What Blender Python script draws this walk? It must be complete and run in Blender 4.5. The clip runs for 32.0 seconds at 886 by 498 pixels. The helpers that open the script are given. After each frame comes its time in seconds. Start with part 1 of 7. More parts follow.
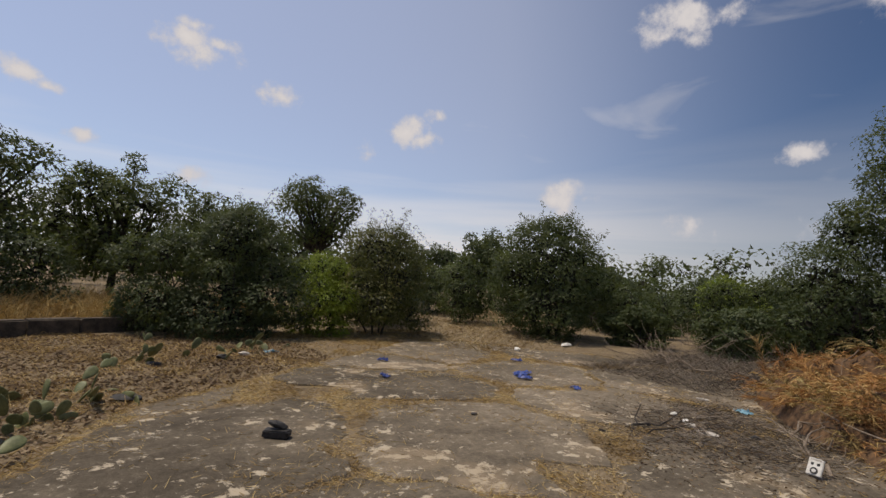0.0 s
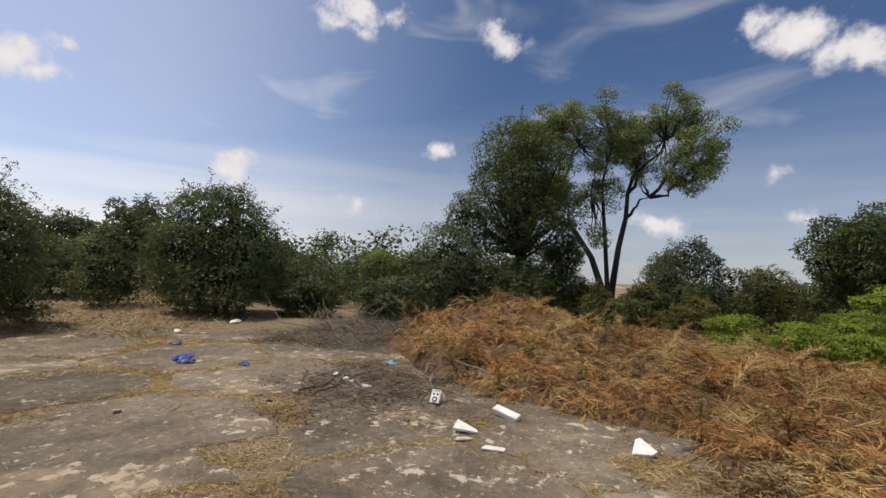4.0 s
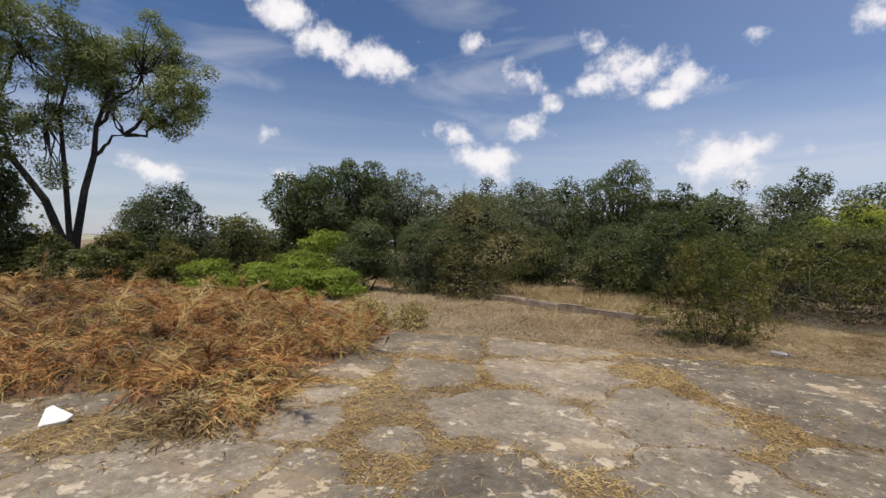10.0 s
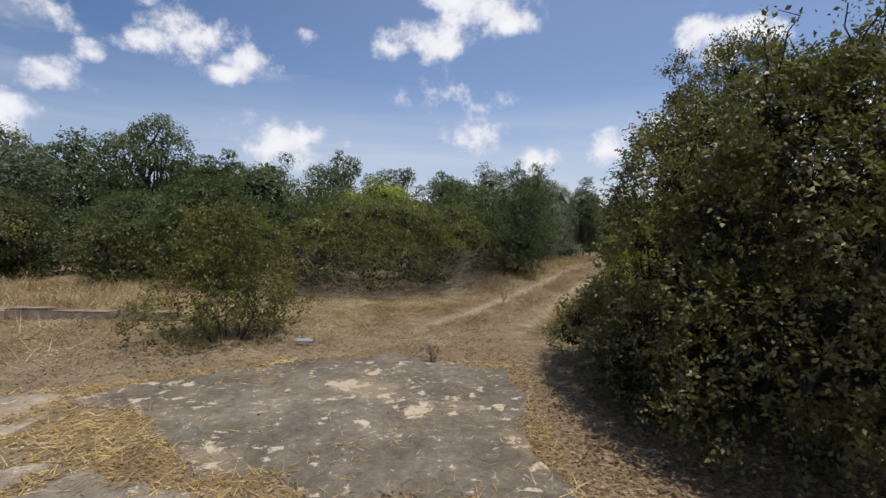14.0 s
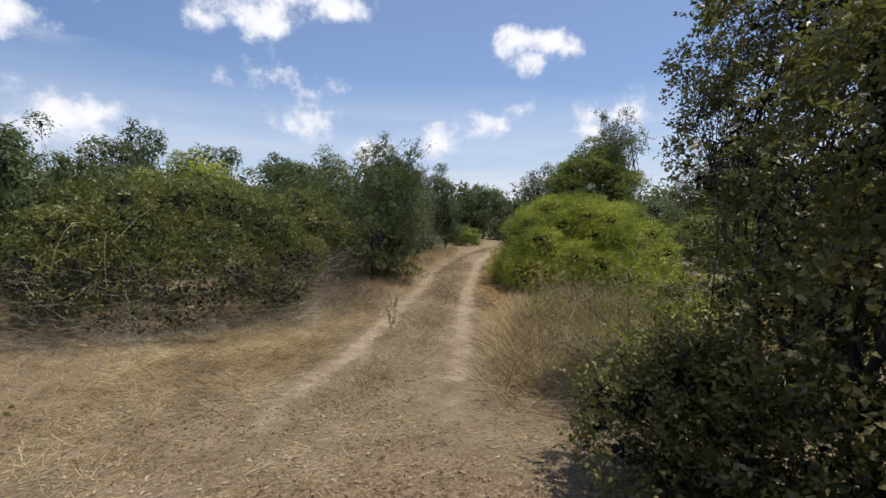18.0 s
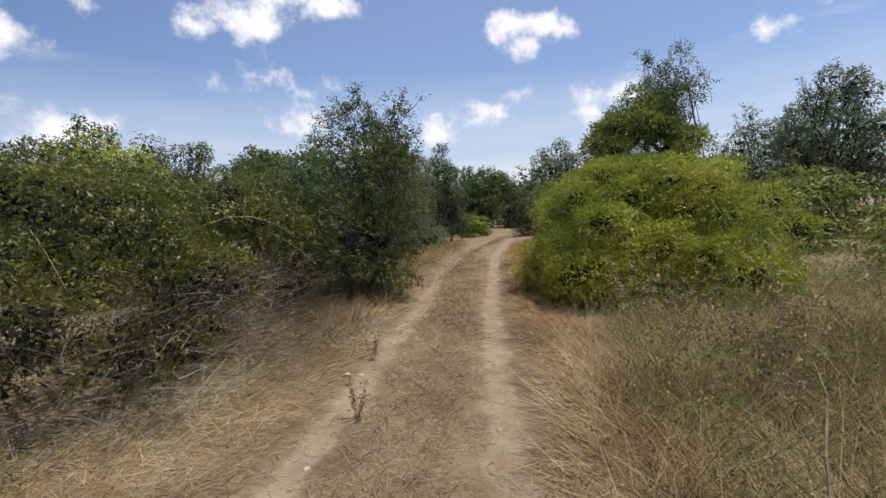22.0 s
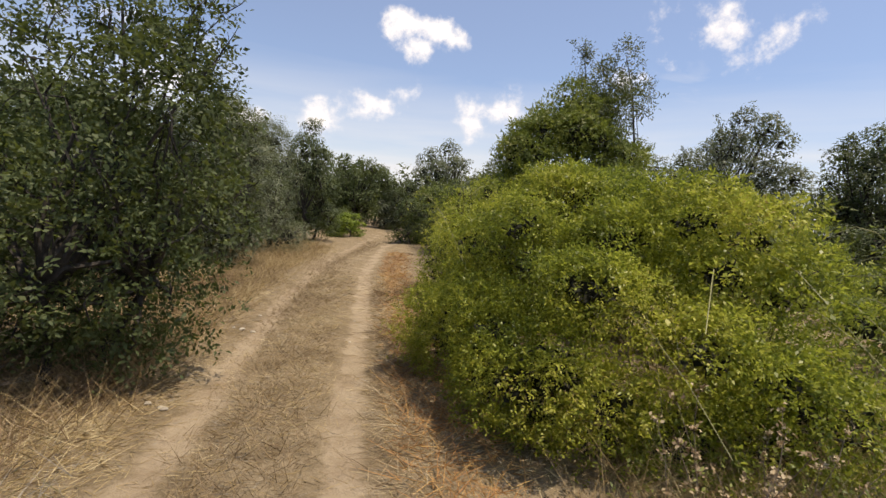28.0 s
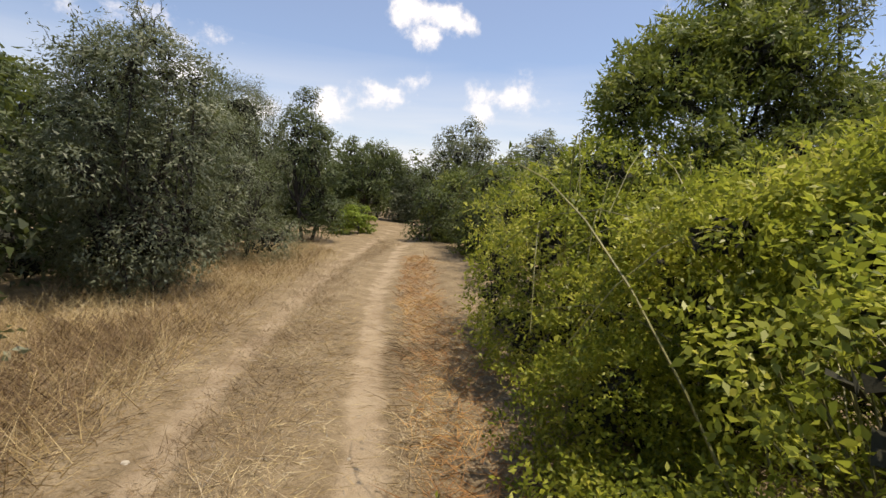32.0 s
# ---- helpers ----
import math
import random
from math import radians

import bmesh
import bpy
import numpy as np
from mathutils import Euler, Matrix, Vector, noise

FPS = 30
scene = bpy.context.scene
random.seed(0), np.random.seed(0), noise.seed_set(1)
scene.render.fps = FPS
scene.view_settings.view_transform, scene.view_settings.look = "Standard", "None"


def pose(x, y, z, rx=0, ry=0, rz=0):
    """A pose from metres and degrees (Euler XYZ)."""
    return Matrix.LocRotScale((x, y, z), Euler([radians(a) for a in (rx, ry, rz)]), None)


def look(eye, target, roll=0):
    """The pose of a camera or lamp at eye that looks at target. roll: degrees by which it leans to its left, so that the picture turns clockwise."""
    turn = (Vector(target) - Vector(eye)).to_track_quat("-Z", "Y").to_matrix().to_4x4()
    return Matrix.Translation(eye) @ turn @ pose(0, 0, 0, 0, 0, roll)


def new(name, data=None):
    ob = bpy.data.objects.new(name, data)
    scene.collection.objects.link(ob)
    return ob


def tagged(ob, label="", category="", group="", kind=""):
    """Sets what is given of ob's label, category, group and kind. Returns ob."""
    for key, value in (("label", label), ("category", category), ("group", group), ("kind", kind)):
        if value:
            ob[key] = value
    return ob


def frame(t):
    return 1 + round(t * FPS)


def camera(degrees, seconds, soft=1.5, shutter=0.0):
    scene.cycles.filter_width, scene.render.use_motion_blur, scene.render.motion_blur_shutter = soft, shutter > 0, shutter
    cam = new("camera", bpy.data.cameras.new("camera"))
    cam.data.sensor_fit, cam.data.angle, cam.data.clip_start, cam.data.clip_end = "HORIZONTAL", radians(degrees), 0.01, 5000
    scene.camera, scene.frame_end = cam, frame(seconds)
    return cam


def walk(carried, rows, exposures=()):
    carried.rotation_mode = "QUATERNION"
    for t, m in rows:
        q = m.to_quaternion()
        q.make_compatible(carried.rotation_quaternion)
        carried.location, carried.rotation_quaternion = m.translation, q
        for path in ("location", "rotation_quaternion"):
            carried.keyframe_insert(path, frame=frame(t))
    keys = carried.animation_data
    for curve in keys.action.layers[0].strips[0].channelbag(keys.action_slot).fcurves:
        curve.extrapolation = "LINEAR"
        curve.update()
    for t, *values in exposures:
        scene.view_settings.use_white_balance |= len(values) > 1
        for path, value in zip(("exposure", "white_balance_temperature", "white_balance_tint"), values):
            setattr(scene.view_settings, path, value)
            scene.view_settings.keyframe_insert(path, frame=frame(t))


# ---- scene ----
cam = camera(86, 32.0, soft=1.5)
# seconds, eye x y z, heading to the left of +y, pitch up, lean
PATH = [
    (0, 0, -0, 1.634, 140.01, 3.92, 4), (0.5, 0.025, 0.088, 1.638, 136.64, 4, 4.72), (1, 0.015, 0.107, 1.626, 132.3, 4.6, 3.16),
    (1.5, -0.024, 0.085, 1.634, 124.47, 3.86, 3.43), (2, -0.036, 0.056, 1.646, 117.36, 3.56, 2.83), (2.5, -0.013, 0.052, 1.631, 112.76, 2.88, 2.81),
    (3, 0, 0.061, 1.624, 109.44, 3.12, 2.76), (3.5, 0.005, 0.046, 1.628, 105.32, 3.4, 2.44), (5.5, 0.072, 0.134, 1.618, 94.96, 0.95, 2.16),
    (6, 0.128, 0.163, 1.631, 91.02, 0.79, 0.69), (6.5, 0.134, 0.185, 1.612, 83.65, 0.89, 1.64), (7, 0.164, 0.202, 1.604, 77.88, 1.17, 2.06),
    (7.5, 0.178, 0.22, 1.597, 74.43, 1.48, 1.57), (8, 0.203, 0.243, 1.595, 71.07, 1.45, 1.31), (8.5, 0.23, 0.298, 1.591, 67.04, 0.97, 0.11),
    (9, 0.259, 0.359, 1.596, 63.15, -1.25, -1.17), (9.5, 0.226, 0.439, 1.596, 55.79, -2.4, -0.2), (10, 0.087, 0.638, 1.586, 46.27, -0.94, 1.49),
    (10.5, 0.046, 0.835, 1.57, 39.22, -0.32, 1.49), (11, 0.035, 1.205, 1.527, 29.27, 0.19, 2.7), (11.5, -0.034, 1.499, 1.504, 21.06, -0.54, 2.57),
    (12, -0.105, 1.819, 1.478, 14.11, -1.13, 0.95), (12.5, -0.068, 2.172, 1.477, 6.89, -1.36, 2.31), (13, -0.104, 2.552, 1.448, 4.76, -2.11, 0.02),
    (13.5, -0.141, 2.889, 1.469, -1.53, -2.59, 0.43), (14, -0.101, 3.298, 1.447, -2.62, -2.46, 0.99), (14.5, -0.082, 3.652, 1.446, -3.57, -3.78, 7.06),
    (16.5, -0.227, 5.23, 1.496, -10.2, -3.99, 1.61), (17, -0.264, 5.657, 1.479, -13.46, -3.89, 0.47), (17.5, -0.237, 6.086, 1.455, -14.54, -3.09, 0.17),
    (18, -0.227, 6.499, 1.46, -22.17, -3.38, 0.4), (18.5, -0.158, 6.871, 1.468, -26.41, -4.73, -0.02), (19, -0.035, 7.258, 1.469, -25.34, -4.53, 0.55),
    (19.5, 0.029, 7.647, 1.464, -28.68, -4.18, 1.9), (20, 0.214, 8.036, 1.448, -29.58, -5.58, 0.04), (20.5, 0.448, 8.416, 1.441, -28.63, -6.12, 0.3),
    (21, 0.611, 8.792, 1.383, -32.32, -5.97, 2.46), (21.5, 0.841, 9.231, 1.365, -31.03, -5.78, 0.96), (22, 1.035, 9.635, 1.357, -21.43, -4.37, -3.39),
    (22.5, 1.159, 10.014, 1.329, -20.41, -4, -4.29), (23, 1.373, 10.346, 1.307, -17.72, -3.69, -5.34), (23.5, 1.572, 10.624, 1.309, -16.17, -4.86, -5.94),
    (24, 1.646, 10.93, 1.322, -28.75, -3.6, 1.52), (24.5, 1.787, 11.349, 1.362, -25.76, -4.84, -1.57), (26.5, 2.188, 12.23, 1.495, -6.23, -5.88, -5.09),
    (27, 2.355, 12.332, 1.503, -9.46, -7.49, -5.11), (27.5, 2.47, 12.376, 1.513, -25.53, -6.9, 1.63), (28, 2.584, 12.675, 1.537, -37, -4.71, 4.6),
    (28.5, 2.786, 12.999, 1.527, -37.58, -2.46, 3.23), (29, 3.035, 13.373, 1.525, -34, -5.53, 3.24), (29.5, 3.242, 13.826, 1.516, -36.48, -4.67, 2.73),
    (30, 3.439, 14.233, 1.51, -36.89, -6.51, 3.82), (30.5, 3.694, 14.689, 1.521, -32.88, -7.05, 4.57), (31, 3.885, 15.148, 1.516, -34.87, -6.07, 4.5),
    (31.5, 4.102, 15.523, 1.512, -37.01, -5.17, 2.17), (32, 4.33, 15.923, 1.535, -35.57, -6.18, 3.41),
]


def heading(row):
    t, x, y, z, yaw, pitch, lean = row
    a, b = radians(yaw), radians(pitch)
    way = (x - math.sin(a) * math.cos(b), y + math.cos(a) * math.cos(b), z + math.sin(b))
    return t, look((x, y, z), way, lean)


walk(cam, [heading(r) for r in PATH], exposures=[(0, -0.65, 7400, 14), (1, -0.56, 7350, 14), (3, -0.38, 7200, 14), (6, -0.2, 7050, 14), (9, -0.1, 7000, 13), (12, -0.18, 6850, 12), (14, -0.16, 6700, 11), (17, -0.03, 6650, 10), (22, 0.03, 6750, 12), (25, 0.08, 7050, 13), (28, 0.22, 7700, 13), (32, 0.31, 7750, 12)])

# ---- sky and sun ----
SUN_WAY = Vector((0.24, -0.24, 0.94)).normalized()
world = bpy.data.worlds.new("sky")
scene.world = world
world.use_nodes = True
WT = world.node_tree
# directions of the white cloud lobes, their angular size and how dense each is
SOUTH_CLOUDS = [
    (-0.153, -0.908, 0.39, 0.041, 1), (-0.187, -0.911, 0.368, 0.048, 1), (-0.161, -0.897, 0.412, 0.027, 1), (-0.21, -0.898, 0.388, 0.03, 1), (0.05, -0.96, 0.275, 0.029, 1),
    (0.021, -0.964, 0.265, 0.026, 1), (-0.321, -0.89, 0.324, 0.037, 0.9), (-0.533, -0.794, 0.293, 0.048, 0.95), (-0.575, -0.77, 0.279, 0.035, 0.9), (-0.588, -0.738, 0.331, 0.023, 0.8),
    (-0.489, -0.835, 0.25, 0.042, 0.7),
]
WEST_CLOUDS = [
    (-0.837, 0.321, 0.443, 0.04, 0.9), (-0.827, 0.385, 0.409, 0.053, 1), (-0.813, 0.447, 0.372, 0.051, 1), (-0.778, 0.525, 0.344, 0.057, 1), (-0.762, 0.468, 0.447, 0.034, 0.6),
    (-0.689, 0.614, 0.386, 0.035, 0.5), (-0.902, 0.384, 0.195, 0.032, 0.8), (-0.895, 0.427, 0.129, 0.035, 0.8), (-0.968, 0.221, 0.119, 0.043, 0.9), (-0.89, -0.104, 0.445, 0.051, 0.8),
    (-0.92, -0.371, 0.129, 0.043, 0.6), (-0.976, -0.179, 0.126, 0.044, 0.4),
]
NORTH_CLOUDS = [
    (-0.456, 0.804, 0.381, 0.04, 1), (-0.411, 0.839, 0.355, 0.056, 1), (-0.371, 0.868, 0.33, 0.061, 1), (-0.322, 0.896, 0.306, 0.047, 1), (-0.466, 0.832, 0.3, 0.05, 0.9),
    (-0.359, 0.892, 0.275, 0.034, 0.8), (-0.694, 0.686, 0.218, 0.045, 0.9), (-0.586, 0.775, 0.237, 0.055, 1), (-0.532, 0.803, 0.268, 0.034, 0.9), (-0.653, 0.739, 0.168, 0.064, 1),
    (-0.616, 0.768, 0.178, 0.036, 1), (-0.714, 0.682, 0.158, 0.022, 0.7),
]
EAST_CLOUDS = [
    (0.481, 0.808, 0.341, 0.04, 1), (0.537, 0.775, 0.332, 0.05, 1), (0.518, 0.8, 0.303, 0.043, 1), (0.563, 0.76, 0.324, 0.027, 0.9), (0.463, 0.864, 0.197, 0.045, 0.9),
    (0.359, 0.92, 0.156, 0.058, 0.8), (0.805, 0.529, 0.267, 0.04, 0.9), (0.666, 0.718, 0.202, 0.073, 0.6), (0.487, 0.843, 0.228, 0.044, 0.6), (0.111, 0.963, 0.246, 0.056, 0.7),
    (0.444, 0.877, 0.185, 0.057, 0.7), (0.483, 0.847, 0.22, 0.034, 0.6), (0.657, 0.729, 0.193, 0.068, 0.8), (0.627, 0.76, 0.17, 0.046, 0.7), (0.11, 0.97, 0.218, 0.07, 0.6),
    (0.85, 0.403, 0.339, 0.101, 0.6), (0.83, 0.462, 0.313, 0.058, 0.5),
]
NORTH_B_CLOUDS = [
    (-0.271, 0.949, 0.162, 0.084, 1), (-0.225, 0.958, 0.178, 0.04, 1), (0.108, 0.908, 0.404, 0.079, 1), (0.04, 0.905, 0.423, 0.051, 1), (0.018, 0.932, 0.361, 0.064, 0.95),
    (-0.061, 0.936, 0.345, 0.048, 0.8), (0.155, 0.908, 0.388, 0.038, 1), (0.127, 0.974, 0.189, 0.065, 0.9), (0.229, 0.963, 0.142, 0.046, 0.9), (0.041, 0.962, 0.269, 0.076, 0.6),
    (0.133, 0.958, 0.255, 0.074, 0.55), (-0.747, 0.575, 0.334, 0.065, 0.6), (-0.645, 0.664, 0.379, 0.038, 0.6), (-0.592, 0.736, 0.327, 0.067, 0.5), (-0.228, 0.908, 0.353, 0.033, 0.5),
    (-0.176, 0.898, 0.404, 0.019, 0.5),
]
SOUTH_B_CLOUDS = [
    (-0.793, -0.581, 0.185, 0.051, 1), (-0.816, -0.549, 0.181, 0.027, 0.8), (-0.796, -0.391, 0.462, 0.042, 1), (-0.802, -0.342, 0.49, 0.058, 1), (-0.827, -0.293, 0.479, 0.037, 1),
    (-0.827, -0.341, 0.448, 0.029, 0.8), (-0.945, -0.213, 0.25, 0.034, 0.9), (-0.016, -0.979, 0.202, 0.024, 0.8), (-0.913, -0.385, 0.134, 0.051, 0.7), (-0.208, -0.965, 0.16, 0.031, 0.7),
]


def build_sky():
    n, l = WT.nodes, WT.links
    n.clear()
    out = n.new("ShaderNodeOutputWorld")
    bg = n.new("ShaderNodeBackground")
    sky = n.new("ShaderNodeTexSky")
    sky.sky_type = "NISHITA"
    sky.sun_disc = False
    sky.sun_elevation = math.asin(SUN_WAY.z)
    sky.sun_rotation = math.atan2(SUN_WAY.x, SUN_WAY.y)
    sky.altitude, sky.air_density, sky.dust_density, sky.ozone_density = 100, 1.0, 0.9, 2.2
    co = n.new("ShaderNodeTexCoord")
    nz = n.new("ShaderNodeTexNoise")
    nz.inputs["Scale"].default_value, nz.inputs["Detail"].default_value, nz.inputs["Roughness"].default_value = 15, 12, 0.62
    l.new(co.outputs["Generated"], nz.inputs["Vector"])
    flat = n.new("ShaderNodeVectorMath")
    flat.operation = "MULTIPLY"
    flat.inputs[1].default_value = (1, 1, 1.9)
    # the outlines of the clouds are pulled about
    pull = n.new("ShaderNodeTexNoise")
    pull.inputs["Scale"].default_value, pull.inputs["Detail"].default_value, pull.inputs["Roughness"].default_value = 7, 3, 0.55
    l.new(co.outputs["Generated"], pull.inputs["Vector"])
    off = n.new("ShaderNodeVectorMath")
    off.operation = "SUBTRACT"
    off.inputs[1].default_value = (0.5, 0.5, 0.5)
    l.new(pull.outputs["Color"], off.inputs[0])
    moved = n.new("ShaderNodeVectorMath")
    moved.operation = "MULTIPLY_ADD"
    moved.inputs[1].default_value = (0.06, 0.06, 0.05)
    l.new(off.outputs[0], moved.inputs[0])
    l.new(co.outputs["Generated"], moved.inputs[2])
    l.new(moved.outputs[0], flat.inputs[0])
    best = None
    for x, y, z, r, w in SOUTH_CLOUDS + WEST_CLOUDS + NORTH_CLOUDS + EAST_CLOUDS + NORTH_B_CLOUDS + SOUTH_B_CLOUDS:
        d = n.new("ShaderNodeVectorMath")
        d.operation = "DISTANCE"
        d.inputs[1].default_value = (x, y, z * 1.9)
        l.new(flat.outputs[0], d.inputs[0])
        m = n.new("ShaderNodeMapRange")
        m.inputs["From Min"].default_value, m.inputs["From Max"].default_value = 0, r * 1.65
        m.inputs["To Min"].default_value, m.inputs["To Max"].default_value = w, 0
        l.new(d.outputs["Value"], m.inputs["Value"])
        if best is None:
            best = m.outputs[0]
        else:
            mx = n.new("ShaderNodeMath")
            mx.operation = "MAXIMUM"
            l.new(best, mx.inputs[0])
            l.new(m.outputs[0], mx.inputs[1])
            best = mx.outputs[0]
    # ragged edges
    add = n.new("ShaderNodeMath")
    add.operation = "MULTIPLY_ADD"
    l.new(nz.outputs["Fac"], add.inputs[0])
    add.inputs[1].default_value = 2.5
    add.inputs[2].default_value = -1.35
    gate = n.new("ShaderNodeMath")
    gate.operation = "ADD"
    l.new(best, gate.inputs[0])
    l.new(add.outputs[0], gate.inputs[1])
    cum = n.new("ShaderNodeMapRange")
    cum.interpolation_type = "SMOOTHSTEP"
    cum.inputs["From Min"].default_value, cum.inputs["From Max"].default_value = 0.16, 0.8
    l.new(gate.outputs[0], cum.inputs["Value"])
    inside = n.new("ShaderNodeMath")
    inside.operation = "MULTIPLY"
    l.new(cum.outputs[0], inside.inputs[0])
    lim = n.new("ShaderNodeMapRange")
    lim.inputs["From Min"].default_value, lim.inputs["From Max"].default_value = 0.0, 0.14
    l.new(best, lim.inputs["Value"])
    l.new(lim.outputs[0], inside.inputs[1])
    # thin high streaks
    wm = n.new("ShaderNodeMapping")
    wm.inputs["Scale"].default_value = (1.3, 2.4, 7.5)
    wm.inputs["Rotation"].default_value = (0.12, 0.1, 0.5)
    l.new(co.outputs["Generated"], wm.inputs["Vector"])
    wn = n.new("ShaderNodeTexNoise")
    wn.inputs["Scale"].default_value, wn.inputs["Detail"].default_value, wn.inputs["Distortion"].default_value = 1.6, 7, 0.7
    l.new(wm.outputs[0], wn.inputs["Vector"])
    wr = n.new("ShaderNodeMapRange")
    wr.interpolation_type = "SMOOTHSTEP"
    wr.inputs["From Min"].default_value, wr.inputs["From Max"].default_value = 0.46, 0.8
    wr.inputs["To Max"].default_value = 0.46
    l.new(wn.outputs["Fac"], wr.inputs["Value"])
    # pale haze close to the horizon
    sep = n.new("ShaderNodeSeparateXYZ")
    l.new(co.outputs["Generated"], sep.inputs[0])
    hz = n.new("ShaderNodeMapRange")
    hz.interpolation_type = "SMOOTHSTEP"
    hz.inputs["From Min"].default_value, hz.inputs["From Max"].default_value = 0.0, 0.38
    hz.inputs["To Min"].default_value, hz.inputs["To Max"].default_value = 0.95, 0.0
    l.new(sep.outputs["Z"], hz.inputs["Value"])
    hm = n.new("ShaderNodeMapping")
    hm.inputs["Scale"].default_value = (1.2, 1.2, 14)
    hm.inputs["Rotation"].default_value = (0.07, -0.05, 0)
    l.new(co.outputs["Generated"], hm.inputs["Vector"])
    hn = n.new("ShaderNodeTexNoise")
    hn.inputs["Scale"].default_value, hn.inputs["Detail"].default_value, hn.inputs["Distortion"].default_value = 1.4, 6, 0.5
    l.new(hm.outputs[0], hn.inputs["Vector"])
    hr = n.new("ShaderNodeMapRange")
    hr.inputs["From Min"].default_value, hr.inputs["From Max"].default_value = 0.35, 0.65
    hr.inputs["To Min"].default_value, hr.inputs["To Max"].default_value = 0.7, 1.15
    l.new(hn.outputs["Fac"], hr.inputs["Value"])
    hs = n.new("ShaderNodeMath")
    hs.operation = "MULTIPLY"
    l.new(hz.outputs[0], hs.inputs[0])
    l.new(hr.outputs[0], hs.inputs[1])
    # brighter air to the south, a little to the east, darkest opposite the sun
    def lobe(way, lo, hi, most):
        dot = n.new("ShaderNodeVectorMath")
        dot.operation = "DOT_PRODUCT"
        dot.inputs[1].default_value = way
        l.new(co.outputs["Generated"], dot.inputs[0])
        k = n.new("ShaderNodeMapRange")
        k.interpolation_type = "SMOOTHSTEP"
        k.inputs["From Min"].default_value, k.inputs["From Max"].default_value = lo, hi
        k.inputs["To Min"].default_value, k.inputs["To Max"].default_value = 0.0, most
        l.new(dot.outputs["Value"], k.inputs["Value"])
        return k

    south = lobe((-0.1, -0.95, 0.3), 0.25, 1.0, 0.75)
    east = lobe((0.8, 0.55, 0.2), -0.3, 0.9, 0.3)
    both = n.new("ShaderNodeMath")
    l.new(south.outputs[0], both.inputs[0])
    l.new(east.outputs[0], both.inputs[1])
    glow = n.new("ShaderNodeMath")
    glow.inputs[1].default_value = 0.76
    l.new(both.outputs[0], glow.inputs[0])
    thin = n.new("ShaderNodeMath")
    thin.operation = "MULTIPLY_ADD"
    thin.inputs[1].default_value, thin.inputs[2].default_value = 1.0, 0.62
    thin.use_clamp = True
    l.new(both.outputs[0], thin.inputs[0])
    low = n.new("ShaderNodeMath")
    low.operation = "MULTIPLY"
    l.new(hs.outputs[0], low.inputs[0])
    l.new(thin.outputs[0], low.inputs[1])
    veil = n.new("ShaderNodeMapRange")
    veil.inputs["From Min"].default_value, veil.inputs["From Max"].default_value = 0.0, 0.6
    veil.inputs["To Min"].default_value, veil.inputs["To Max"].default_value = 0.0, 0.34
    l.new(both.outputs[0], veil.inputs["Value"])
    thick = n.new("ShaderNodeMath")
    thick.operation = "MAXIMUM"
    l.new(veil.outputs[0], thick.inputs[0])
    l.new(low.outputs[0], thick.inputs[1])
    mx = n.new("ShaderNodeMath")
    mx.operation = "MAXIMUM"
    l.new(wr.outputs[0], mx.inputs[0])
    l.new(thick.outputs[0], mx.inputs[1])
    tint = n.new("ShaderNodeMix")
    tint.data_type = "RGBA"
    tint.blend_type = "MULTIPLY"
    tint.inputs[0].default_value = 1.0
    tint.inputs[7].default_value = (0.66, 0.86, 1.12, 1)
    l.new(sky.outputs[0], tint.inputs[6])
    lit = n.new("ShaderNodeVectorMath")
    lit.operation = "SCALE"
    haze = n.new("ShaderNodeMix")
    haze.data_type = "RGBA"
    l.new(mx.outputs[0], haze.inputs[0])
    l.new(tint.outputs[2], lit.inputs[0])
    l.new(glow.outputs[0], lit.inputs["Scale"])
    l.new(lit.outputs[0], haze.inputs[6])
    near_sun = n.new("ShaderNodeMath")
    near_sun.operation = "MULTIPLY_ADD"
    near_sun.inputs[1].default_value, near_sun.inputs[2].default_value = 0.6, 1.0
    l.new(south.outputs[0], near_sun.inputs[0])
    pale = n.new("ShaderNodeVectorMath")
    pale.operation = "SCALE"
    pale.inputs[0].default_value = (5.9, 6.3, 7.1)
    l.new(near_sun.outputs[0], pale.inputs["Scale"])
    l.new(pale.outputs[0], haze.inputs[7])
    white = n.new("ShaderNodeMix")
    white.data_type = "RGBA"
    l.new(inside.outputs[0], white.inputs[0])
    l.new(haze.outputs[2], white.inputs[6])
    # thin edges of the clouds stay bluish, the dense middle is white
    body = n.new("ShaderNodeMix")
    body.data_type = "RGBA"
    dense = n.new("ShaderNodeMapRange")
    dense.inputs["From Min"].default_value, dense.inputs["From Max"].default_value = 0.35, 1.15
    l.new(gate.outputs[0], dense.inputs["Value"])
    l.new(dense.outputs[0], body.inputs[0])
    body.inputs[6].default_value = (6.6, 6.9, 7.8, 1)
    body.inputs[7].default_value = (8.2, 8.4, 8.9, 1)
    l.new(body.outputs[2], white.inputs[7])
    l.new(white.outputs[2], bg.inputs["Color"])
    bg.inputs["Strength"].default_value = 0.125
    l.new(bg.outputs[0], out.inputs["Surface"])


build_sky()
sun = new("sun", bpy.data.lights.new("sun", "SUN"))
sun.data.energy, sun.data.angle, sun.data.color = 4.4, radians(0.6), (1.0, 0.95, 0.86)
sun.matrix_world = look(SUN_WAY * 60, (0, 0, 0))

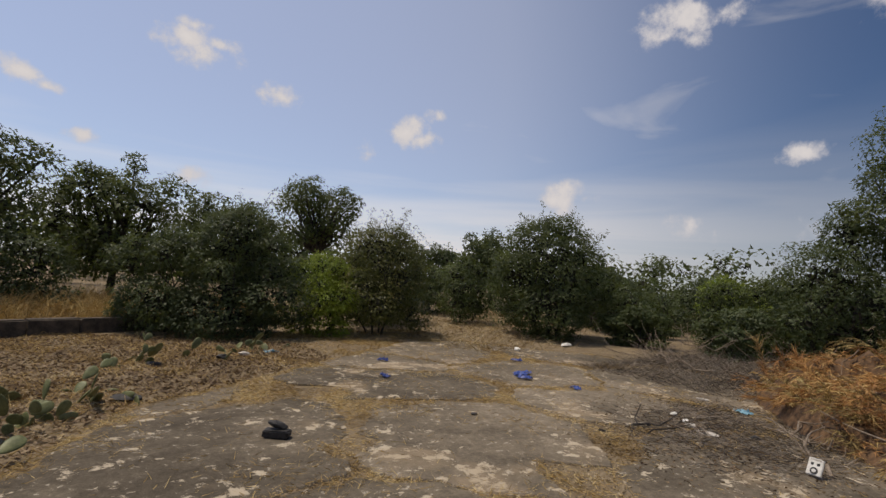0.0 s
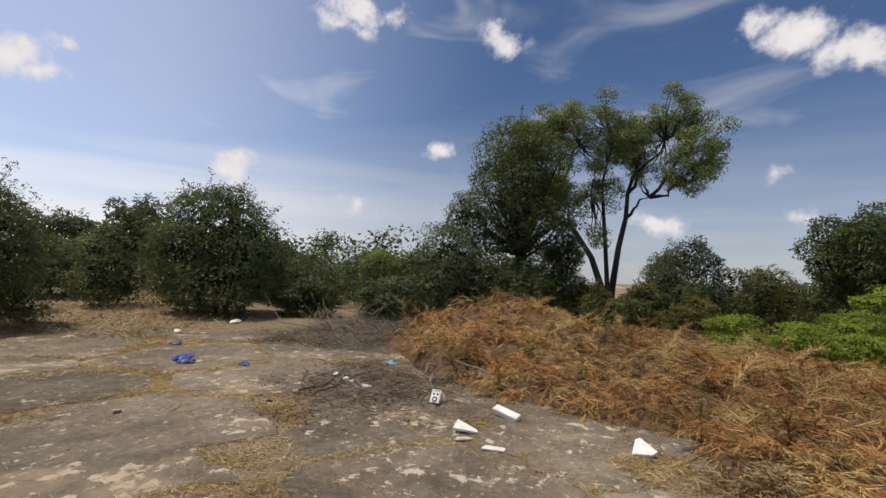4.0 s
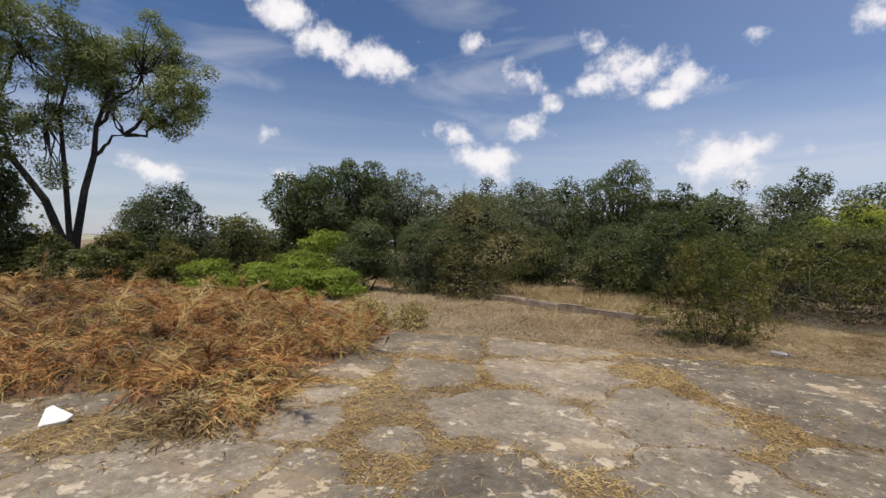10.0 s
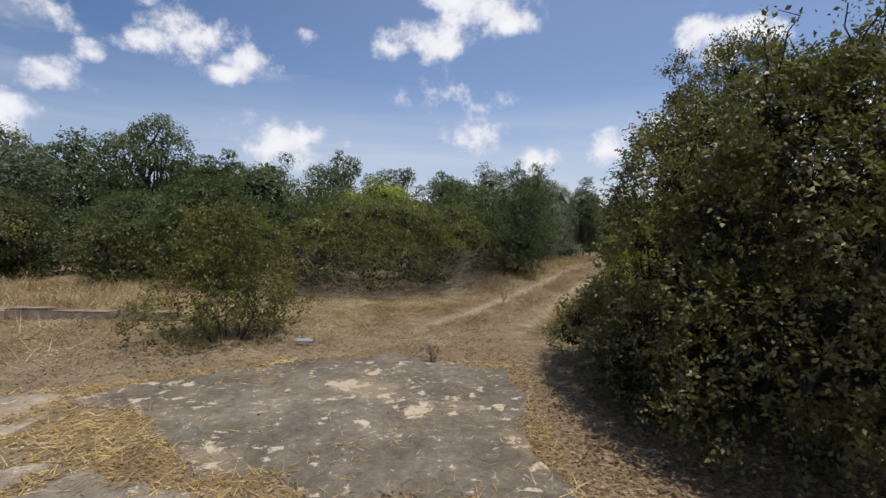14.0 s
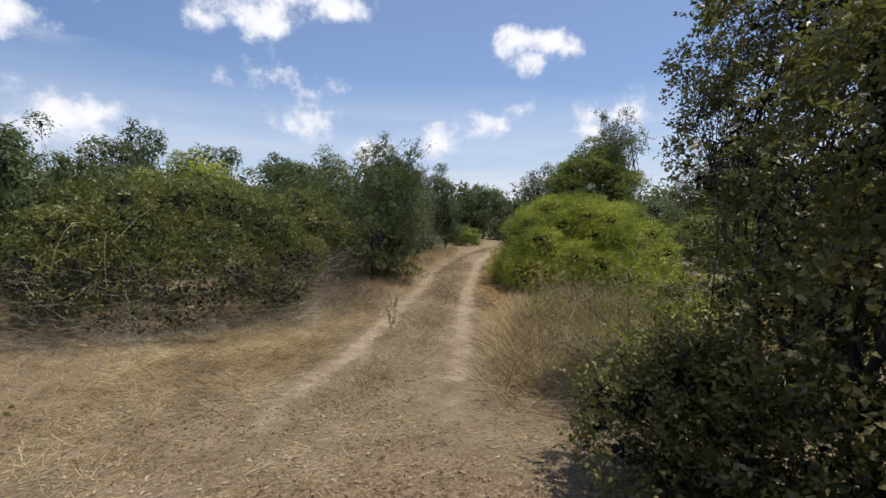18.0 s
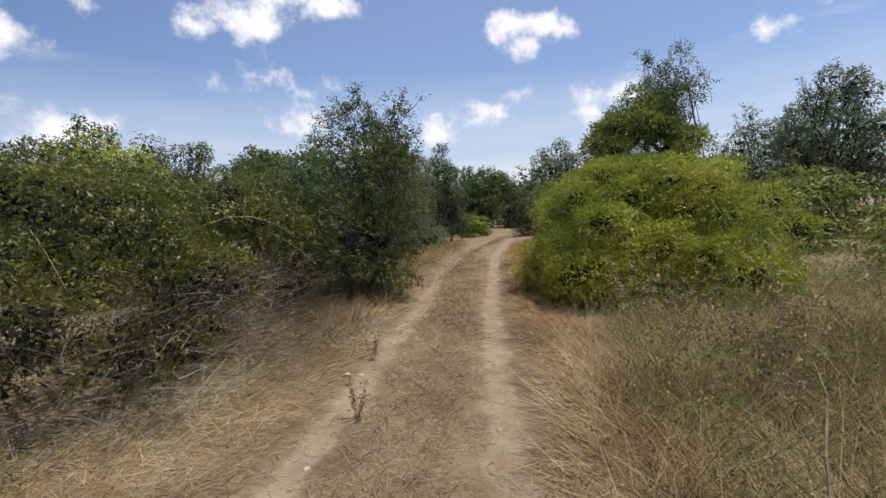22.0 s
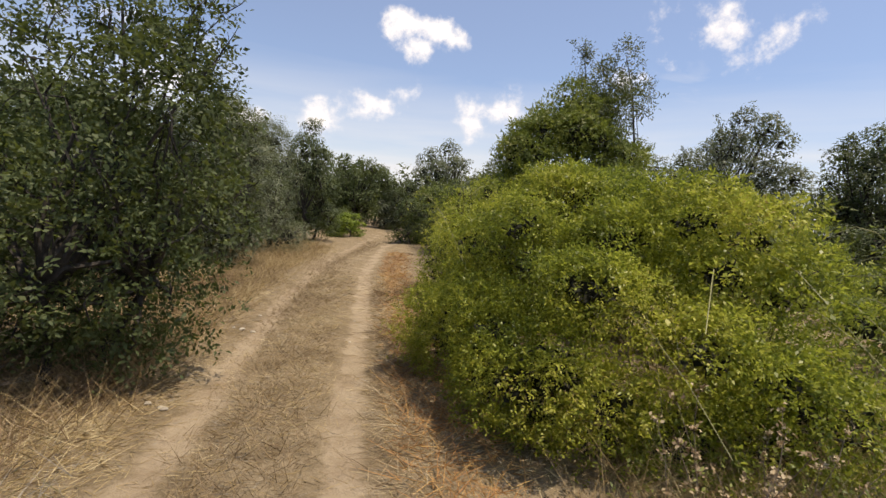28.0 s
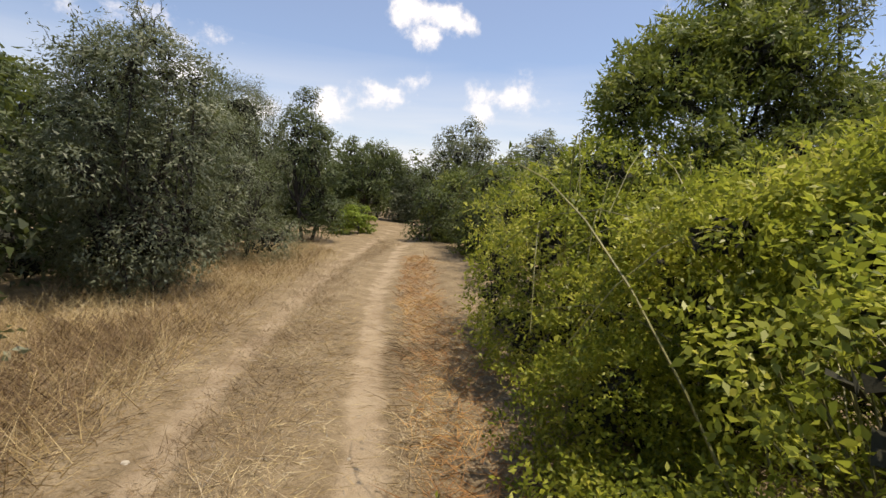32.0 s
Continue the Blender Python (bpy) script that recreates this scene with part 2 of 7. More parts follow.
# ---- materials ----
def new_mat(name):
    m = bpy.data.materials.new(name)
    m.use_nodes = True
    nt = m.node_tree
    return m, nt.nodes, nt.links, nt.nodes["Principled BSDF"]


def ramp(n, stops):
    r = n.new("ShaderNodeValToRGB")
    e = r.color_ramp.elements
    while len(e) < len(stops):
        e.new(0.5)
    for i, (p, c) in enumerate(stops):
        e[i].position, e[i].color = p, (*c, 1)
    return r


def noise_tex(n, l, scale, detail=4, rough=0.55, vec=None, dist=0.0):
    t = n.new("ShaderNodeTexNoise")
    t.inputs["Scale"].default_value, t.inputs["Detail"].default_value = scale, detail
    t.inputs["Roughness"].default_value, t.inputs["Distortion"].default_value = rough, dist
    if vec is not None:
        l.new(vec, t.inputs["Vector"])
    return t


def world_pos(n):
    return n.new("ShaderNodeNewGeometry").outputs["Position"]


def mix_col(n, l, fac, a, b):
    m = n.new("ShaderNodeMix")
    m.data_type = "RGBA"
    for sock, v in ((0, fac), (6, a), (7, b)):
        if isinstance(v, (int, float)):
            m.inputs[sock].default_value = v
        elif isinstance(v, tuple):
            m.inputs[sock].default_value = (*v, 1)
        else:
            l.new(v, m.inputs[sock])
    return m.outputs[2]


def step_range(n, l, v, lo, hi, a=0.0, b=1.0):
    m = n.new("ShaderNodeMapRange")
    m.interpolation_type = "SMOOTHSTEP"
    m.inputs["From Min"].default_value, m.inputs["From Max"].default_value = lo, hi
    m.inputs["To Min"].default_value, m.inputs["To Max"].default_value = a, b
    l.new(v, m.inputs["Value"])
    return m.outputs[0]


def math_op(n, l, op, a, b):
    m = n.new("ShaderNodeMath")
    m.operation = op
    for i, v in enumerate((a, b)):
        if isinstance(v, (int, float)):
            m.inputs[i].default_value = v
        else:
            l.new(v, m.inputs[i])
    return m.outputs[0]


def bump(n, l, bsdf, height, strength, dist=0.02):
    b = n.new("ShaderNodeBump")
    b.inputs["Strength"].default_value, b.inputs["Distance"].default_value = strength, dist
    l.new(height, b.inputs["Height"])
    l.new(b.outputs[0], bsdf.inputs["Normal"])


def leaf_mat(name, stops, rough=0.5, shine=0.25, patch=0.52):
    """Leaves: colour varies from leaf to leaf and in broad patches; some light passes through."""
    m, n, l, p = new_mat(name)
    geo = n.new("ShaderNodeNewGeometry")
    r = ramp(n, stops)
    nz = noise_tex(n, l, 1.1, 3, 0.6, geo.outputs["Position"])
    k = math_op(n, l, "MULTIPLY", geo.outputs["Random Per Island"], 1.0 - patch)
    k2 = math_op(n, l, "MULTIPLY", step_range(n, l, nz.outputs["Fac"], 0.3, 0.7), patch)
    l.new(math_op(n, l, "ADD", k, k2), r.inputs[0])
    l.new(r.outputs[0], p.inputs["Base Color"])
    p.inputs["Roughness"].default_value = rough
    p.inputs["Specular IOR Level"].default_value = 0.3
    tr = n.new("ShaderNodeBsdfTranslucent")
    l.new(mix_col(n, l, 0.35, r.outputs[0], (0.35, 0.42, 0.06)), tr.inputs["Color"])
    mx = n.new("ShaderNodeMixShader")
    mx.inputs[0].default_value = shine
    l.new(p.outputs[0], mx.inputs[1])
    l.new(tr.outputs[0], mx.inputs[2])
    l.new(mx.outputs[0], n["Material Output"].inputs["Surface"])
    return m


def plain_mat(name, a, b, scale=6.0, rough=0.7, relief=0.3, metal=0.0, fine=60.0):
    m, n, l, p = new_mat(name)
    pos = world_pos(n)
    big = noise_tex(n, l, scale, 5, 0.6, pos)
    small = noise_tex(n, l, fine, 4, 0.6, pos)
    f = math_op(n, l, "ADD", math_op(n, l, "MULTIPLY", big.outputs["Fac"], 0.65), math_op(n, l, "MULTIPLY", small.outputs["Fac"], 0.35))
    l.new(mix_col(n, l, step_range(n, l, f, 0.35, 0.65), a, b), p.inputs["Base Color"])
    p.inputs["Roughness"].default_value, p.inputs["Metallic"].default_value = rough, metal
    bump(n, l, p, f, relief, 0.01)
    return m


def strand_mat(name, stops, rough=0.75, shine=0.15):
    m, n, l, p = new_mat(name)
    geo = n.new("ShaderNodeNewGeometry")
    r = ramp(n, stops)
    nz = noise_tex(n, l, 1.0, 4, 0.6, geo.outputs["Position"])
    k = math_op(n, l, "ADD", math_op(n, l, "MULTIPLY", geo.outputs["Random Per Island"], 0.5), math_op(n, l, "MULTIPLY", step_range(n, l, nz.outputs["Fac"], 0.3, 0.7), 0.5))
    l.new(k, r.inputs[0])
    l.new(r.outputs[0], p.inputs["Base Color"])
    p.inputs["Roughness"].default_value = rough
    tr = n.new("ShaderNodeBsdfTranslucent")
    l.new(r.outputs[0], tr.inputs["Color"])
    mx = n.new("ShaderNodeMixShader")
    mx.inputs[0].default_value = shine
    l.new(p.outputs[0], mx.inputs[1])
    l.new(tr.outputs[0], mx.inputs[2])
    l.new(mx.outputs[0], n["Material Output"].inputs["Surface"])
    return m


def ground_mat():
    """Dusty soil, straw and dead leaves; ruts worn to pale dirt where the rut attribute is high."""
    m, n, l, p = new_mat("dry_ground")
    pos = world_pos(n)
    att = n.new("ShaderNodeAttribute")
    att.attribute_name = "wear"
    sep = n.new("ShaderNodeSeparateColor")
    l.new(att.outputs["Color"], sep.inputs[0])
    rut, leafy, dark = sep.outputs[0], sep.outputs[1], sep.outputs[2]
    big = noise_tex(n, l, 0.35, 5, 0.6, pos)
    mid = noise_tex(n, l, 2.6, 6, 0.65, pos)
    fine = noise_tex(n, l, 38, 5, 0.7, pos)
    vor = n.new("ShaderNodeTexVoronoi")
    vor.inputs["Scale"].default_value = 48
    l.new(pos, vor.inputs["Vector"])
    straw = ramp(n, [(0.25, (0.10, 0.072, 0.045)), (0.45, (0.20, 0.15, 0.092)), (0.62, (0.31, 0.242, 0.155)), (0.8, (0.43, 0.36, 0.245))])
    l.new(math_op(n, l, "ADD", math_op(n, l, "MULTIPLY", mid.outputs["Fac"], 0.55), math_op(n, l, "MULTIPLY", fine.outputs["Fac"], 0.45)), straw.inputs[0])
    litter = ramp(n, [(0.2, (0.07, 0.047, 0.03)), (0.42, (0.165, 0.112, 0.065)), (0.6, (0.27, 0.195, 0.115)), (0.8, (0.42, 0.335, 0.22))])
    vs = n.new("ShaderNodeSeparateColor")
    l.new(vor.outputs["Color"], vs.inputs[0])
    l.new(math_op(n, l, "ADD", math_op(n, l, "MULTIPLY", vs.outputs[0], 0.35), math_op(n, l, "MULTIPLY", fine.outputs["Fac"], 0.62)), litter.inputs[0])
    soil = ramp(n, [(0.3, (0.29, 0.215, 0.14)), (0.7, (0.44, 0.355, 0.25))])
    l.new(mid.outputs["Fac"], soil.inputs[0])
    wob = math_op(n, l, "ADD", rut, math_op(n, l, "MULTIPLY", math_op(n, l, "SUBTRACT", mid.outputs["Fac"], 0.5), 1.5))
    lw = math_op(n, l, "ADD", leafy, math_op(n, l, "MULTIPLY", math_op(n, l, "SUBTRACT", big.outputs["Fac"], 0.5), 1.2))
    c = mix_col(n, l, step_range(n, l, lw, 0.3, 0.7), straw.outputs[0], litter.outputs[0])
    c = mix_col(n, l, step_range(n, l, wob, 0.30, 0.85, 0, 0.68), c, soil.outputs[0])
    c = mix_col(n, l, math_op(n, l, "MULTIPLY", dark, 0.3), c, (0.16, 0.12, 0.07))
    l.new(c, p.inputs["Base Color"])
    p.inputs["Roughness"].default_value = 0.95
    p.inputs["Specular IOR Level"].default_value = 0.15
    bump(n, l, p, math_op(n, l, "ADD", fine.outputs["Fac"], math_op(n, l, "MULTIPLY", mid.outputs["Fac"], 1.5)), 0.8, 0.03)
    return m


def concrete_mat(name, dusty, gain, grey):
    """Old concrete: dark lichen, blotchy dust, and small scaled flakes where the pale mass shows."""
    m, n, l, p = new_mat(name)
    pos = world_pos(n)
    info = n.new("ShaderNodeObjectInfo")
    big = noise_tex(n, l, 0.55, 6, 0.62, pos, 0.4)
    mid = noise_tex(n, l, 2.8, 8, 0.7, pos, 0.3)
    zone = noise_tex(n, l, 0.9, 3, 0.5, pos)
    scal = noise_tex(n, l, 4.5, 12, 0.72, pos, 0.25)
    fine = noise_tex(n, l, 70, 6, 0.75, pos)
    warm = [(0.3, (0.064, 0.049, 0.032)), (0.46, (0.12, 0.094, 0.062)), (0.58, (0.19, 0.148, 0.097)), (0.74, (0.32, 0.25, 0.163))]
    base = ramp(n, [(a, tuple(gain * (c * (1 - grey) + grey * (sum(q) / 3 * t)) for c, t in zip(q, (1.07, 1.0, 0.88)))) for a, q in warm])
    k = math_op(n, l, "ADD", math_op(n, l, "MULTIPLY", mid.outputs["Fac"], 0.5), math_op(n, l, "MULTIPLY", big.outputs["Fac"], 0.5))
    k = math_op(n, l, "ADD", k, math_op(n, l, "MULTIPLY", math_op(n, l, "SUBTRACT", info.outputs["Random"], 0.5), 0.16))
    k = math_op(n, l, "ADD", k, math_op(n, l, "MULTIPLY", math_op(n, l, "SUBTRACT", fine.outputs["Fac"], 0.5), 0.5))
    tiny = noise_tex(n, l, 15, 6, 0.7, pos, 0.3)
    k = math_op(n, l, "ADD", k, math_op(n, l, "MULTIPLY", math_op(n, l, "SUBTRACT", tiny.outputs["Fac"], 0.5), 0.4))
    l.new(k, base.inputs[0])
    flake = math_op(n, l, "ADD", scal.outputs["Fac"], math_op(n, l, "MULTIPLY", math_op(n, l, "SUBTRACT", zone.outputs["Fac"], 0.5), 0.45))
    pale = step_range(n, l, flake, 0.58, 0.61)
    c = mix_col(n, l, math_op(n, l, "MULTIPLY", pale, 0.85), base.outputs[0], (0.56, 0.475, 0.35))
    spot = step_range(n, l, math_op(n, l, "ADD", tiny.outputs["Fac"], math_op(n, l, "MULTIPLY", math_op(n, l, "SUBTRACT", mid.outputs["Fac"], 0.5), 0.5)), 0.635, 0.665, 0, 0.85)
    c = mix_col(n, l, spot, c, (0.50, 0.45, 0.36))
    dust = step_range(n, l, zone.outputs["Fac"], 0.56 - 0.35 * dusty, 0.68 - 0.35 * dusty, 0, 0.5 + 0.45 * dusty)
    c = mix_col(n, l, dust, c, (0.35, 0.265, 0.17))
    speck = step_range(n, l, fine.outputs["Fac"], 0.58, 0.7, 0, 0.5)
    c = mix_col(n, l, speck, c, (0.05, 0.046, 0.04))
    l.new(c, p.inputs["Base Color"])
    p.inputs["Roughness"].default_value = 0.95
    p.inputs["Specular IOR Level"].default_value = 0.15
    bump(n, l, p, math_op(n, l, "ADD", math_op(n, l, "MULTIPLY", pale, -0.5), math_op(n, l, "ADD", mid.outputs["Fac"], math_op(n, l, "MULTIPLY", fine.outputs["Fac"], 0.5))), 0.6, 0.02)
    return m


M_GROUND = ground_mat()
M_CONC = concrete_mat("weathered_concrete", 0.0, 1.05, 0.3)
M_CONC_PALE = concrete_mat("pale_worn_concrete", 0.2, 1.75, 0.4)
M_CONC_GREY = concrete_mat("grey_concrete", 0.0, 1.45, 0.5)
M_BARK = plain_mat("dark_bark", (0.018, 0.015, 0.012), (0.06, 0.05, 0.04), 9, 0.9, 0.8)
M_TWIG = plain_mat("grey_twig", (0.14, 0.105, 0.075), (0.31, 0.245, 0.18), 20, 0.9, 0.4)
M_STICK = plain_mat("brown_stick", (0.10, 0.065, 0.04), (0.24, 0.165, 0.10), 14, 0.85, 0.5)
OAK = leaf_mat("oak_leaves", [(0.0, (0.025, 0.037, 0.013)), (0.5, (0.056, 0.076, 0.027)), (0.85, (0.096, 0.120, 0.044)), (1.0, (0.166, 0.180, 0.080))], 0.6, 0.28)
OLIVE = leaf_mat("olive_leaves", [(0.0, (0.047, 0.056, 0.032)), (0.5, (0.104, 0.119, 0.070)), (0.85, (0.176, 0.193, 0.126)), (1.0, (0.302, 0.317, 0.238))], 0.48, 0.24)
BRAMBLE = leaf_mat("bramble_leaves", [(0.0, (0.045, 0.066, 0.013)), (0.3, (0.13, 0.168, 0.026)), (0.65, (0.35, 0.37, 0.046)), (0.92, (0.532, 0.501, 0.102)), (1.0, (0.368, 0.246, 0.092))], 0.42, 0.48, 0.5)
AUTUMN = leaf_mat("yellowing_leaves", [(0.0, (0.020, 0.023, 0.008)), (0.4, (0.055, 0.062, 0.017)), (0.7, (0.107, 0.107, 0.029)), (0.92, (0.239, 0.214, 0.065)), (1.0, (0.156, 0.091, 0.036))], 0.5, 0.26)
BROWNING = leaf_mat("browning_leaves", [(0.0, (0.03, 0.03, 0.014)), (0.5, (0.115, 0.105, 0.036)), (0.8, (0.22, 0.185, 0.065)), (0.93, (0.27, 0.215, 0.10)), (1.0, (0.36, 0.32, 0.23))], 0.4, 0.25)
YELLOWING = leaf_mat("yellow_olive_leaves", [(0.0, (0.040, 0.042, 0.012)), (0.4, (0.091, 0.091, 0.023)), (0.7, (0.157, 0.139, 0.037)), (0.9, (0.227, 0.175, 0.058)), (1.0, (0.161, 0.088, 0.037))], 0.55, 0.35)
WITHERED = leaf_mat("withered_fronds", [(0.0, (0.20, 0.15, 0.06)), (0.4, (0.40, 0.31, 0.13)), (0.8, (0.55, 0.45, 0.20)), (1.0, (0.30, 0.30, 0.09))], 0.55, 0.25)
THICKET = leaf_mat("thicket_leaves", [(0.0, (0.025, 0.032, 0.009)), (0.35, (0.069, 0.078, 0.019)), (0.7, (0.144, 0.140, 0.037)), (0.92, (0.262, 0.238, 0.081)), (1.0, (0.169, 0.100, 0.037))], 0.45, 0.28)
FERN = leaf_mat("bright_green_leaves", [(0.0, (0.085, 0.13, 0.012)), (0.5, (0.17, 0.235, 0.022)), (1.0, (0.29, 0.35, 0.05))], 0.55, 0.34)
FERNY = leaf_mat("shaded_bramble_leaves", [(0.0, (0.05, 0.075, 0.016)), (0.4, (0.11, 0.14, 0.028)), (0.75, (0.19, 0.215, 0.045)), (1.0, (0.34, 0.33, 0.10))], 0.5, 0.35)
DARKGREEN = leaf_mat("dark_green_leaves", [(0.0, (0.027, 0.037, 0.016)), (0.5, (0.055, 0.075, 0.030)), (0.9, (0.092, 0.117, 0.047)), (1.0, (0.149, 0.169, 0.086))], 0.55, 0.25)
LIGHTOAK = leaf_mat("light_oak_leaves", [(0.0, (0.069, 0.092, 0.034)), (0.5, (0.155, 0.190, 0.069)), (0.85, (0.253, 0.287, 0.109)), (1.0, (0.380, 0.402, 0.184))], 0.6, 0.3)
# near-black colour that paints shade into the gaps of the foliage
CROWN_SHADE = plain_mat("painted_crown_shade", (0.010, 0.011, 0.005), (0.026, 0.025, 0.012), 12, 0.95, 0.6)
STRAW = strand_mat("dry_straw", [(0.15, (0.16, 0.10, 0.045)), (0.45, (0.32, 0.225, 0.10)), (0.7, (0.47, 0.365, 0.185)), (0.95, (0.62, 0.52, 0.32))])
REDDISH = strand_mat("reddish_dry_needles", [(0.12, (0.11, 0.053, 0.019)), (0.4, (0.325, 0.148, 0.047)), (0.65, (0.48, 0.252, 0.082)), (0.92, (0.60, 0.40, 0.15))])
DEADLEAF = strand_mat("fallen_leaves", [(0.15, (0.07, 0.042, 0.025)), (0.45, (0.18, 0.115, 0.06)), (0.7, (0.30, 0.21, 0.115)), (0.95, (0.46, 0.37, 0.25))])
DARKDRY = strand_mat("dark_dead_stems", [(0.15, (0.06, 0.046, 0.034)), (0.5, (0.155, 0.125, 0.093)), (0.95, (0.34, 0.29, 0.23))])
WEED = strand_mat("olive_weeds", [(0.15, (0.07, 0.07, 0.025)), (0.45, (0.155, 0.145, 0.055)), (0.7, (0.25, 0.22, 0.10)), (0.95, (0.40, 0.36, 0.21))])
GREYDRY = strand_mat("grey_dead_stems", [(0.15, (0.10, 0.085, 0.065)), (0.5, (0.24, 0.21, 0.165)), (0.95, (0.42, 0.38, 0.31))])

# ---- mesh helpers ----
STUFF_PARTS = ("twig_work", "shoot", "shoot_foliage", "cane", "cane_foliage", "dead_stem", "inner_shade", "crown", "leaf_mass")
rng = np.random.default_rng(7)


def mesh_from(name, verts, faces, mat, smooth=False):
    me = bpy.data.meshes.new(name)
    me.from_pydata([tuple(v) for v in verts], [], faces)
    me.materials.append(mat)
    if smooth:
        me.polygons.foreach_set("use_smooth", [True] * len(me.polygons))
    me.update()
    return me


def mesh_poly(name, verts, k, mat):
    """A mesh of loose k-cornered faces from an array of shape (faces, k, 3)."""
    v = np.ascontiguousarray(verts, dtype=np.float32).reshape(-1, 3)
    nf = len(v) // k
    me = bpy.data.meshes.new(name)
    me.vertices.add(len(v))
    me.vertices.foreach_set("co", v.ravel())
    me.loops.add(len(v))
    me.loops.foreach_set("vertex_index", np.arange(len(v), dtype=np.int32))
    me.polygons.add(nf)
    me.polygons.foreach_set("loop_start", np.arange(0, len(v), k, dtype=np.int32))
    me.materials.append(mat)
    me.update(calc_edges=True)
    return me


def place(name, me, parent=None, label="", loc=None):
    ob = new(name, me)
    if parent is not None:
        ob.parent = parent
    if loc is not None:
        ob.location = loc
    if name in STUFF_PARTS:
        ob["kind"] = "stuff"
    return tagged(ob, label)


def part(name, bm, material, parent, label=""):
    me = bpy.data.meshes.new(name)
    bm.to_mesh(me)
    bm.free()
    me.materials.append(material)
    return place(name, me, parent, label)


def thing(name, x, y, z, label, category, group="", turn=0.0, kind=""):
    e = new(name)
    e.matrix_world = pose(x, y, z, 0, 0, turn)
    return tagged(e, label, category, group, kind)


def unit(a):
    return a / np.maximum(np.linalg.norm(a, axis=-1, keepdims=True), 1e-9)


def leaf_quads(pts, grow, size, wide=0.5, curl=0.18, lit=0.75):
    """A pointed, slightly folded leaf at each point, along the direction grow; blades turn partly to the sky."""
    n = len(pts)
    up = unit(rng.normal(size=(n, 3)) * 0.6 + np.array([0, 0, lit]))
    g = unit(grow - up * (grow * up).sum(1, keepdims=True) * 0.85)
    side = unit(np.cross(g, up))
    up = np.cross(side, g)
    L = (size * rng.uniform(0.6, 1.35, n))[:, None]
    W = L * wide * rng.uniform(0.7, 1.2, n)[:, None]
    mid = pts + g * L * 0.45
    bend = up * L * curl
    return np.stack([pts, mid + side * W * 0.5 + bend, pts + g * L, mid - side * W * 0.5 + bend], 1)


def leaf_tris(pts, grow, out, size, wide=0.5, lit=0.45):
    """The same leaves for plants far off, each as one slim triangle, lying over the surface of its clump."""
    n = len(pts)
    up = unit(rng.normal(size=(n, 3)) * 0.38 + unit(out) * 0.9 + np.array([0, 0, lit]))
    g = unit(grow - up * (grow * up).sum(1, keepdims=True) * 0.85)
    side = unit(np.cross(g, up))
    L = (size * rng.uniform(0.6, 1.35, n))[:, None]
    W = L * wide * rng.uniform(0.7, 1.2, n)[:, None]
    return np.stack([pts + side * W * 0.5, pts + g * L, pts - side * W * 0.5], 1)


def leaf_sprays(pts, out, size, wide, r, k=5, lit=0.8):
    """Short shoots that carry k leaves each: pairs to both sides and one at the tip."""
    n = len(pts)
    size = np.broadcast_to(size, (n,))[:, None]
    axis_ = unit(out * 0.8 + r.normal(size=(n, 3)) * 0.7 + np.array([0, 0, 0.1]))
    up = unit(unit(out) * 0.9 + np.array([0, 0, lit * 0.6]) + r.normal(size=(n, 3)) * 0.38)
    up = unit(up - axis_ * (up * axis_).sum(1, keepdims=True))
    side = np.cross(axis_, up)
    quads = []
    for i in range(k):
        tip = i == k - 1
        s = 1 if i % 2 else -1
        base = pts + axis_ * size * (0.2 + 0.42 * i) + r.normal(size=(n, 3)) * size * 0.10
        g = unit(axis_ + r.normal(size=(n, 3)) * 0.25) if tip else unit(axis_ * 0.45 + side * s + up * 0.15 + r.normal(size=(n, 3)) * 0.35)
        u = unit(up + r.normal(size=(n, 3)) * 0.45)
        u = unit(u - g * (u * g).sum(1, keepdims=True))
        sd = np.cross(g, u)
        L = size * r.uniform(0.65, 1.25, (n, 1))
        W = L * wide * r.uniform(0.8, 1.15, (n, 1))
        m = base + g * L * 0.42
        quads.append(np.stack([base, m + sd * W * 0.5 + u * L * 0.1, base + g * L - u * L * 0.12, m - sd * W * 0.5 + u * L * 0.1], 1))
    return np.concatenate(quads)


def tube_into(verts, faces, pts, radii, sides=5):
    """A tapered tube along the points, added to the lists."""
    pts = [Vector(p) for p in pts]
    base = len(verts)
    for i, p in enumerate(pts):
        d = (pts[min(i + 1, len(pts) - 1)] - pts[max(i - 1, 0)])
        d = d.normalized() if d.length > 1e-6 else Vector((0, 0, 1))
        a = d.cross(Vector((0.31, 0.87, 0.38))).normalized()
        b = d.cross(a)
        for k in range(sides):
            t = 2 * math.pi * k / sides
            verts.append(p + (a * math.cos(t) + b * math.sin(t)) * radii[i])
    for i in range(len(pts) - 1):
        for k in range(sides):
            a0, a1 = base + i * sides + k, base + i * sides + (k + 1) % sides
            faces.append((a0, a1, a1 + sides, a0 + sides))
    faces.append(tuple(base + k for k in reversed(range(sides))))
    faces.append(tuple(base + (len(pts) - 1) * sides + k for k in range(sides)))


def wander(a, b, steps, wob, r):
    """Points from a to b with a natural wobble."""
    a, b = np.array(a, float), np.array(b, float)
    out = []
    off = np.zeros(3)
    for i in range(steps + 1):
        t = i / steps
        if 0 < i < steps:
            off = off * 0.6 + r.normal(size=3) * wob
        elif i == steps:
            off = off * 0
        out.append(a + (b - a) * t + off)
    return out


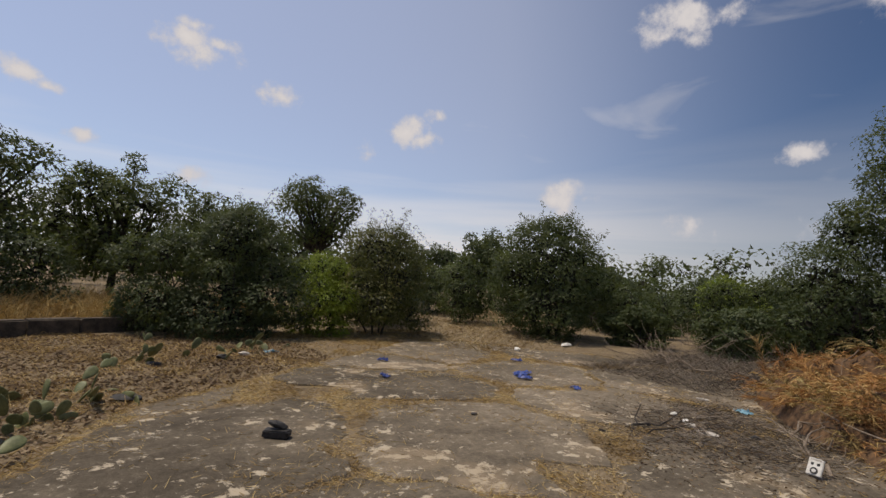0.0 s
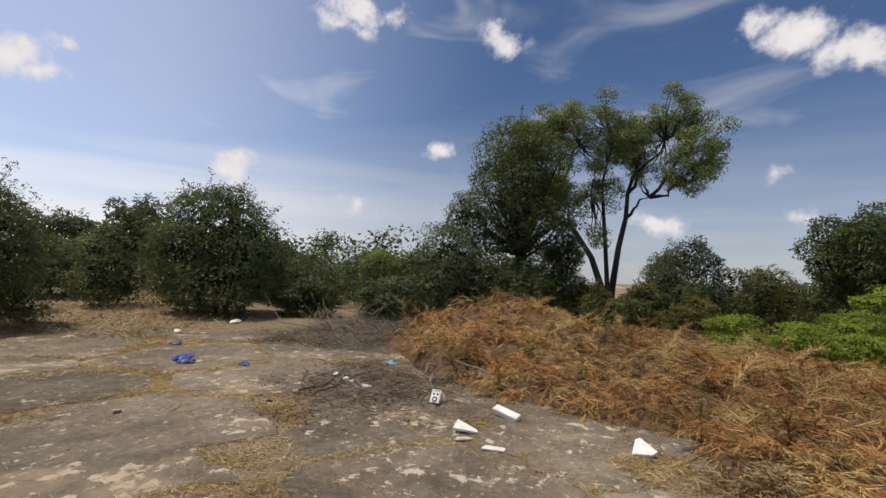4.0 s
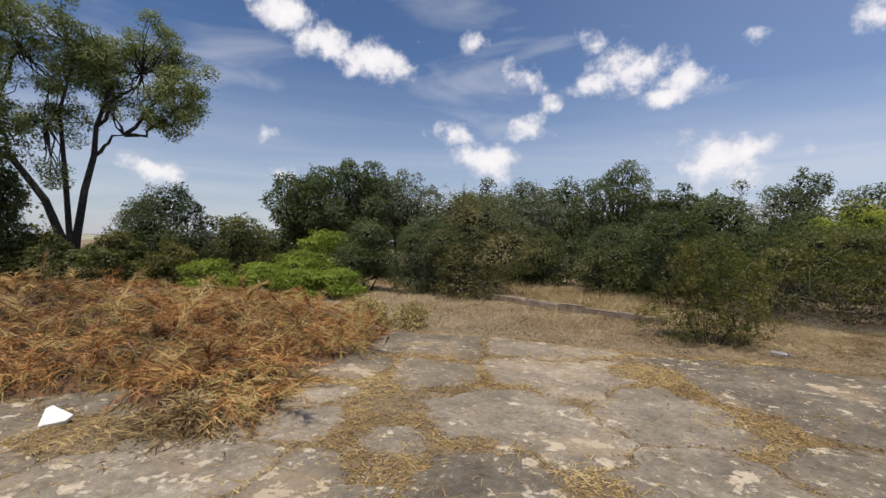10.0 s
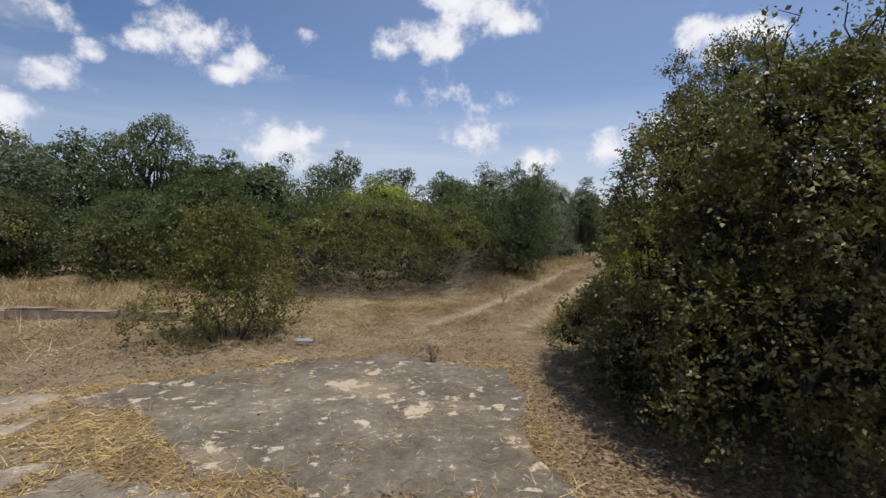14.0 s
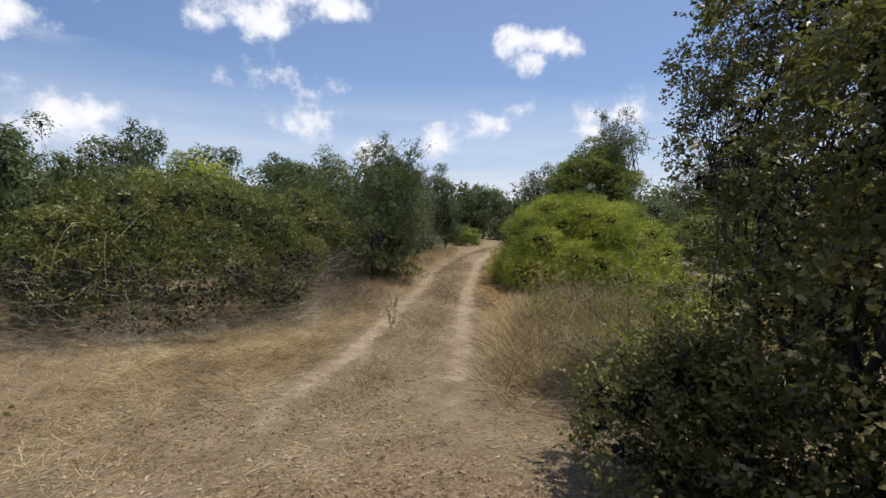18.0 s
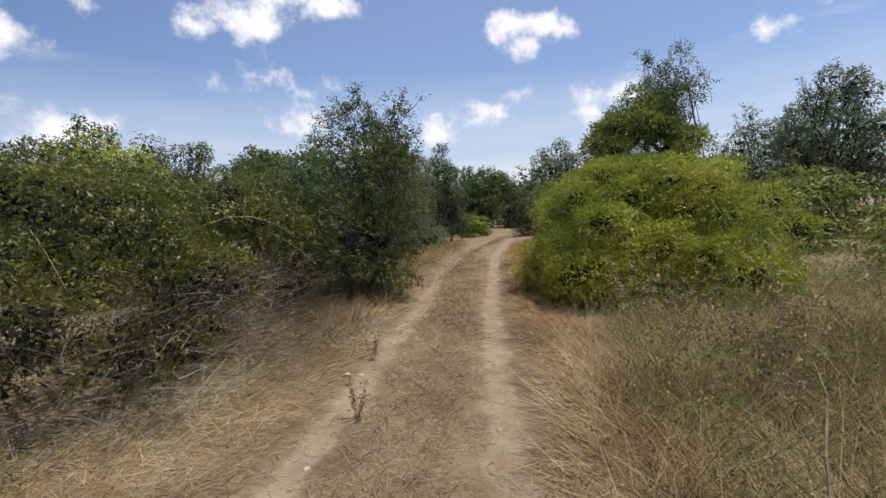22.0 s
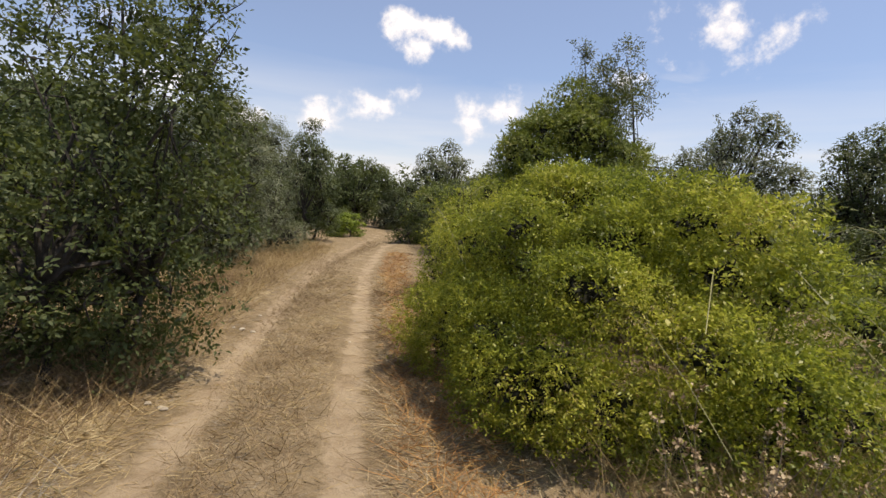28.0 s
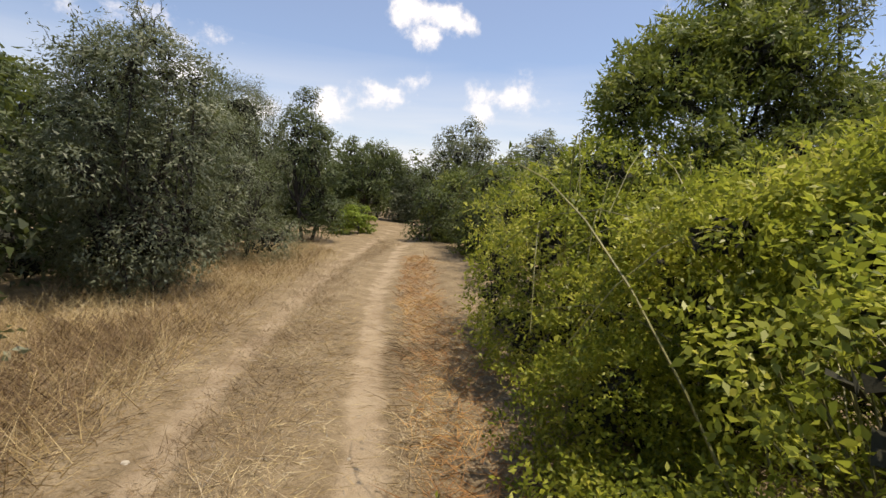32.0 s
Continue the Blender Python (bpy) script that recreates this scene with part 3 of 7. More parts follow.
def rut_lines():
    left = [(-0.9, 8.9), (0.1, 10.6), (0.75, 11.7), (1.85, 13.7), (3.35, 16.5), (5.2, 20.2), (7.8, 24.5), (10.2, 28.0), (15.6, 35.6), (21, 42), (30, 54), (45, 72)]
    right = [(0.4, 8.6), (1.1, 9.8), (1.95, 11.3), (2.8, 13.0), (4.15, 15.8), (5.75, 18.7), (7.8, 22.5), (11.1, 27.6), (16.8, 34.6), (22.2, 41), (31.2, 53), (46, 71)]
    return left, right


LEFT_RUT, RIGHT_RUT = rut_lines()


def line_dist(x, y, line):
    """Distance of points to a broken line."""
    best = np.full(np.shape(x), 1e9)
    for (ax, ay), (bx, by) in zip(line[:-1], line[1:]):
        dx, dy = bx - ax, by - ay
        t = np.clip(((x - ax) * dx + (y - ay) * dy) / (dx * dx + dy * dy), 0, 1)
        best = np.minimum(best, np.hypot(x - ax - t * dx, y - ay - t * dy))
    return best


def track_centre(y):
    ly = [p[1] for p in LEFT_RUT]
    lx = [(a[0] + b[0]) / 2 + 0.1 for a, b in zip(LEFT_RUT, RIGHT_RUT)]
    return np.interp(y, ly, lx)


def wave(x, y, s, seed):
    """Smooth cheap unevenness between -1 and 1."""
    return (np.sin(x * s + seed) * np.cos(y * s * 1.13 + seed * 2.1) + 0.6 * np.sin(x * s * 2.3 + y * s * 1.7 + seed * 3.7)
            + 0.4 * np.cos(x * s * 4.1 - y * s * 3.3 + seed * 5.3)) / 2.0


def inside_poly(x, y, poly):
    x, y = np.asarray(x, float), np.asarray(y, float)
    r = np.zeros(x.shape, bool)
    for (ax, ay), (bx, by) in zip(poly, poly[1:] + poly[:1]):
        c = ((ay > y) != (by > y)) & (x < (bx - ax) * (y - ay) / (by - ay + 1e-12) + ax)
        r ^= c
    return r


SLAB = [(0.9, 8.2), (0.8, 6.0), (1.0, 3.0), (2.6, 0.0), (2.4, -3.2), (0.4, -4.3), (-0.9, -6.3), (-2.6, -7.2), (-4.2, -8.3), (-7.4, -10.2), (-9.2, -10.0),
        (-11.2, -7.0), (-11.6, -4.6), (-10.0, -2.6), (-7.4, -1.9), (-6.6, 0.2), (-6.2, 2.4), (-5.8, 4.2), (-6.7, 5.6), (-4.8, 7.0), (-2.9, 7.6), (-1.6, 8.5), (-0.4, 8.75)]


def ground_z(x, y):
    x, y = np.asarray(x, float), np.asarray(y, float)
    z = 0.03 * wave(x, y, 0.55, 1.0) + 0.015 * wave(x, y, 2.1, 2.0)
    flat = np.clip(line_dist(x, y, SLAB + SLAB[:1]) / 1.2, 0, 1)
    z = np.where(inside_poly(x, y, SLAB), -0.006 + 0.005 * wave(x, y, 1.7, 3), z * flat - 0.006 * (1 - flat))
    far = np.hypot(x + 5, y - 5)
    z = z - np.clip(far - 60, 0, 400) * 0.02
    d = np.minimum(line_dist(x, y, LEFT_RUT), line_dist(x, y, RIGHT_RUT))
    z = z - 0.05 * np.exp(-(d / 0.28) ** 2) * (y > 9.5)
    return z


def gz(x, y):
    return float(ground_z(np.array([x]), np.array([y]))[0])


# ---- ground ----
def axis(lo, hi, step, reach):
    mid = np.arange(lo, hi + step, step)
    out, d, a = [], step, hi
    while a < reach:
        d *= 1.35
        a += d
        out.append(a)
    out = np.array(out)
    return np.concatenate([lo - (out[::-1] - hi), mid, out])


def build_ground():
    xs, ys = axis(-14, 16, 0.3, 2500), axis(-12, 30, 0.3, 2500)
    # a finer net where the track is walked
    xs = np.concatenate([xs[xs < -2], np.arange(-2, 8, 0.11), xs[xs > 8]])
    ys = np.concatenate([ys[ys < 8], np.arange(8, 22, 0.2), ys[ys > 22]])
    X, Y = np.meshgrid(xs, ys)
    Z = ground_z(X, Y)
    co = np.stack([X, Y, Z], -1).reshape(-1, 3)
    nx, ny = len(xs), len(ys)
    i = np.arange(nx * ny).reshape(ny, nx)
    f = np.stack([i[:-1, :-1], i[:-1, 1:], i[1:, 1:], i[1:, :-1]], -1).reshape(-1, 4)
    me = bpy.data.meshes.new("ground")
    me.vertices.add(len(co))
    me.vertices.foreach_set("co", co.astype(np.float32).ravel())
    me.loops.add(f.size)
    me.loops.foreach_set("vertex_index", f.astype(np.int32).ravel())
    me.polygons.add(len(f))
    me.polygons.foreach_set("loop_start", np.arange(0, f.size, 4, dtype=np.int32))
    me.polygons.foreach_set("use_smooth", np.ones(len(f), bool))
    me.update(calc_edges=True)
    x, y = co[:, 0], co[:, 1]
    dl, dr = line_dist(x, y, LEFT_RUT), line_dist(x, y, RIGHT_RUT)
    rut = np.maximum(np.exp(-(dl / 0.145) ** 2), 1.05 * np.exp(-(dr / 0.15) ** 2)) * np.clip((y - 8.8) / 3.0, 0, 1)
    leafy = np.clip(1.0 - np.hypot((x - 2.6) / 3.2, (y - 5.2) / 4.2), 0, 1) * 1.6 + np.clip(1 - line_dist(x, y, [(-8.5, 8.2), (-5, 8.8), (-2, 9.2), (0.6, 8.8)]) / 2.4, 0, 1) * 0.6
    leafy = leafy + np.clip(1 - np.hypot(x - 1.5, y + 6.5) / 5, 0, 1) * 0.35
    mid = np.exp(-((x - track_centre(y)) / 0.32) ** 2) * np.clip((y - 12) / 2, 0, 1) * 0.55
    col = np.stack([np.clip(rut, 0, 1), np.clip(leafy, 0, 1), np.clip(mid, 0, 1), np.ones(len(x))], -1)
    a = me.color_attributes.new("wear", "FLOAT_COLOR", "POINT")
    a.data.foreach_set("color", col.astype(np.float32).ravel())
    me.materials.append(M_GROUND)
    tagged(new("ground", me), "dry dusty ground with straw and two worn wheel ruts", "ground", kind="structure")


build_ground()


# ---- plants ----
def crown_points(clusters, count, r, shell=0.45):
    """Leaf points over ragged clumps, kept where they are not buried in a neighbouring clump, and the outward direction of each."""
    c = np.array([k[:3] for k in clusters])
    s = np.array([k[3:6] for k in clusters])
    w = (s[:, 0] * s[:, 1] + s[:, 0] * s[:, 2] + s[:, 1] * s[:, 2])
    middle = np.quantile(c[:, 2], 0.45)
    pts, ways, have = [], [], 0
    for _ in range(5):
        m = int((count - have) * 1.6) + 50
        pick = r.choice(len(c), size=m, p=w / w.sum())
        d = unit(r.normal(size=(m, 3)))
        # leaves crowd on the upper, sunward side of the higher clumps
        d[:, 2] += np.where(c[pick, 2] > middle, 0.42, 0.0)
        d = unit(d)
        ph = pick * 1.7
        lump = 1 + 0.2 * np.sin(d[:, 0] * 5 + ph) * np.cos(d[:, 1] * 6 - ph) + 0.15 * np.sin(d[:, 2] * 9 + ph * 2.3) + 0.08 * np.sin(d[:, 0] * 13 + d[:, 1] * 11 + ph)
        rad = (1 - shell * r.random(m) ** 1.6) * lump
        rad = np.where(r.random(m) < 0.03, rad * r.uniform(1.02, 1.18, m), rad)
        p = c[pick] + d * s[pick] * rad[:, None]
        if len(c) <= 260:
            buried = np.zeros(m, bool)
            for j in range(len(c)):
                buried |= (((p - c[j]) / s[j]) ** 2).sum(1) < 0.42
            p, d = p[~buried], d[~buried]
        pts.append(p)
        ways.append(d)
        have += len(p)
        if have >= count:
            break
    return np.concatenate(pts)[:count], np.concatenate(ways)[:count]


def crown_mesh(name, clusters, count, size, mat, r, wide=0.5, shell=0.45, droop=0.15, floor=None, far=False):
    near_leaves = 5 if not far else 1
    p, d = crown_points(clusters, count // near_leaves, r, shell)
    if floor is not None:
        keep = p[:, 2] > floor
        p, d = p[keep], d[keep]
    if not far:
        return mesh_poly(name, leaf_sprays(p, d - np.array([0, 0, droop]), size, wide, r), 4, mat)
    g = d + r.normal(size=d.shape) * 0.8 - np.array([0, 0, droop])
    return mesh_poly(name, leaf_tris(p, g, d, size, wide * 1.15), 3, mat)


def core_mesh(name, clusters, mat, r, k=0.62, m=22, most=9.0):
    """Loose near-black blades that close the gaps behind a crown's outer leaves; their colour stands in for inner
    shade.
    """
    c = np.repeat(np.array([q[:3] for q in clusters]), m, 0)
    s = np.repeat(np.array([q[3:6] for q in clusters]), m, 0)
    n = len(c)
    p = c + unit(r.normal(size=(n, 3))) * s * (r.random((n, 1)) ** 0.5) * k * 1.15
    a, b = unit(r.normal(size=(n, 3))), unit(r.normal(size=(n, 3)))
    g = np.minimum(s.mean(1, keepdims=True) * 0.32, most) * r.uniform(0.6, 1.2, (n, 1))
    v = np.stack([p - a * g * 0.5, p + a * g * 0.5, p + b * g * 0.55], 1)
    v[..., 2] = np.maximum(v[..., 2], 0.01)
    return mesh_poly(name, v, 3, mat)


def plant(name, x, y, label, category, h, rx, ry=None, lo=0.0, n=26, leaves=9000, leaf=0.11, mat=None, seed=1, stems=1, stem_r=0.06, lean=(0, 0),
          group="", wide=0.5, core=True, sprigs=0, bark=None, top=0.0, size=0.40, open_crown=0.0, belly=0.0):
    """A bush or tree: stems that fork into limbs, each ending in a clump of leaves.
    lo: height at which the leaves begin; top: how far it narrows upward."""
    ry = ry or rx
    mat = mat or OAK
    r = np.random.default_rng(seed)
    away = float(line_dist(np.array([x]), np.array([y]), [(0, 0), (-0.1, 5), (1.4, 10.4), (4.3, 16)])[0])
    if away > 10:
        # coarser leaves where nobody comes near
        g = min(1.0 + (away - 10) * 0.05, 1.6)
        leaves, leaf = int((2.2 if away < 19 else 2.5) * leaves / g ** 1.6), leaf * g * (0.58 if away < 19 else 0.56)
    root = thing(name, x, y, gz(x, y) - 0.02, label, category, group)
    mid, half = (h + lo) / 2, (h - lo) / 2
    cl = []
    if lo >= 0.3:
        n, open_crown = int(n * 1.35), max(open_crown, 0.35)
    while len(cl) < n:
        d = r.uniform(-1, 1, 3)
        q = np.linalg.norm(d)
        if q > 1 or q < open_crown:
            continue
        k = size * (0.45 + 0.85 * r.random() ** 1.6) * (1.0 if lo < 0.3 else 0.76)
        f = 1 - k * 0.7
        narrow = 1 - top * max(0, d[2])
        if lo < 0.3:
            # bushes stand broad on the ground
            u = r.random() ** 1.05
            a = r.uniform(0, 2 * math.pi)
            prof = (1 - u ** 2.8) ** 0.5 * (0.88 - belly + (0.12 + belly) * min(1.0, u * 2.2)) * (1 - top * u) * (1 + 0.16 * math.sin(2 * a + seed) + 0.1 * math.sin(3 * a + seed * 1.7))
            q = r.random() ** 0.45 * prof * f * r.uniform(0.85, 1.08)
            cx, cy, cz = math.cos(a) * q * rx + lean[0] * u, math.sin(a) * q * ry + lean[1] * u, h * (0.09 + u * (0.89 - k * 0.32))
        else:
            cx, cy, cz = d[0] * rx * f * narrow + lean[0] * (d[2] + 1) / 2, d[1] * ry * f * narrow + lean[1] * (d[2] + 1) / 2, mid + d[2] * half * f * r.uniform(0.9, 1.08)
        cl.append((cx, cy, cz, rx * k * narrow, ry * k * narrow, min(half * k * 0.85, rx * k * 0.95)))
    # stems and limbs
    order = sorted(range(n), key=lambda i: cl[i][2])
    fork = lo + 0.12 * (h - lo) if lo > 0.6 else 0.25 * h
    for s in range(stems):
        a = 2 * math.pi * s / max(stems, 1) + r.uniform(0, 1)
        spread = 0.0 if stems == 1 else 0.12 * rx
        b0 = (math.cos(a) * spread, math.sin(a) * spread, -0.1)
        b1 = (math.cos(a) * spread * 3.0 + lean[0] * 0.35, math.sin(a) * spread * 3.0 + lean[1] * 0.35, fork)
        v, f = [], []
        tp = wander(b0, b1, 6, 0.05 * fork * 0.5, r)
        tube_into(v, f, tp, [stem_r * (1.35 - 0.6 * i / 6) if i == 0 else stem_r * (1.0 - 0.35 * i / 6) for i in range(7)], 8 if away < 12 else 6)
        place("trunk", mesh_from("trunk", v, f, bark or M_BARK, True), root)
        mine = order[s::stems]
        v2, f2 = [], []
        for j, i in enumerate(mine):
            c = np.array(cl[i][:3])
            start = np.array(tp[-1]) + (np.array(tp[-2]) - np.array(tp[-1])) * r.uniform(0, 1)
            lp = wander(start, c, 4, 0.06 * np.linalg.norm(c - start), r)
            rad = [stem_r * 0.55 * (1 - 0.8 * t / 4) for t in range(5)]
            if j % 6 == 0 and j < 24:
                v, f = [], []
                tube_into(v, f, lp, [q * 1.3 for q in rad], 6 if away < 12 else 4)
                place("limb", mesh_from("limb", v, f, bark or M_BARK, True), root)
            else:
                tube_into(v2, f2, lp if away < 9 else lp[::2], rad if away < 9 else rad[::2], 4 if away < 9 else 3)
            for _ in range(2 if away < 10 else 0):
                e = c + unit(r.normal(size=3)) * np.array(cl[i][3:6]) * 0.95
                tube_into(v2, f2, wander(c, e, 2, 0.03, r), [stem_r * 0.16, stem_r * 0.1, stem_r * 0.04], 3)
        if v2:
            place("twig_work", mesh_from("twig_work", v2, f2, bark or M_BARK), root)
    cm = crown_mesh("crown", cl, leaves, leaf, mat, r, wide, floor=0.02, far=away > 7)
    place("crown", cm, root)
    # added dark blades: shade between the clumps, put into their colour
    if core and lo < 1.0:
        place("inner_shade", core_mesh("inner_shade", cl, CROWN_SHADE, r, 0.33 if lo < 0.3 else 0.24, 22 if away > 9 else 80, 9.0 if away > 9 else 0.06), root)
    if sprigs:
        v, f, q = [], [], []
        for _ in range(sprigs):
            c = cl[order[-1 - int(r.random() ** 1.5 * n * 0.6)]]
            d = unit(np.array([r.normal() * 0.5, r.normal() * 0.5, 1.0]))
            a = np.array(c[:3]) + d * np.array(c[3:6]) * 0.8
            b = a + d * r.uniform(0.25, 0.75) * min(1.0, rx * 0.45)
            tp = wander(a, b, 4, 0.03, r)
            tube_into(v, f, tp, [0.008, 0.006, 0.005, 0.004, 0.002], 3)
            pts = np.array(tp)[r.integers(0, 5, 34)] + r.normal(size=(34, 3)) * 0.045
            q.append(leaf_quads(pts, d + r.normal(size=(34, 3)) * 0.8, leaf, wide))
        shoot = place("shoot", mesh_from("shoot", v, f, bark or M_BARK), root)
        place("shoot_foliage", mesh_poly("shoot_foliage", np.concatenate(q), 4, mat), shoot)
    return root


def bramble(name, x, y, label, h, rx, ry, turn=0.0, leaves=30000, leaf=0.06, mat=None, seed=1, canes=60, n=60, dry=0, group="", dead=DARKDRY, slope=2.4, thin=0.14):
    """A mound of arching canes: leaf clumps over a dome, long canes bowing out of it, dead stems below."""
    r = np.random.default_rng(seed)
    mat = mat or BRAMBLE
    root = thing(name, x, y, gz(x, y) - 0.02, label, "bramble", group, turn)
    cl = []
    lump = min(1.0, (rx / 2.0) ** 0.5)
    for i in range(int(n * 1.6)):
        a, q = r.uniform(0, 2 * math.pi), r.random() ** 0.5
        k = r.uniform(0.2, 0.44) * lump
        if r.random() < 0.35:
            q = r.uniform(0.82, 1.0)
        dome = math.sqrt(max(0.04, 1 - (q * 0.93) ** slope))
        zz = h * dome * (r.uniform(0.2, 0.9) if q > 0.8 else r.uniform(0.8, 1.02))
        under = 0.7 + 0.3 * min(1.0, zz / (0.55 * h))
        cl.append((math.cos(a) * (q * rx * under - k * 0.5), math.sin(a) * (q * ry * under - k * 0.5), max(zz - k * 0.6, 0.12), k * 1.2, k * 1.2, k * 0.85))
    c, w = math.cos(radians(turn)), math.sin(radians(turn))
    way = [(-0.1, 5), (1.4, 10.4), (4.35, 15.95)]
    kept = []
    for k in cl:
        # clumps beside the walked line are smaller, so that none hangs into it
        room = line_dist(np.array([x + k[0] * c - k[1] * w]), np.array([y + k[0] * w + k[1] * c]), way)[0] - 0.6
        if room > 0.13:
            g = min(1.0, room / k[3])
            kept.append(k[:3] + tuple(q * g for q in k[3:]))
    cl = kept
    p, d = crown_points(cl, int(leaves * 0.34), r, 0.38)
    away = line_dist(x + p[:, 0] * c - p[:, 1] * w, y + p[:, 0] * w + p[:, 1] * c, way)
    keep = (r.random(len(p)) < np.clip(1.6 - away / 3.4, thin, 1) * np.where((p[:, 2] < h * 0.45) & (dry > 3000), 0.3, 1)) & (p[:, 2] > 0.03) & (away > 0.62)
    p, d, away = p[keep], d[keep], away[keep]
    q = leaf_sprays(p, d - np.array([0, 0, 0.15]), leaf * np.clip(0.46 + away * 0.14, 0.54, 1.3), 0.52, r)
    back = np.tile(away > 2.9, 5)
    place("leaf_mass", mesh_poly("leaf_mass", q[~back], 4, mat), root)
    if back.any():
        # the side that nobody walks along: each leaf as one triangle
        b = q[back]
        half = (b[:, 1] - b[:, 3]) * 0.45
        place("leaf_mass", mesh_poly("leaf_mass", np.stack([b[:, 0] + half, b[:, 2], b[:, 0] - half], 1), 3, mat), root)
    clear = [k for k in cl if line_dist(np.array([x + k[0] * c - k[1] * w]), np.array([y + k[0] * w + k[1] * c]), way)[0] > 0.9]
    # dark blades paint the shade behind the bramble leaves
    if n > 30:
        place("inner_shade", core_mesh("inner_shade", clear, CROWN_SHADE, r, 0.62 if dry > 3000 else 0.36, 48 if dry > 3000 else 54, 0.09), root)
    v, f, q = [], [], []
    for i in range(canes):
        a = r.uniform(0, 2 * math.pi)
        s = r.uniform(0.35, 0.85)
        p0 = np.array([math.cos(a) * rx * s * 0.7, math.sin(a) * ry * s * 0.7, h * 0.25])
        e = r.uniform(0.8, 1.02)
        p2 = np.array([math.cos(a + r.normal() * 0.4) * rx * e, math.sin(a + r.normal() * 0.4) * ry * e, h * r.uniform(0.15, 0.75)])
        p1 = (p0 + p2) / 2 + np.array([r.normal() * 0.2, r.normal() * 0.2, h * r.uniform(0.4, 0.75)])
        if line_dist(np.array([x + p2[0] * c - p2[1] * w]), np.array([y + p2[0] * w + p2[1] * c]), way)[0] < 1.25:
            continue
        t = np.linspace(0, 1, 9)[:, None]
        pts = p0 * (1 - t) ** 2 + 2 * p1 * t * (1 - t) + p2 * t * t
        tube_into(v, f, pts, np.linspace(0.0055, 0.0022, 9), 4)
        k = r.integers(2, 9, 22)
        q.append(leaf_quads(pts[k] + r.normal(size=(22, 3)) * 0.05, r.normal(size=(22, 3)) + [0, 0, 0.2], leaf * 0.9, 0.55))
    cane = place("cane", mesh_from("cane", v, f, M_CANE), root)
    place("cane_foliage", mesh_poly("cane_foliage", np.concatenate(q), 4, mat), cane)
    if dry:
        v = []
        a = r.uniform(0, 2 * math.pi, dry)
        s = r.uniform(0.72, 1.08, dry)
        up = r.random(dry) ** 2 * 0.4
        s = s * np.sqrt(1 - up ** 2 * 0.8)
        base = np.stack([np.cos(a) * rx * s, np.sin(a) * ry * s, up * h], 1)
        d = unit(np.stack([np.cos(a) * 0.5 + r.normal(size=dry) * 0.8, np.sin(a) * 0.5 + r.normal(size=dry) * 0.8, r.uniform(0.15, 1.1, dry)], 1))
        v = blade_quads(base + d * 0.1, d, r.uniform(0.2, 0.6, dry), 0.0036, r, 0.6)
        place("dead_stem", mesh_poly("dead_stem", slim(v), 3, dead), root)
    return root


M_CANE = plain_mat("green_cane", (0.13, 0.13, 0.045), (0.30, 0.28, 0.11), 8, 0.55, 0.2)


def slim(q):
    """The same blades as plain pointed slivers."""
    w = (q[:, 1] - q[:, 3]) * 0.45
    return np.stack([q[:, 0] + w, q[:, 0] - w, q[:, 2]], 1)


def blade_quads(base, d, length, width, r, bow=0.35):
    """Each blade as one narrow face that bows over."""
    n = len(base)
    side = unit(np.cross(d, unit(r.normal(size=(n, 3))))) * width
    L = np.asarray(length)[:, None] if np.ndim(length) else np.full((n, 1), length)
    lean = unit(np.stack([d[:, 0], d[:, 1], np.zeros(n)], 1) + r.normal(size=(n, 3)) * 0.2)
    m = base + d * L * 0.55
    tip = m + unit(d + lean * bow * 2 - np.array([0, 0, bow])) * L * 0.45
    return np.stack([base, m + side, tip, m - side], 1)

# ---- low walls at the edge of the old floor ----
def low_wall(name, a, b, h, thick, label, seed, mat):
    r = np.random.default_rng(seed)
    dx, dy = b[0] - a[0], b[1] - a[1]
    L = math.hypot(dx, dy)
    root = thing(name, a[0], a[1], 0.0, label, "wall", turn=math.degrees(math.atan2(dy, dx)), kind="structure")
    x = 0.0
    while x < L:
        w = min(r.uniform(0.5, 1.1), L - x)
        if w < 0.1:
            break
        bm = bmesh.new()
        bmesh.ops.create_cube(bm, size=1)
        hh = h * r.uniform(0.85, 1.05)
        bmesh.ops.scale(bm, vec=(w - 0.015, thick, hh + 0.25), verts=bm.verts)
        bmesh.ops.bevel(bm, geom=bm.edges[:], offset=0.02, segments=2, affect="EDGES")
        for v in bm.verts:
            v.co += Vector((r.normal(), r.normal(), r.normal())) * 0.006
        ob = part("block", bm, mat, root)
        ob.location = (x + w / 2, r.normal() * 0.012, (hh - 0.25) / 2)
        x += w
    return root


# plaster of the south wall, darkened to paint in its shaded face
M_WALL = plain_mat("shade_darkened_plaster", (0.035, 0.028, 0.022), (0.12, 0.095, 0.07), 5, 0.95, 0.6)
M_KERB = plain_mat("crumbling_plaster", (0.12, 0.09, 0.065), (0.30, 0.235, 0.17), 5, 0.95, 0.6)
low_wall("wall_south", (4.8, -10.9), (-5.4, -14.3), 0.34, 0.3, "low weathered masonry wall edging the old floor", 3, M_WALL)
low_wall("wall_north", (-9.2, 10.75), (-3.7, 10.45), 0.17, 0.22, "low crumbling masonry kerb half hidden in dry grass", 4, M_KERB)

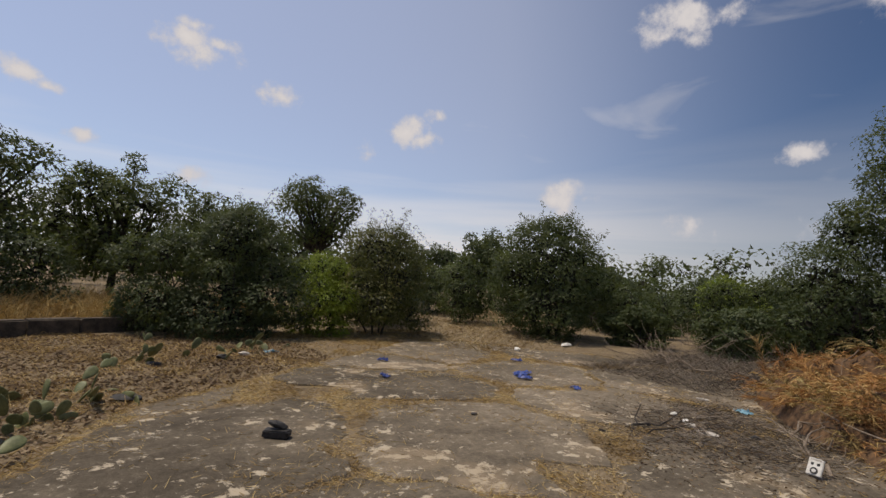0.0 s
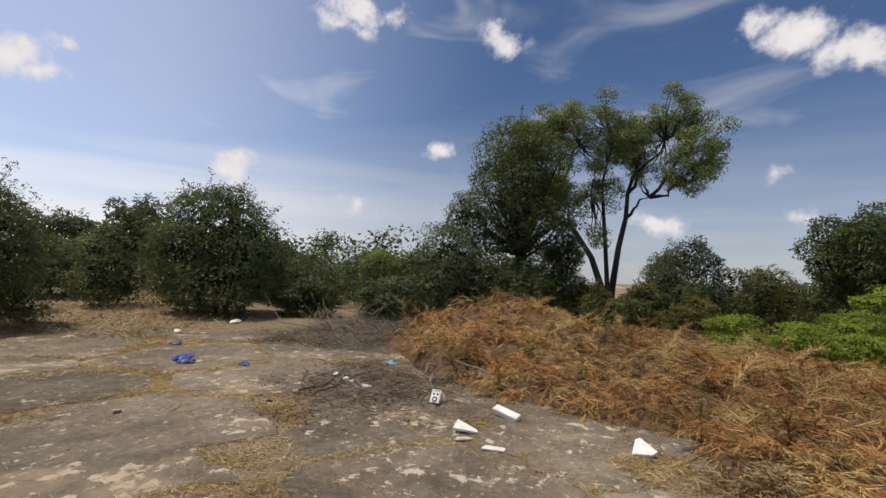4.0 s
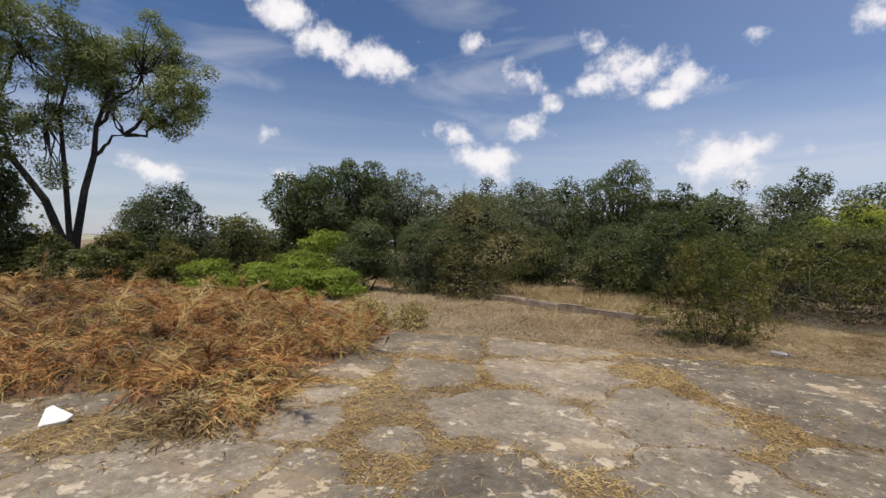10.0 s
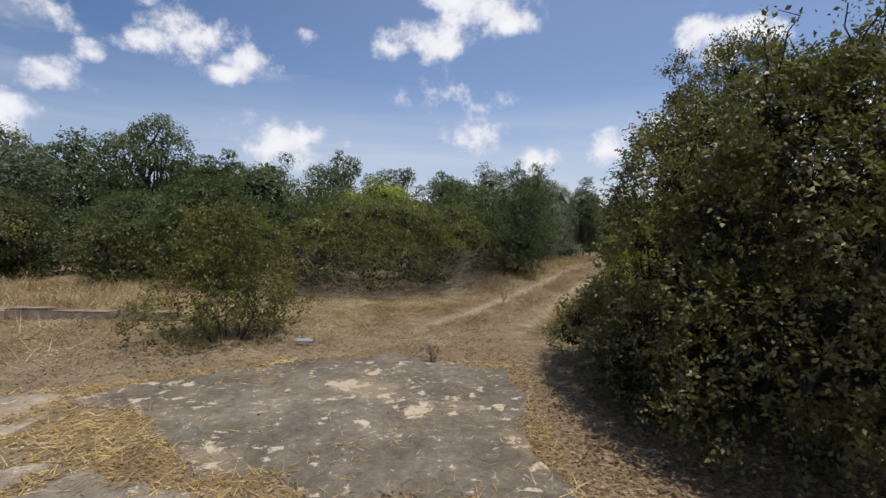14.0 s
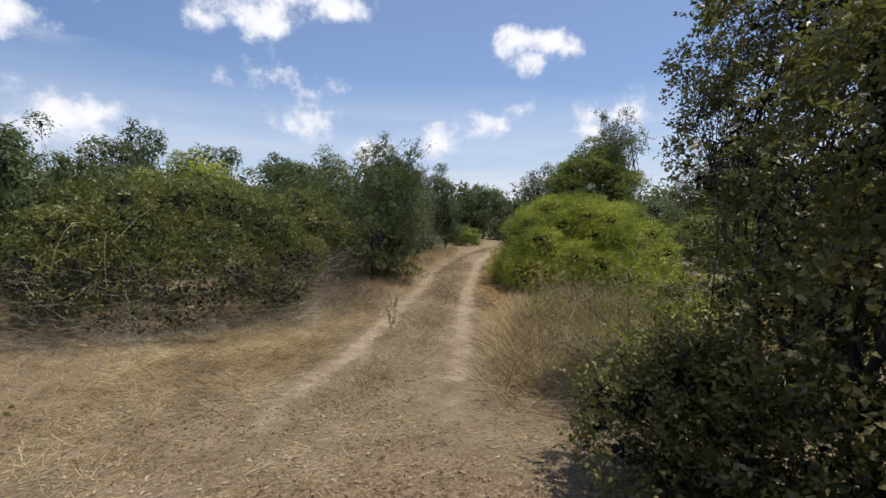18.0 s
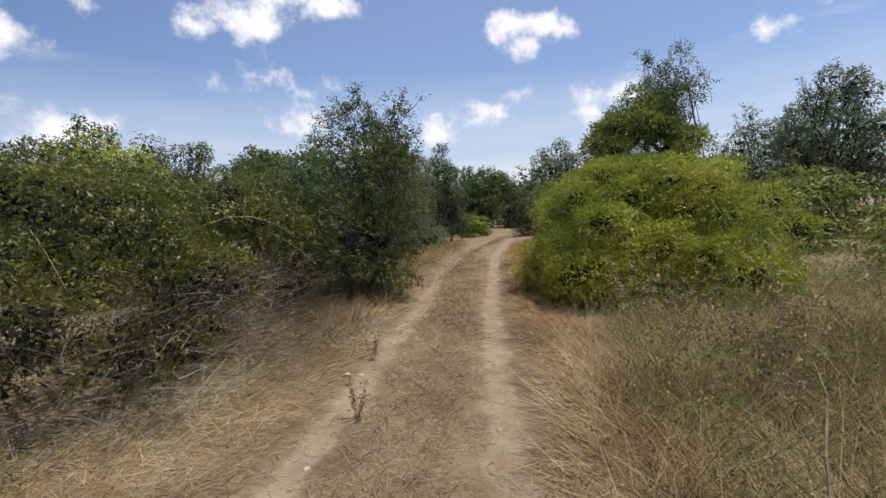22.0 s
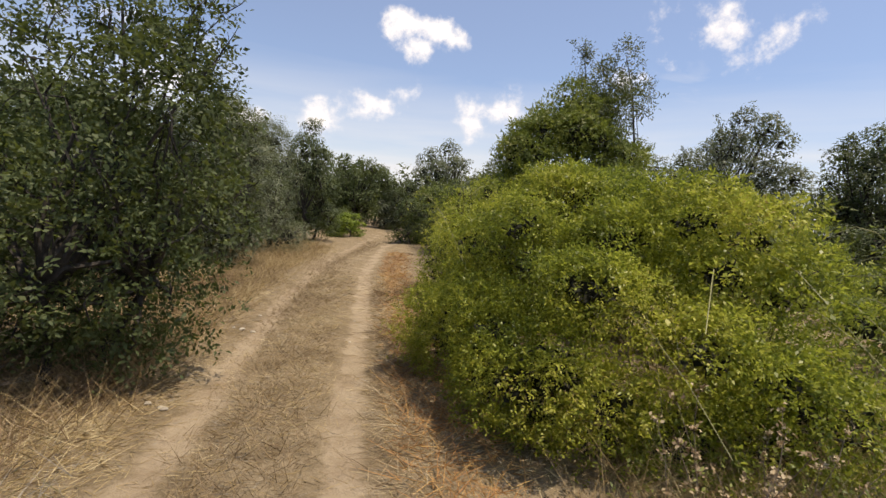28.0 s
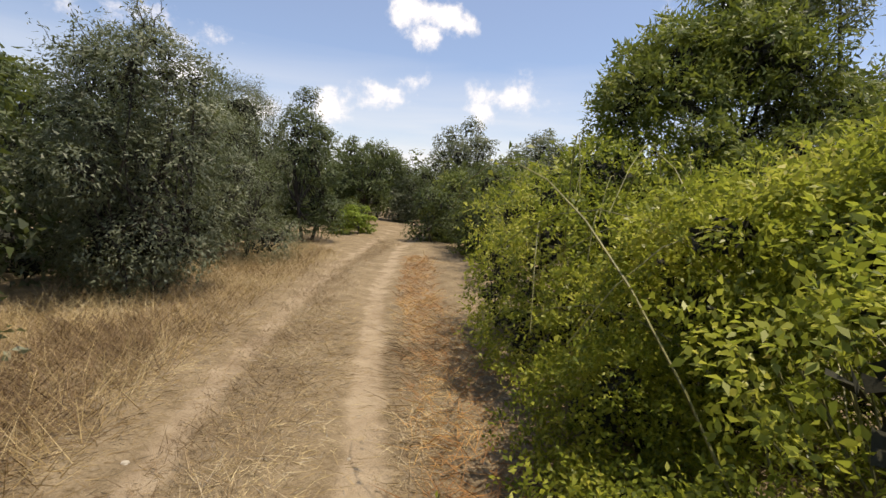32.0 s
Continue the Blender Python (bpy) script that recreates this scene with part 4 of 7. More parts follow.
# ---- plants round the old concrete floor ----
BUSH, TREE = "bush", "tree"
plant("bush", -3.9, -12.3, "dense dark green bush by the low wall", BUSH, 3.2, 2.0, 1.7, n=56, leaves=19000, leaf=0.10, mat=DARKGREEN, seed=11, stems=4, stem_r=0.035, sprigs=14)
plant("bush", -2.2, -12.9, "dark green bush beside the low wall", BUSH, 2.6, 1.3, n=30, leaves=9000, leaf=0.10, mat=DARKGREEN, seed=12, stems=3, stem_r=0.03, sprigs=6)
plant("bush", -5.9, -12.0, "yellow-green sunlit bush among darker ones", BUSH, 2.3, 1.3, n=34, leaves=9000, leaf=0.09, mat=FERN, seed=13, stems=3, stem_r=0.03)
plant("bush", -7.6, -11.9, "loose bush with thin upright twigs", BUSH, 3.3, 1.9, n=54, leaves=18000, leaf=0.085, mat=AUTUMN, seed=14, stems=5, stem_r=0.03, sprigs=50, top=0.2)
plant("tree", 2.4, -17.5, "broad evergreen oak with a dark crown", TREE, 6.3, 2.6, lo=1.2, n=40, leaves=11000, leaf=0.15, mat=DARKGREEN, seed=15, stem_r=0.16)
plant("tree", -1.8, -19.2, "evergreen oak with a rounded crown", TREE, 5.2, 2.5, lo=0.9, n=40, leaves=11000, leaf=0.15, mat=OAK, seed=16, stem_r=0.15)
plant("tree", -6.2, -21.5, "evergreen oak behind the bushes", TREE, 5.0, 2.3, lo=0.8, n=34, leaves=8000, leaf=0.16, mat=OAK, seed=17, stem_r=0.14)
plant("tree", -11.9, -25.5, "tall oak with an open crown above the bushes", TREE, 7.7, 2.5, lo=2.6, n=38, leaves=9000, leaf=0.17, mat=OAK, seed=18, stem_r=0.2, open_crown=0.35)
plant("tree", -22.4, -22.5, "distant dark oak above the scrub", TREE, 5.4, 1.7, lo=1.0, n=26, leaves=4500, leaf=0.2, mat=DARKGREEN, seed=19, stem_r=0.15)
plant("tree", -24.6, -23.8, "distant dark oak above the scrub", TREE, 5.6, 2.2, lo=1.0, n=28, leaves=4500, leaf=0.2, mat=DARKGREEN, seed=20, stem_r=0.15)
plant("tree", -16.5, -20.5, "evergreen oak at the end of the grassy path", TREE, 4.0, 1.8, lo=0.5, n=28, leaves=6000, leaf=0.16, mat=DARKGREEN, seed=21, stem_r=0.12)
plant("bush", -13.4, -10.2, "large rounded evergreen bush at the edge of the concrete", BUSH, 4.2, 2.35, 2.1, n=64, leaves=24000, leaf=0.11, mat=OAK, seed=22, stems=3, stem_r=0.06, sprigs=16)
plant("bush", -18.6, -8.7, "half-dead shrub with bare twigs", BUSH, 3.5, 0.9, n=18, leaves=2200, leaf=0.10, mat=DARKGREEN, seed=23, stems=4, stem_r=0.03, core=False)
plant("bush", -20.0, -6.8, "light green shrub beyond the concrete", BUSH, 2.6, 1.4, n=24, leaves=6000, leaf=0.11, mat=FERN, seed=24, stems=3, stem_r=0.03)
plant("bush", -16.9, -5.8, "green shrub behind the cut branches", BUSH, 2.3, 1.3, n=24, leaves=6000, leaf=0.10, mat=OAK, seed=25, stems=3, stem_r=0.03)
plant("bush", -16.3, -2.9, "tall dark evergreen bush", BUSH, 4.5, 2.0, n=44, leaves=14000, leaf=0.11, mat=DARKGREEN, seed=26, stems=3, stem_r=0.06, top=0.35, sprigs=10)
plant("tree", -17.2, -0.8, "evergreen oak with a dense spreading crown", TREE, 7.3, 2.35, lo=2.0, n=60, leaves=22000, leaf=0.12, mat=OAK, seed=27, stem_r=0.13, sprigs=8)
plant("bush", -16.4, -0.7, "dark green shrub round the foot of the dense oak", BUSH, 2.3, 1.4, n=26, leaves=8000, leaf=0.10, mat=OAK, seed=61, stems=3, stem_r=0.03, sprigs=6)
plant("bush", -17.3, 0.75, "drooping green shrub beside the dense oak", BUSH, 3.5, 1.0, n=34, leaves=10000, leaf=0.10, mat=OAK, seed=62, stems=3, stem_r=0.04, sprigs=10)
plant("bush", -19.2, 5.4, "dark bluish shrub beside the big oak", BUSH, 3.3, 1.7, n=30, leaves=9000, leaf=0.11, mat=DARKGREEN, seed=28, stems=3, stem_r=0.04, sprigs=8)
for i, (x, y, h, g, mt) in enumerate([(-16.8, 1.9, 1.5, 1.1, AUTUMN), (-17.6, 3.4, 1.7, 1.1, AUTUMN), (-16.9, 0.6, 1.3, 1.0, AUTUMN), (-16.4, 4.6, 1.4, 1.0, YELLOWING), (-18.4, 4.4, 2.6, 1.3, DARKGREEN)]):
    plant("bush", x, y, "low olive scrub at the foot of the forked oak", BUSH, h, g, n=24, leaves=6000, leaf=0.10, mat=mt, seed=240 + i, stems=4, stem_r=0.02, sprigs=12, group="scrub")
plant("bush", -16.5, 6.9, "olive green shrub at the clearing edge", BUSH, 2.7, 1.2, n=24, leaves=6000, leaf=0.10, mat=AUTUMN, seed=29, stems=3, stem_r=0.03)
for i, (x, y, h, r) in enumerate([(-13.6, 5.0, 1.0, 1.1), (-12.6, 6.0, 0.9, 1.0), (-11.6, 6.6, 0.8, 1.0), (-10.9, 7.4, 0.75, 0.9), (-13.0, 7.4, 1.3, 1.1)]):
    plant("fern_clump", x, y, "bright yellow-green bracken clump", "fern", h, r, n=18, leaves=3600, leaf=0.12, mat=FERN, seed=40 + i, stems=4, stem_r=0.012, wide=0.35, group="bracken clumps")
for i, (x, y, h, g) in enumerate([(-6.5, 6.2, 0.4, 0.42), (-7.2, 5.75, 0.5, 0.5), (-7.9, 6.1, 0.45, 0.5)]):
    plant("fern_clump", x, y, "withered yellow bracken clump beside the cut branches", "fern", h, g, n=16, leaves=1900, leaf=0.06, mat=WITHERED, seed=66 + i, stems=4, stem_r=0.01, wide=0.35, group="bracken clumps", core=False)
plant("bush", -14.2, 9.0, "bright green shrub behind the bracken", BUSH, 2.0, 1.4, n=26, leaves=7000, leaf=0.10, mat=FERN, seed=46, stems=3, stem_r=0.03)
plant("bush", -12.2, 9.1, "green shrub at the wood edge", BUSH, 2.2, 1.2, n=24, leaves=6000, leaf=0.10, mat=OAK, seed=47, stems=3, stem_r=0.03)
plant("tree", -17.2, 9.4, "oak with an uneven crown", TREE, 4.3, 1.5, lo=1.2, n=28, leaves=7000, leaf=0.13, mat=OAK, seed=48, stem_r=0.1)
plant("tree", -16.2, 11.2, "tall evergreen oak with two stems", TREE, 5.0, 1.6, lo=1.3, n=30, leaves=9000, leaf=0.13, mat=DARKGREEN, seed=49, stems=2, stem_r=0.1)
plant("tree", -16.2, 13.9, "grey-green tree with an open crown", TREE, 5.0, 1.6, lo=1.4, n=26, leaves=6500, leaf=0.13, mat=OLIVE, seed=50, stems=2, stem_r=0.1, open_crown=0.3)
plant("bush", -9.3, 10.9, "large brownish shrub with dead twigs", BUSH, 3.1, 1.7, n=40, leaves=12000, leaf=0.085, mat=BROWNING, seed=51, stems=5, stem_r=0.03, sprigs=16)
plant("bush", -10.9, 10.3, "dark shrub beside the brownish one", BUSH, 2.4, 1.2, n=26, leaves=7000, leaf=0.09, mat=DARKGREEN, seed=52, stems=3, stem_r=0.03)
plant("tree", -12.6, 17.2, "grey-green tree with a thin crown", TREE, 4.3, 2.0, lo=1.0, n=30, leaves=8000, leaf=0.13, mat=OLIVE, seed=53, stem_r=0.1, open_crown=0.3)
plant("tree", -10.0, 20.8, "tall evergreen oak with a lumpy crown", TREE, 5.7, 2.1, lo=1.2, n=36, leaves=11000, leaf=0.13, mat=OAK, seed=54, stem_r=0.14, open_crown=0.3)
plant("tree", -7.6, 21.6, "dark evergreen oak at the wood edge", TREE, 4.4, 1.5, lo=0.6, n=28, leaves=8000, leaf=0.13, mat=DARKGREEN, seed=55, stem_r=0.1)
plant("bush", -7.0, 14.6, "low olive-green bush behind the kerb", BUSH, 1.7, 1.3, n=22, leaves=5000, leaf=0.08, mat=AUTUMN, seed=56, stems=3, stem_r=0.02)
plant("bush", -2.55, 9.35, "young yellowing bush at the edge of the concrete", BUSH, 1.6, 1.05, n=44, leaves=11000, leaf=0.045, mat=YELLOWING, seed=57, stems=7, stem_r=0.012, sprigs=70, core=False, size=0.34, belly=-0.12)
plant("bush", -4.6, 13.6, "green bush behind the dry grass", BUSH, 2.5, 1.2, n=30, leaves=9000, leaf=0.08, mat=OAK, seed=58, stems=3, stem_r=0.03)
plant("bush", -4.9, 18.0, "broad green bush before the wood", BUSH, 3.3, 2.0, n=40, leaves=11000, leaf=0.10, mat=OAK, seed=59, stems=4, stem_r=0.04)
plant("bush", -1.8, 20.5, "feathery green bush before the wood", BUSH, 3.2, 2.0, n=36, leaves=9000, leaf=0.10, mat=BRAMBLE, seed=60, stems=4, stem_r=0.03)
for i, (x, y, h, r, mt) in enumerate([(-8.8, 30.3, 5.0, 2.0, OAK), (-5.4, 33.8, 6.5, 2.2, DARKGREEN), (-2.2, 37.0, 6.2, 2.4, OAK), (1.5, 36.0, 5.6, 2.4, OAK), (4.6, 40.5, 6.4, 2.6, OLIVE),
                                      (8.0, 38.7, 6.6, 2.4, DARKGREEN), (2.0, 29.0, 4.3, 2.0, OAK), (-12.5, 29.0, 5.0, 2.4, DARKGREEN), (-17.5, 20.0, 5.2, 2.2, OAK), (-20.5, 12.0, 5.0, 2.2, DARKGREEN),
                                      (-14.0, 24.0, 5.4, 2.3, OAK), (-1.2, 26.0, 3.6, 2.0, OAK), (-22.0, 16.5, 5.6, 2.4, OAK), (-18.0, 26.0, 5.6, 2.6, DARKGREEN)]):
    plant("tree", x, y, "evergreen oak in the wood edge", TREE, h, r, lo=0.5, n=30, leaves=6500, leaf=0.17, mat=mt, seed=70 + i, stem_r=0.12, group="wood edge trees")

# big shading bush with browning leaves beside the concrete
for i, (x, y, h, r, mt) in enumerate([(2.4, 7.4, 2.6, 1.0, BROWNING), (2.3, 6.1, 2.55, 1.12, BROWNING), (3.4, 6.7, 2.9, 1.25, BROWNING), (2.7, 4.6, 2.9, 1.4, BROWNING), (5.0, 7.4, 3.0, 1.5, DARKGREEN)]):
    plant("bush", x, y, "tall dark shrub with browning leaves and thin upright shoots", BUSH, h, r, n=60, leaves=(30000, 32000, 16000, 18000, 6000)[i], leaf=0.037, mat=mt, seed=90 + i, stems=6, stem_r=0.025, sprigs=80, wide=0.6, group="browning shrubs", belly=0.3)

plant("bush", 1.9, 8.25, "low olive-brown shrub skirting the tall dark ones", BUSH, 0.8, 0.6, n=36, leaves=9000, leaf=0.034, mat=BROWNING, seed=97, stems=7, stem_r=0.012, sprigs=40, wide=0.6, group="browning shrubs", belly=0.1)
plant("bush", 1.9, 7.0, "low olive-brown shrub skirting the tall dark ones", BUSH, 1.0, 0.75, n=40, leaves=9000, leaf=0.034, mat=BROWNING, seed=98, stems=7, stem_r=0.012, sprigs=20, wide=0.6, group="browning shrubs", belly=0.1)

plant("bush", 3.8, 8.85, "tall dark shrub with browning leaves and thin upright shoots", BUSH, 3.9, 1.05, n=60, leaves=32000, leaf=0.037, mat=BROWNING, seed=93, stems=6, stem_r=0.025, sprigs=80, wide=0.6, group="browning shrubs", belly=0.3, lean=(-0.15, 0.0))

plant("bush", 3.0, 9.1, "slender sapling with sparse browning leaves", BUSH, 3.7, 0.45, lo=1.8, n=14, leaves=1900, leaf=0.036, mat=BROWNING, seed=99, stems=1, stem_r=0.007, sprigs=24, wide=0.6, group="browning shrubs", core=False)

# low scrub under the trees
SOUTH_SCRUB = [(-24.5, -9.5, 2.6, 2.0, 0), (-23.0, -6.0, 2.4, 1.9, 1), (-21.8, -3.6, 2.5, 1.8, 0), (-21.5, -1.0, 2.0, 1.7, 2), (-23.6, 1.6, 1.5, 1.6, 2), (-23.2, 5.6, 1.9, 1.6, 0), (-21.6, 8.0, 2.5, 1.7, 2),
         (-19.2, 8.0, 2.0, 1.5, 2), (-15.2, -5.0, 1.6, 1.3, 0), (-18.5, -4.9, 2.5, 1.5, 1), (-14.6, -7.6, 1.3, 1.2, 1), (-17.6, -10.5, 2.6, 1.7, 0), (-20.5, -13.0, 3.0, 2.0, 0), (-13.6, -14.6, 2.9, 1.7, 1)]
NORTH_SCRUB = [(-10.4, -15.2, 3.0, 1.8, 0), (-8.6, -14.2, 3.1, 1.7, 2), (-15.2, -17.6, 2.6, 1.7, 0), (0.4, -15.8, 2.6, 1.5, 0), (-11.2, 12.6, 2.2, 1.5, 0), (-13.6, 12.4, 2.6, 1.6, 0), (-8.0, 16.5, 2.3, 1.5, 1),
         (-10.3, 15.2, 2.2, 1.5, 2), (-6.2, 16.6, 2.6, 1.5, 0), (-2.9, 16.6, 2.4, 1.5, 1), (-7.4, 19.0, 3.0, 1.7, 0), (-3.2, 23.5, 3.2, 2.0, 0), (1.2, 20.6, 2.6, 1.5, 1), (1.8, 24.0, 3.2, 1.8, 0)]
TRACK_SCRUB = [(3.6, 27.0, 3.4, 1.8, 0), (6.4, 31.0, 3.6, 1.9, 1), (8.6, 34.6, 3.8, 2.0, 0), (11.0, 36.6, 3.8, 2.0, 1), (13.6, 25.6, 2.6, 1.7, 3), (14.8, 29.8, 2.6, 1.7, 3), (17.6, 32.6, 3.2, 1.9, 1),
         (19.6, 38.8, 3.8, 2.2, 0), (13.0, 17.0, 2.0, 1.8, 3), (13.8, 14.0, 1.7, 1.8, 3), (11.0, 13.2, 1.5, 1.7, 3), (14.2, 20.6, 2.5, 1.8, 1), (9.6, 11.0, 1.4, 1.6, 3), (8.0, 8.4, 2.2, 1.7, 1)]
for i, (x, y, h, r, k) in enumerate(SOUTH_SCRUB + NORTH_SCRUB + TRACK_SCRUB):
    far = math.hypot(x - 1, y - 5) > 18
    plant("bush", x, y, ("dark green scrub under the trees", "green scrub at the wood edge", "yellowing scrub at the clearing edge", "fresh green scrub beyond the brambles")[k], BUSH, h, r, n=26,
          leaves=5000 if far else 7000, leaf=0.12 if far else 0.085, mat=(DARKGREEN, OAK, AUTUMN, FERNY)[k], seed=1000 + i, stems=3, stem_r=0.025, group="scrub", sprigs=4)

# ---- plants along the track ----
bramble("bramble_thicket", -1.2, 14.95, "bramble thicket with yellowing leaves and grey dead canes", 2.15, 2.4, 2.15, 25, leaves=80000, leaf=0.051, mat=THICKET, seed=101, canes=18, n=90, dry=5200, thin=0.4)
bramble("bramble_thicket", 0.75, 17.1, "bramble thicket with yellow-green leaves beside the oak", 2.05, 1.3, 1.2, 20, leaves=34000, leaf=0.051, mat=THICKET, seed=102, canes=12, n=50, dry=3500, thin=0.4)
bramble("bramble_thicket", 6.88, 15.52, "big rounded bramble mound with fresh green leaves", 2.05, 2.3, 2.85, -33, leaves=215000, leaf=0.043, mat=BRAMBLE, slope=2.0, seed=103, canes=60, n=100)
bramble("bramble_thicket", 8.6, 18.68, "green bramble mound beside the track", 2.3, 1.75, 2.4, -33, leaves=100000, leaf=0.045, mat=BRAMBLE, slope=2.0, seed=104, canes=40, n=76)
bramble("bramble_thicket", 11.4, 22.6, "green bramble bank along the track", 1.9, 1.6, 2.8, -33, leaves=20000, leaf=0.08, mat=BRAMBLE, seed=105, canes=50, n=50)
bramble("bramble_thicket", 2.5, 9.05, "low bramble with pale lit leaves in the tall grass", 1.25, 0.42, 0.42, 0, leaves=2400, leaf=0.042, mat=BRAMBLE, seed=106, canes=26, n=26, dry=700)
plant("tree", 2.45, 17.35, "young oak with a bushy crown down to the ground", TREE, 3.35, 1.3, n=64, leaves=28000, leaf=0.05, mat=OAK, seed=110, stems=2, stem_r=0.05, top=0.15, lean=(0.4, 0.05), sprigs=70, size=0.32, belly=0.2, core=False)
plant("olive_tree", 4.7, 23.4, "wild olive with silvery leaves on several stems", "olive tree", 3.6, 1.6, 1.5, lo=0.15, n=80, leaves=44000, leaf=0.06, mat=OLIVE, seed=111, stems=6, stem_r=0.035, wide=0.32, sprigs=40, size=0.33, belly=0.4)
plant("olive_tree", 6.6, 26.6, "wild olive beside the track", "olive tree", 3.7, 1.5, lo=0.15, n=46, leaves=20000, leaf=0.075, mat=OLIVE, seed=112, stems=4, stem_r=0.04, wide=0.3, sprigs=8)
plant("olive_tree", 9.3, 30.0, "dark pointed tree beside the track", "tree", 4.7, 1.5, lo=0.15, n=36, leaves=12000, leaf=0.1, mat=DARKGREEN, seed=113, stems=2, stem_r=0.06, top=0.4)
plant("bush", 11.9, 32.2, "light green bush at the bend of the track", BUSH, 1.3, 0.9, n=18, leaves=3500, leaf=0.1, mat=FERN, seed=114, stems=3, stem_r=0.02)
plant("tree", 14.6, 37.0, "tree at the far end of the track", TREE, 4.4, 1.8, lo=0.4, n=28, leaves=7000, leaf=0.14, mat=OAK, seed=115, stem_r=0.1)
for i, (x, y, h, g) in enumerate([(13.0, 36.2, 2.4, 1.3), (18.6, 40.2, 2.6, 1.5), (20.6, 42.4, 2.8, 1.6), (22.6, 44.2, 3.0, 1.7), (24.6, 46.0, 3.0, 1.7), (15.2, 39.8, 2.6, 1.5)]):
    plant("bush", x, y, "green scrub closing the far bend of the track", BUSH, h, g, n=24, leaves=5200, leaf=0.13, mat=(OAK, OLIVE)[i % 2], seed=250 + i, stems=3, stem_r=0.03, group="scrub")
plant("tree", 17.6, 41.5, "tree at the far end of the track", TREE, 4.6, 2.0, lo=0.4, n=28, leaves=6000, leaf=0.15, mat=OAK, seed=116, stem_r=0.1)
plant("olive_tree", 19.5, 35.5, "tall grey-green olive beyond the brambles", "olive tree", 6.0, 2.0, lo=0.5, n=34, leaves=8000, leaf=0.14, mat=OLIVE, seed=117, stem_r=0.12)
plant("olive_tree", 22.5, 33.0, "grey-green olive beyond the brambles", "olive tree", 5.4, 2.2, lo=0.5, n=34, leaves=8000, leaf=0.14, mat=OLIVE, seed=118, stem_r=0.12)
plant("olive_tree", 16.2, 27.5, "grey-green olive behind the bramble bank", "olive tree", 4.0, 1.8, lo=0.3, n=30, leaves=8000, leaf=0.12, mat=OLIVE, seed=119, stem_r=0.1)
plant("olive_tree", 10.6, 18.4, "slender olive overgrown with climbing brambles", "olive tree", 5.3, 1.1, lo=1.0, n=30, leaves=12000, leaf=0.075, mat=OLIVE, seed=120, stems=3, stem_r=0.05, sprigs=30, wide=0.3, top=0.3)
bramble("climbing_bramble", 9.7, 18.5, "brambles climbing over the slender olive", 3.9, 1.55, 1.6, 0, leaves=110000, leaf=0.052, mat=FERNY, seed=121, canes=4, n=80, thin=0.45)
for i, (x, y, h, r) in enumerate([(16.7, 18.3, 5.3, 1.6), (18.6, 16.0, 5.0, 1.6), (20.2, 20.6, 5.6, 1.9), (17.5, 13.2, 4.8, 1.5), (22.0, 24.5, 5.4, 2.2), (24.0, 16.5, 5.6, 2.2)]):
    plant("olive_tree", x, y, "tall dense olive with a pointed grey-green crown", "olive tree", h, r, lo=0.5, n=36, leaves=10000, leaf=0.11, mat=OLIVE if i % 2 == 0 else DARKGREEN, seed=130 + i, stems=2, stem_r=0.07, top=0.3, group="olives beyond the brambles", sprigs=6)

# thick undergrowth that fills the wood edge between the trees
def undergrowth(line, gap, h0, h1, mats, seed):
    r = np.random.default_rng(seed)
    k = 0
    for (ax, ay), (bx, by) in zip(line[:-1], line[1:]):
        m = max(1, int(math.hypot(bx - ax, by - ay) / gap))
        for i in range(m):
            t = (i + r.random()) / m
            kind = int(r.integers(0, len(mats)))
            plant("bush", ax + (bx - ax) * t + r.normal() * 0.5, ay + (by - ay) * t + r.normal() * 0.5, "green undergrowth filling the wood edge", BUSH, r.uniform(h0, h1), r.uniform(1.2, 1.8),
                  n=18, leaves=2300, leaf=0.115, mat=mats[kind], seed=seed * 50 + k, stems=2, stem_r=0.025, group="undergrowth")
            k += 1


undergrowth([(-9.5, -16.5), (-14.5, -19.5), (-20.5, -17.0), (-24.5, -12.0), (-24.0, -4.5), (-22.5, 0.2)], 1.7, 1.5, 2.7, (OAK, DARKGREEN, AUTUMN), 31)
undergrowth([(-23.5, 1.0), (-26.0, 3.2), (-25.0, 6.2)], 1.2, 0.8, 1.25, (OAK, AUTUMN, DARKGREEN), 39)
undergrowth([(-15.6, -9.0), (-19.5, -10.5), (-22.0, -8.5)], 1.6, 1.4, 2.2, (OAK, DARKGREEN), 32)
undergrowth([(-22.5, 6.5), (-19.5, 10.5), (-15.0, 12.5), (-11.5, 14.2), (-8.0, 17.8), (-3.5, 19.5)], 1.6, 1.5, 2.6, (OAK, DARKGREEN, BROWNING), 33)
undergrowth([(-16.5, 16.0), (-12.0, 21.5), (-6.0, 25.5), (0.5, 27.0)], 1.7, 3.4, 4.9, (OAK, OLIVE, DARKGREEN), 34)
undergrowth([(2.0, 20.2), (3.4, 25.4), (6.0, 29.2), (9.0, 32.8), (12.0, 37.5), (16.0, 43.5)], 1.5, 2.2, 3.9, (OAK, OLIVE), 35)
undergrowth([(12.2, 25.0), (15.6, 31.0), (19.8, 36.6), (24.0, 43.0), (28.0, 47.5)], 1.6, 1.6, 2.8, (OAK, OLIVE), 36)
undergrowth([(18.5, 46.5), (22.0, 47.5), (26.0, 47.0), (30.0, 44.5)], 1.5, 3.2, 4.6, (OAK, DARKGREEN), 38)
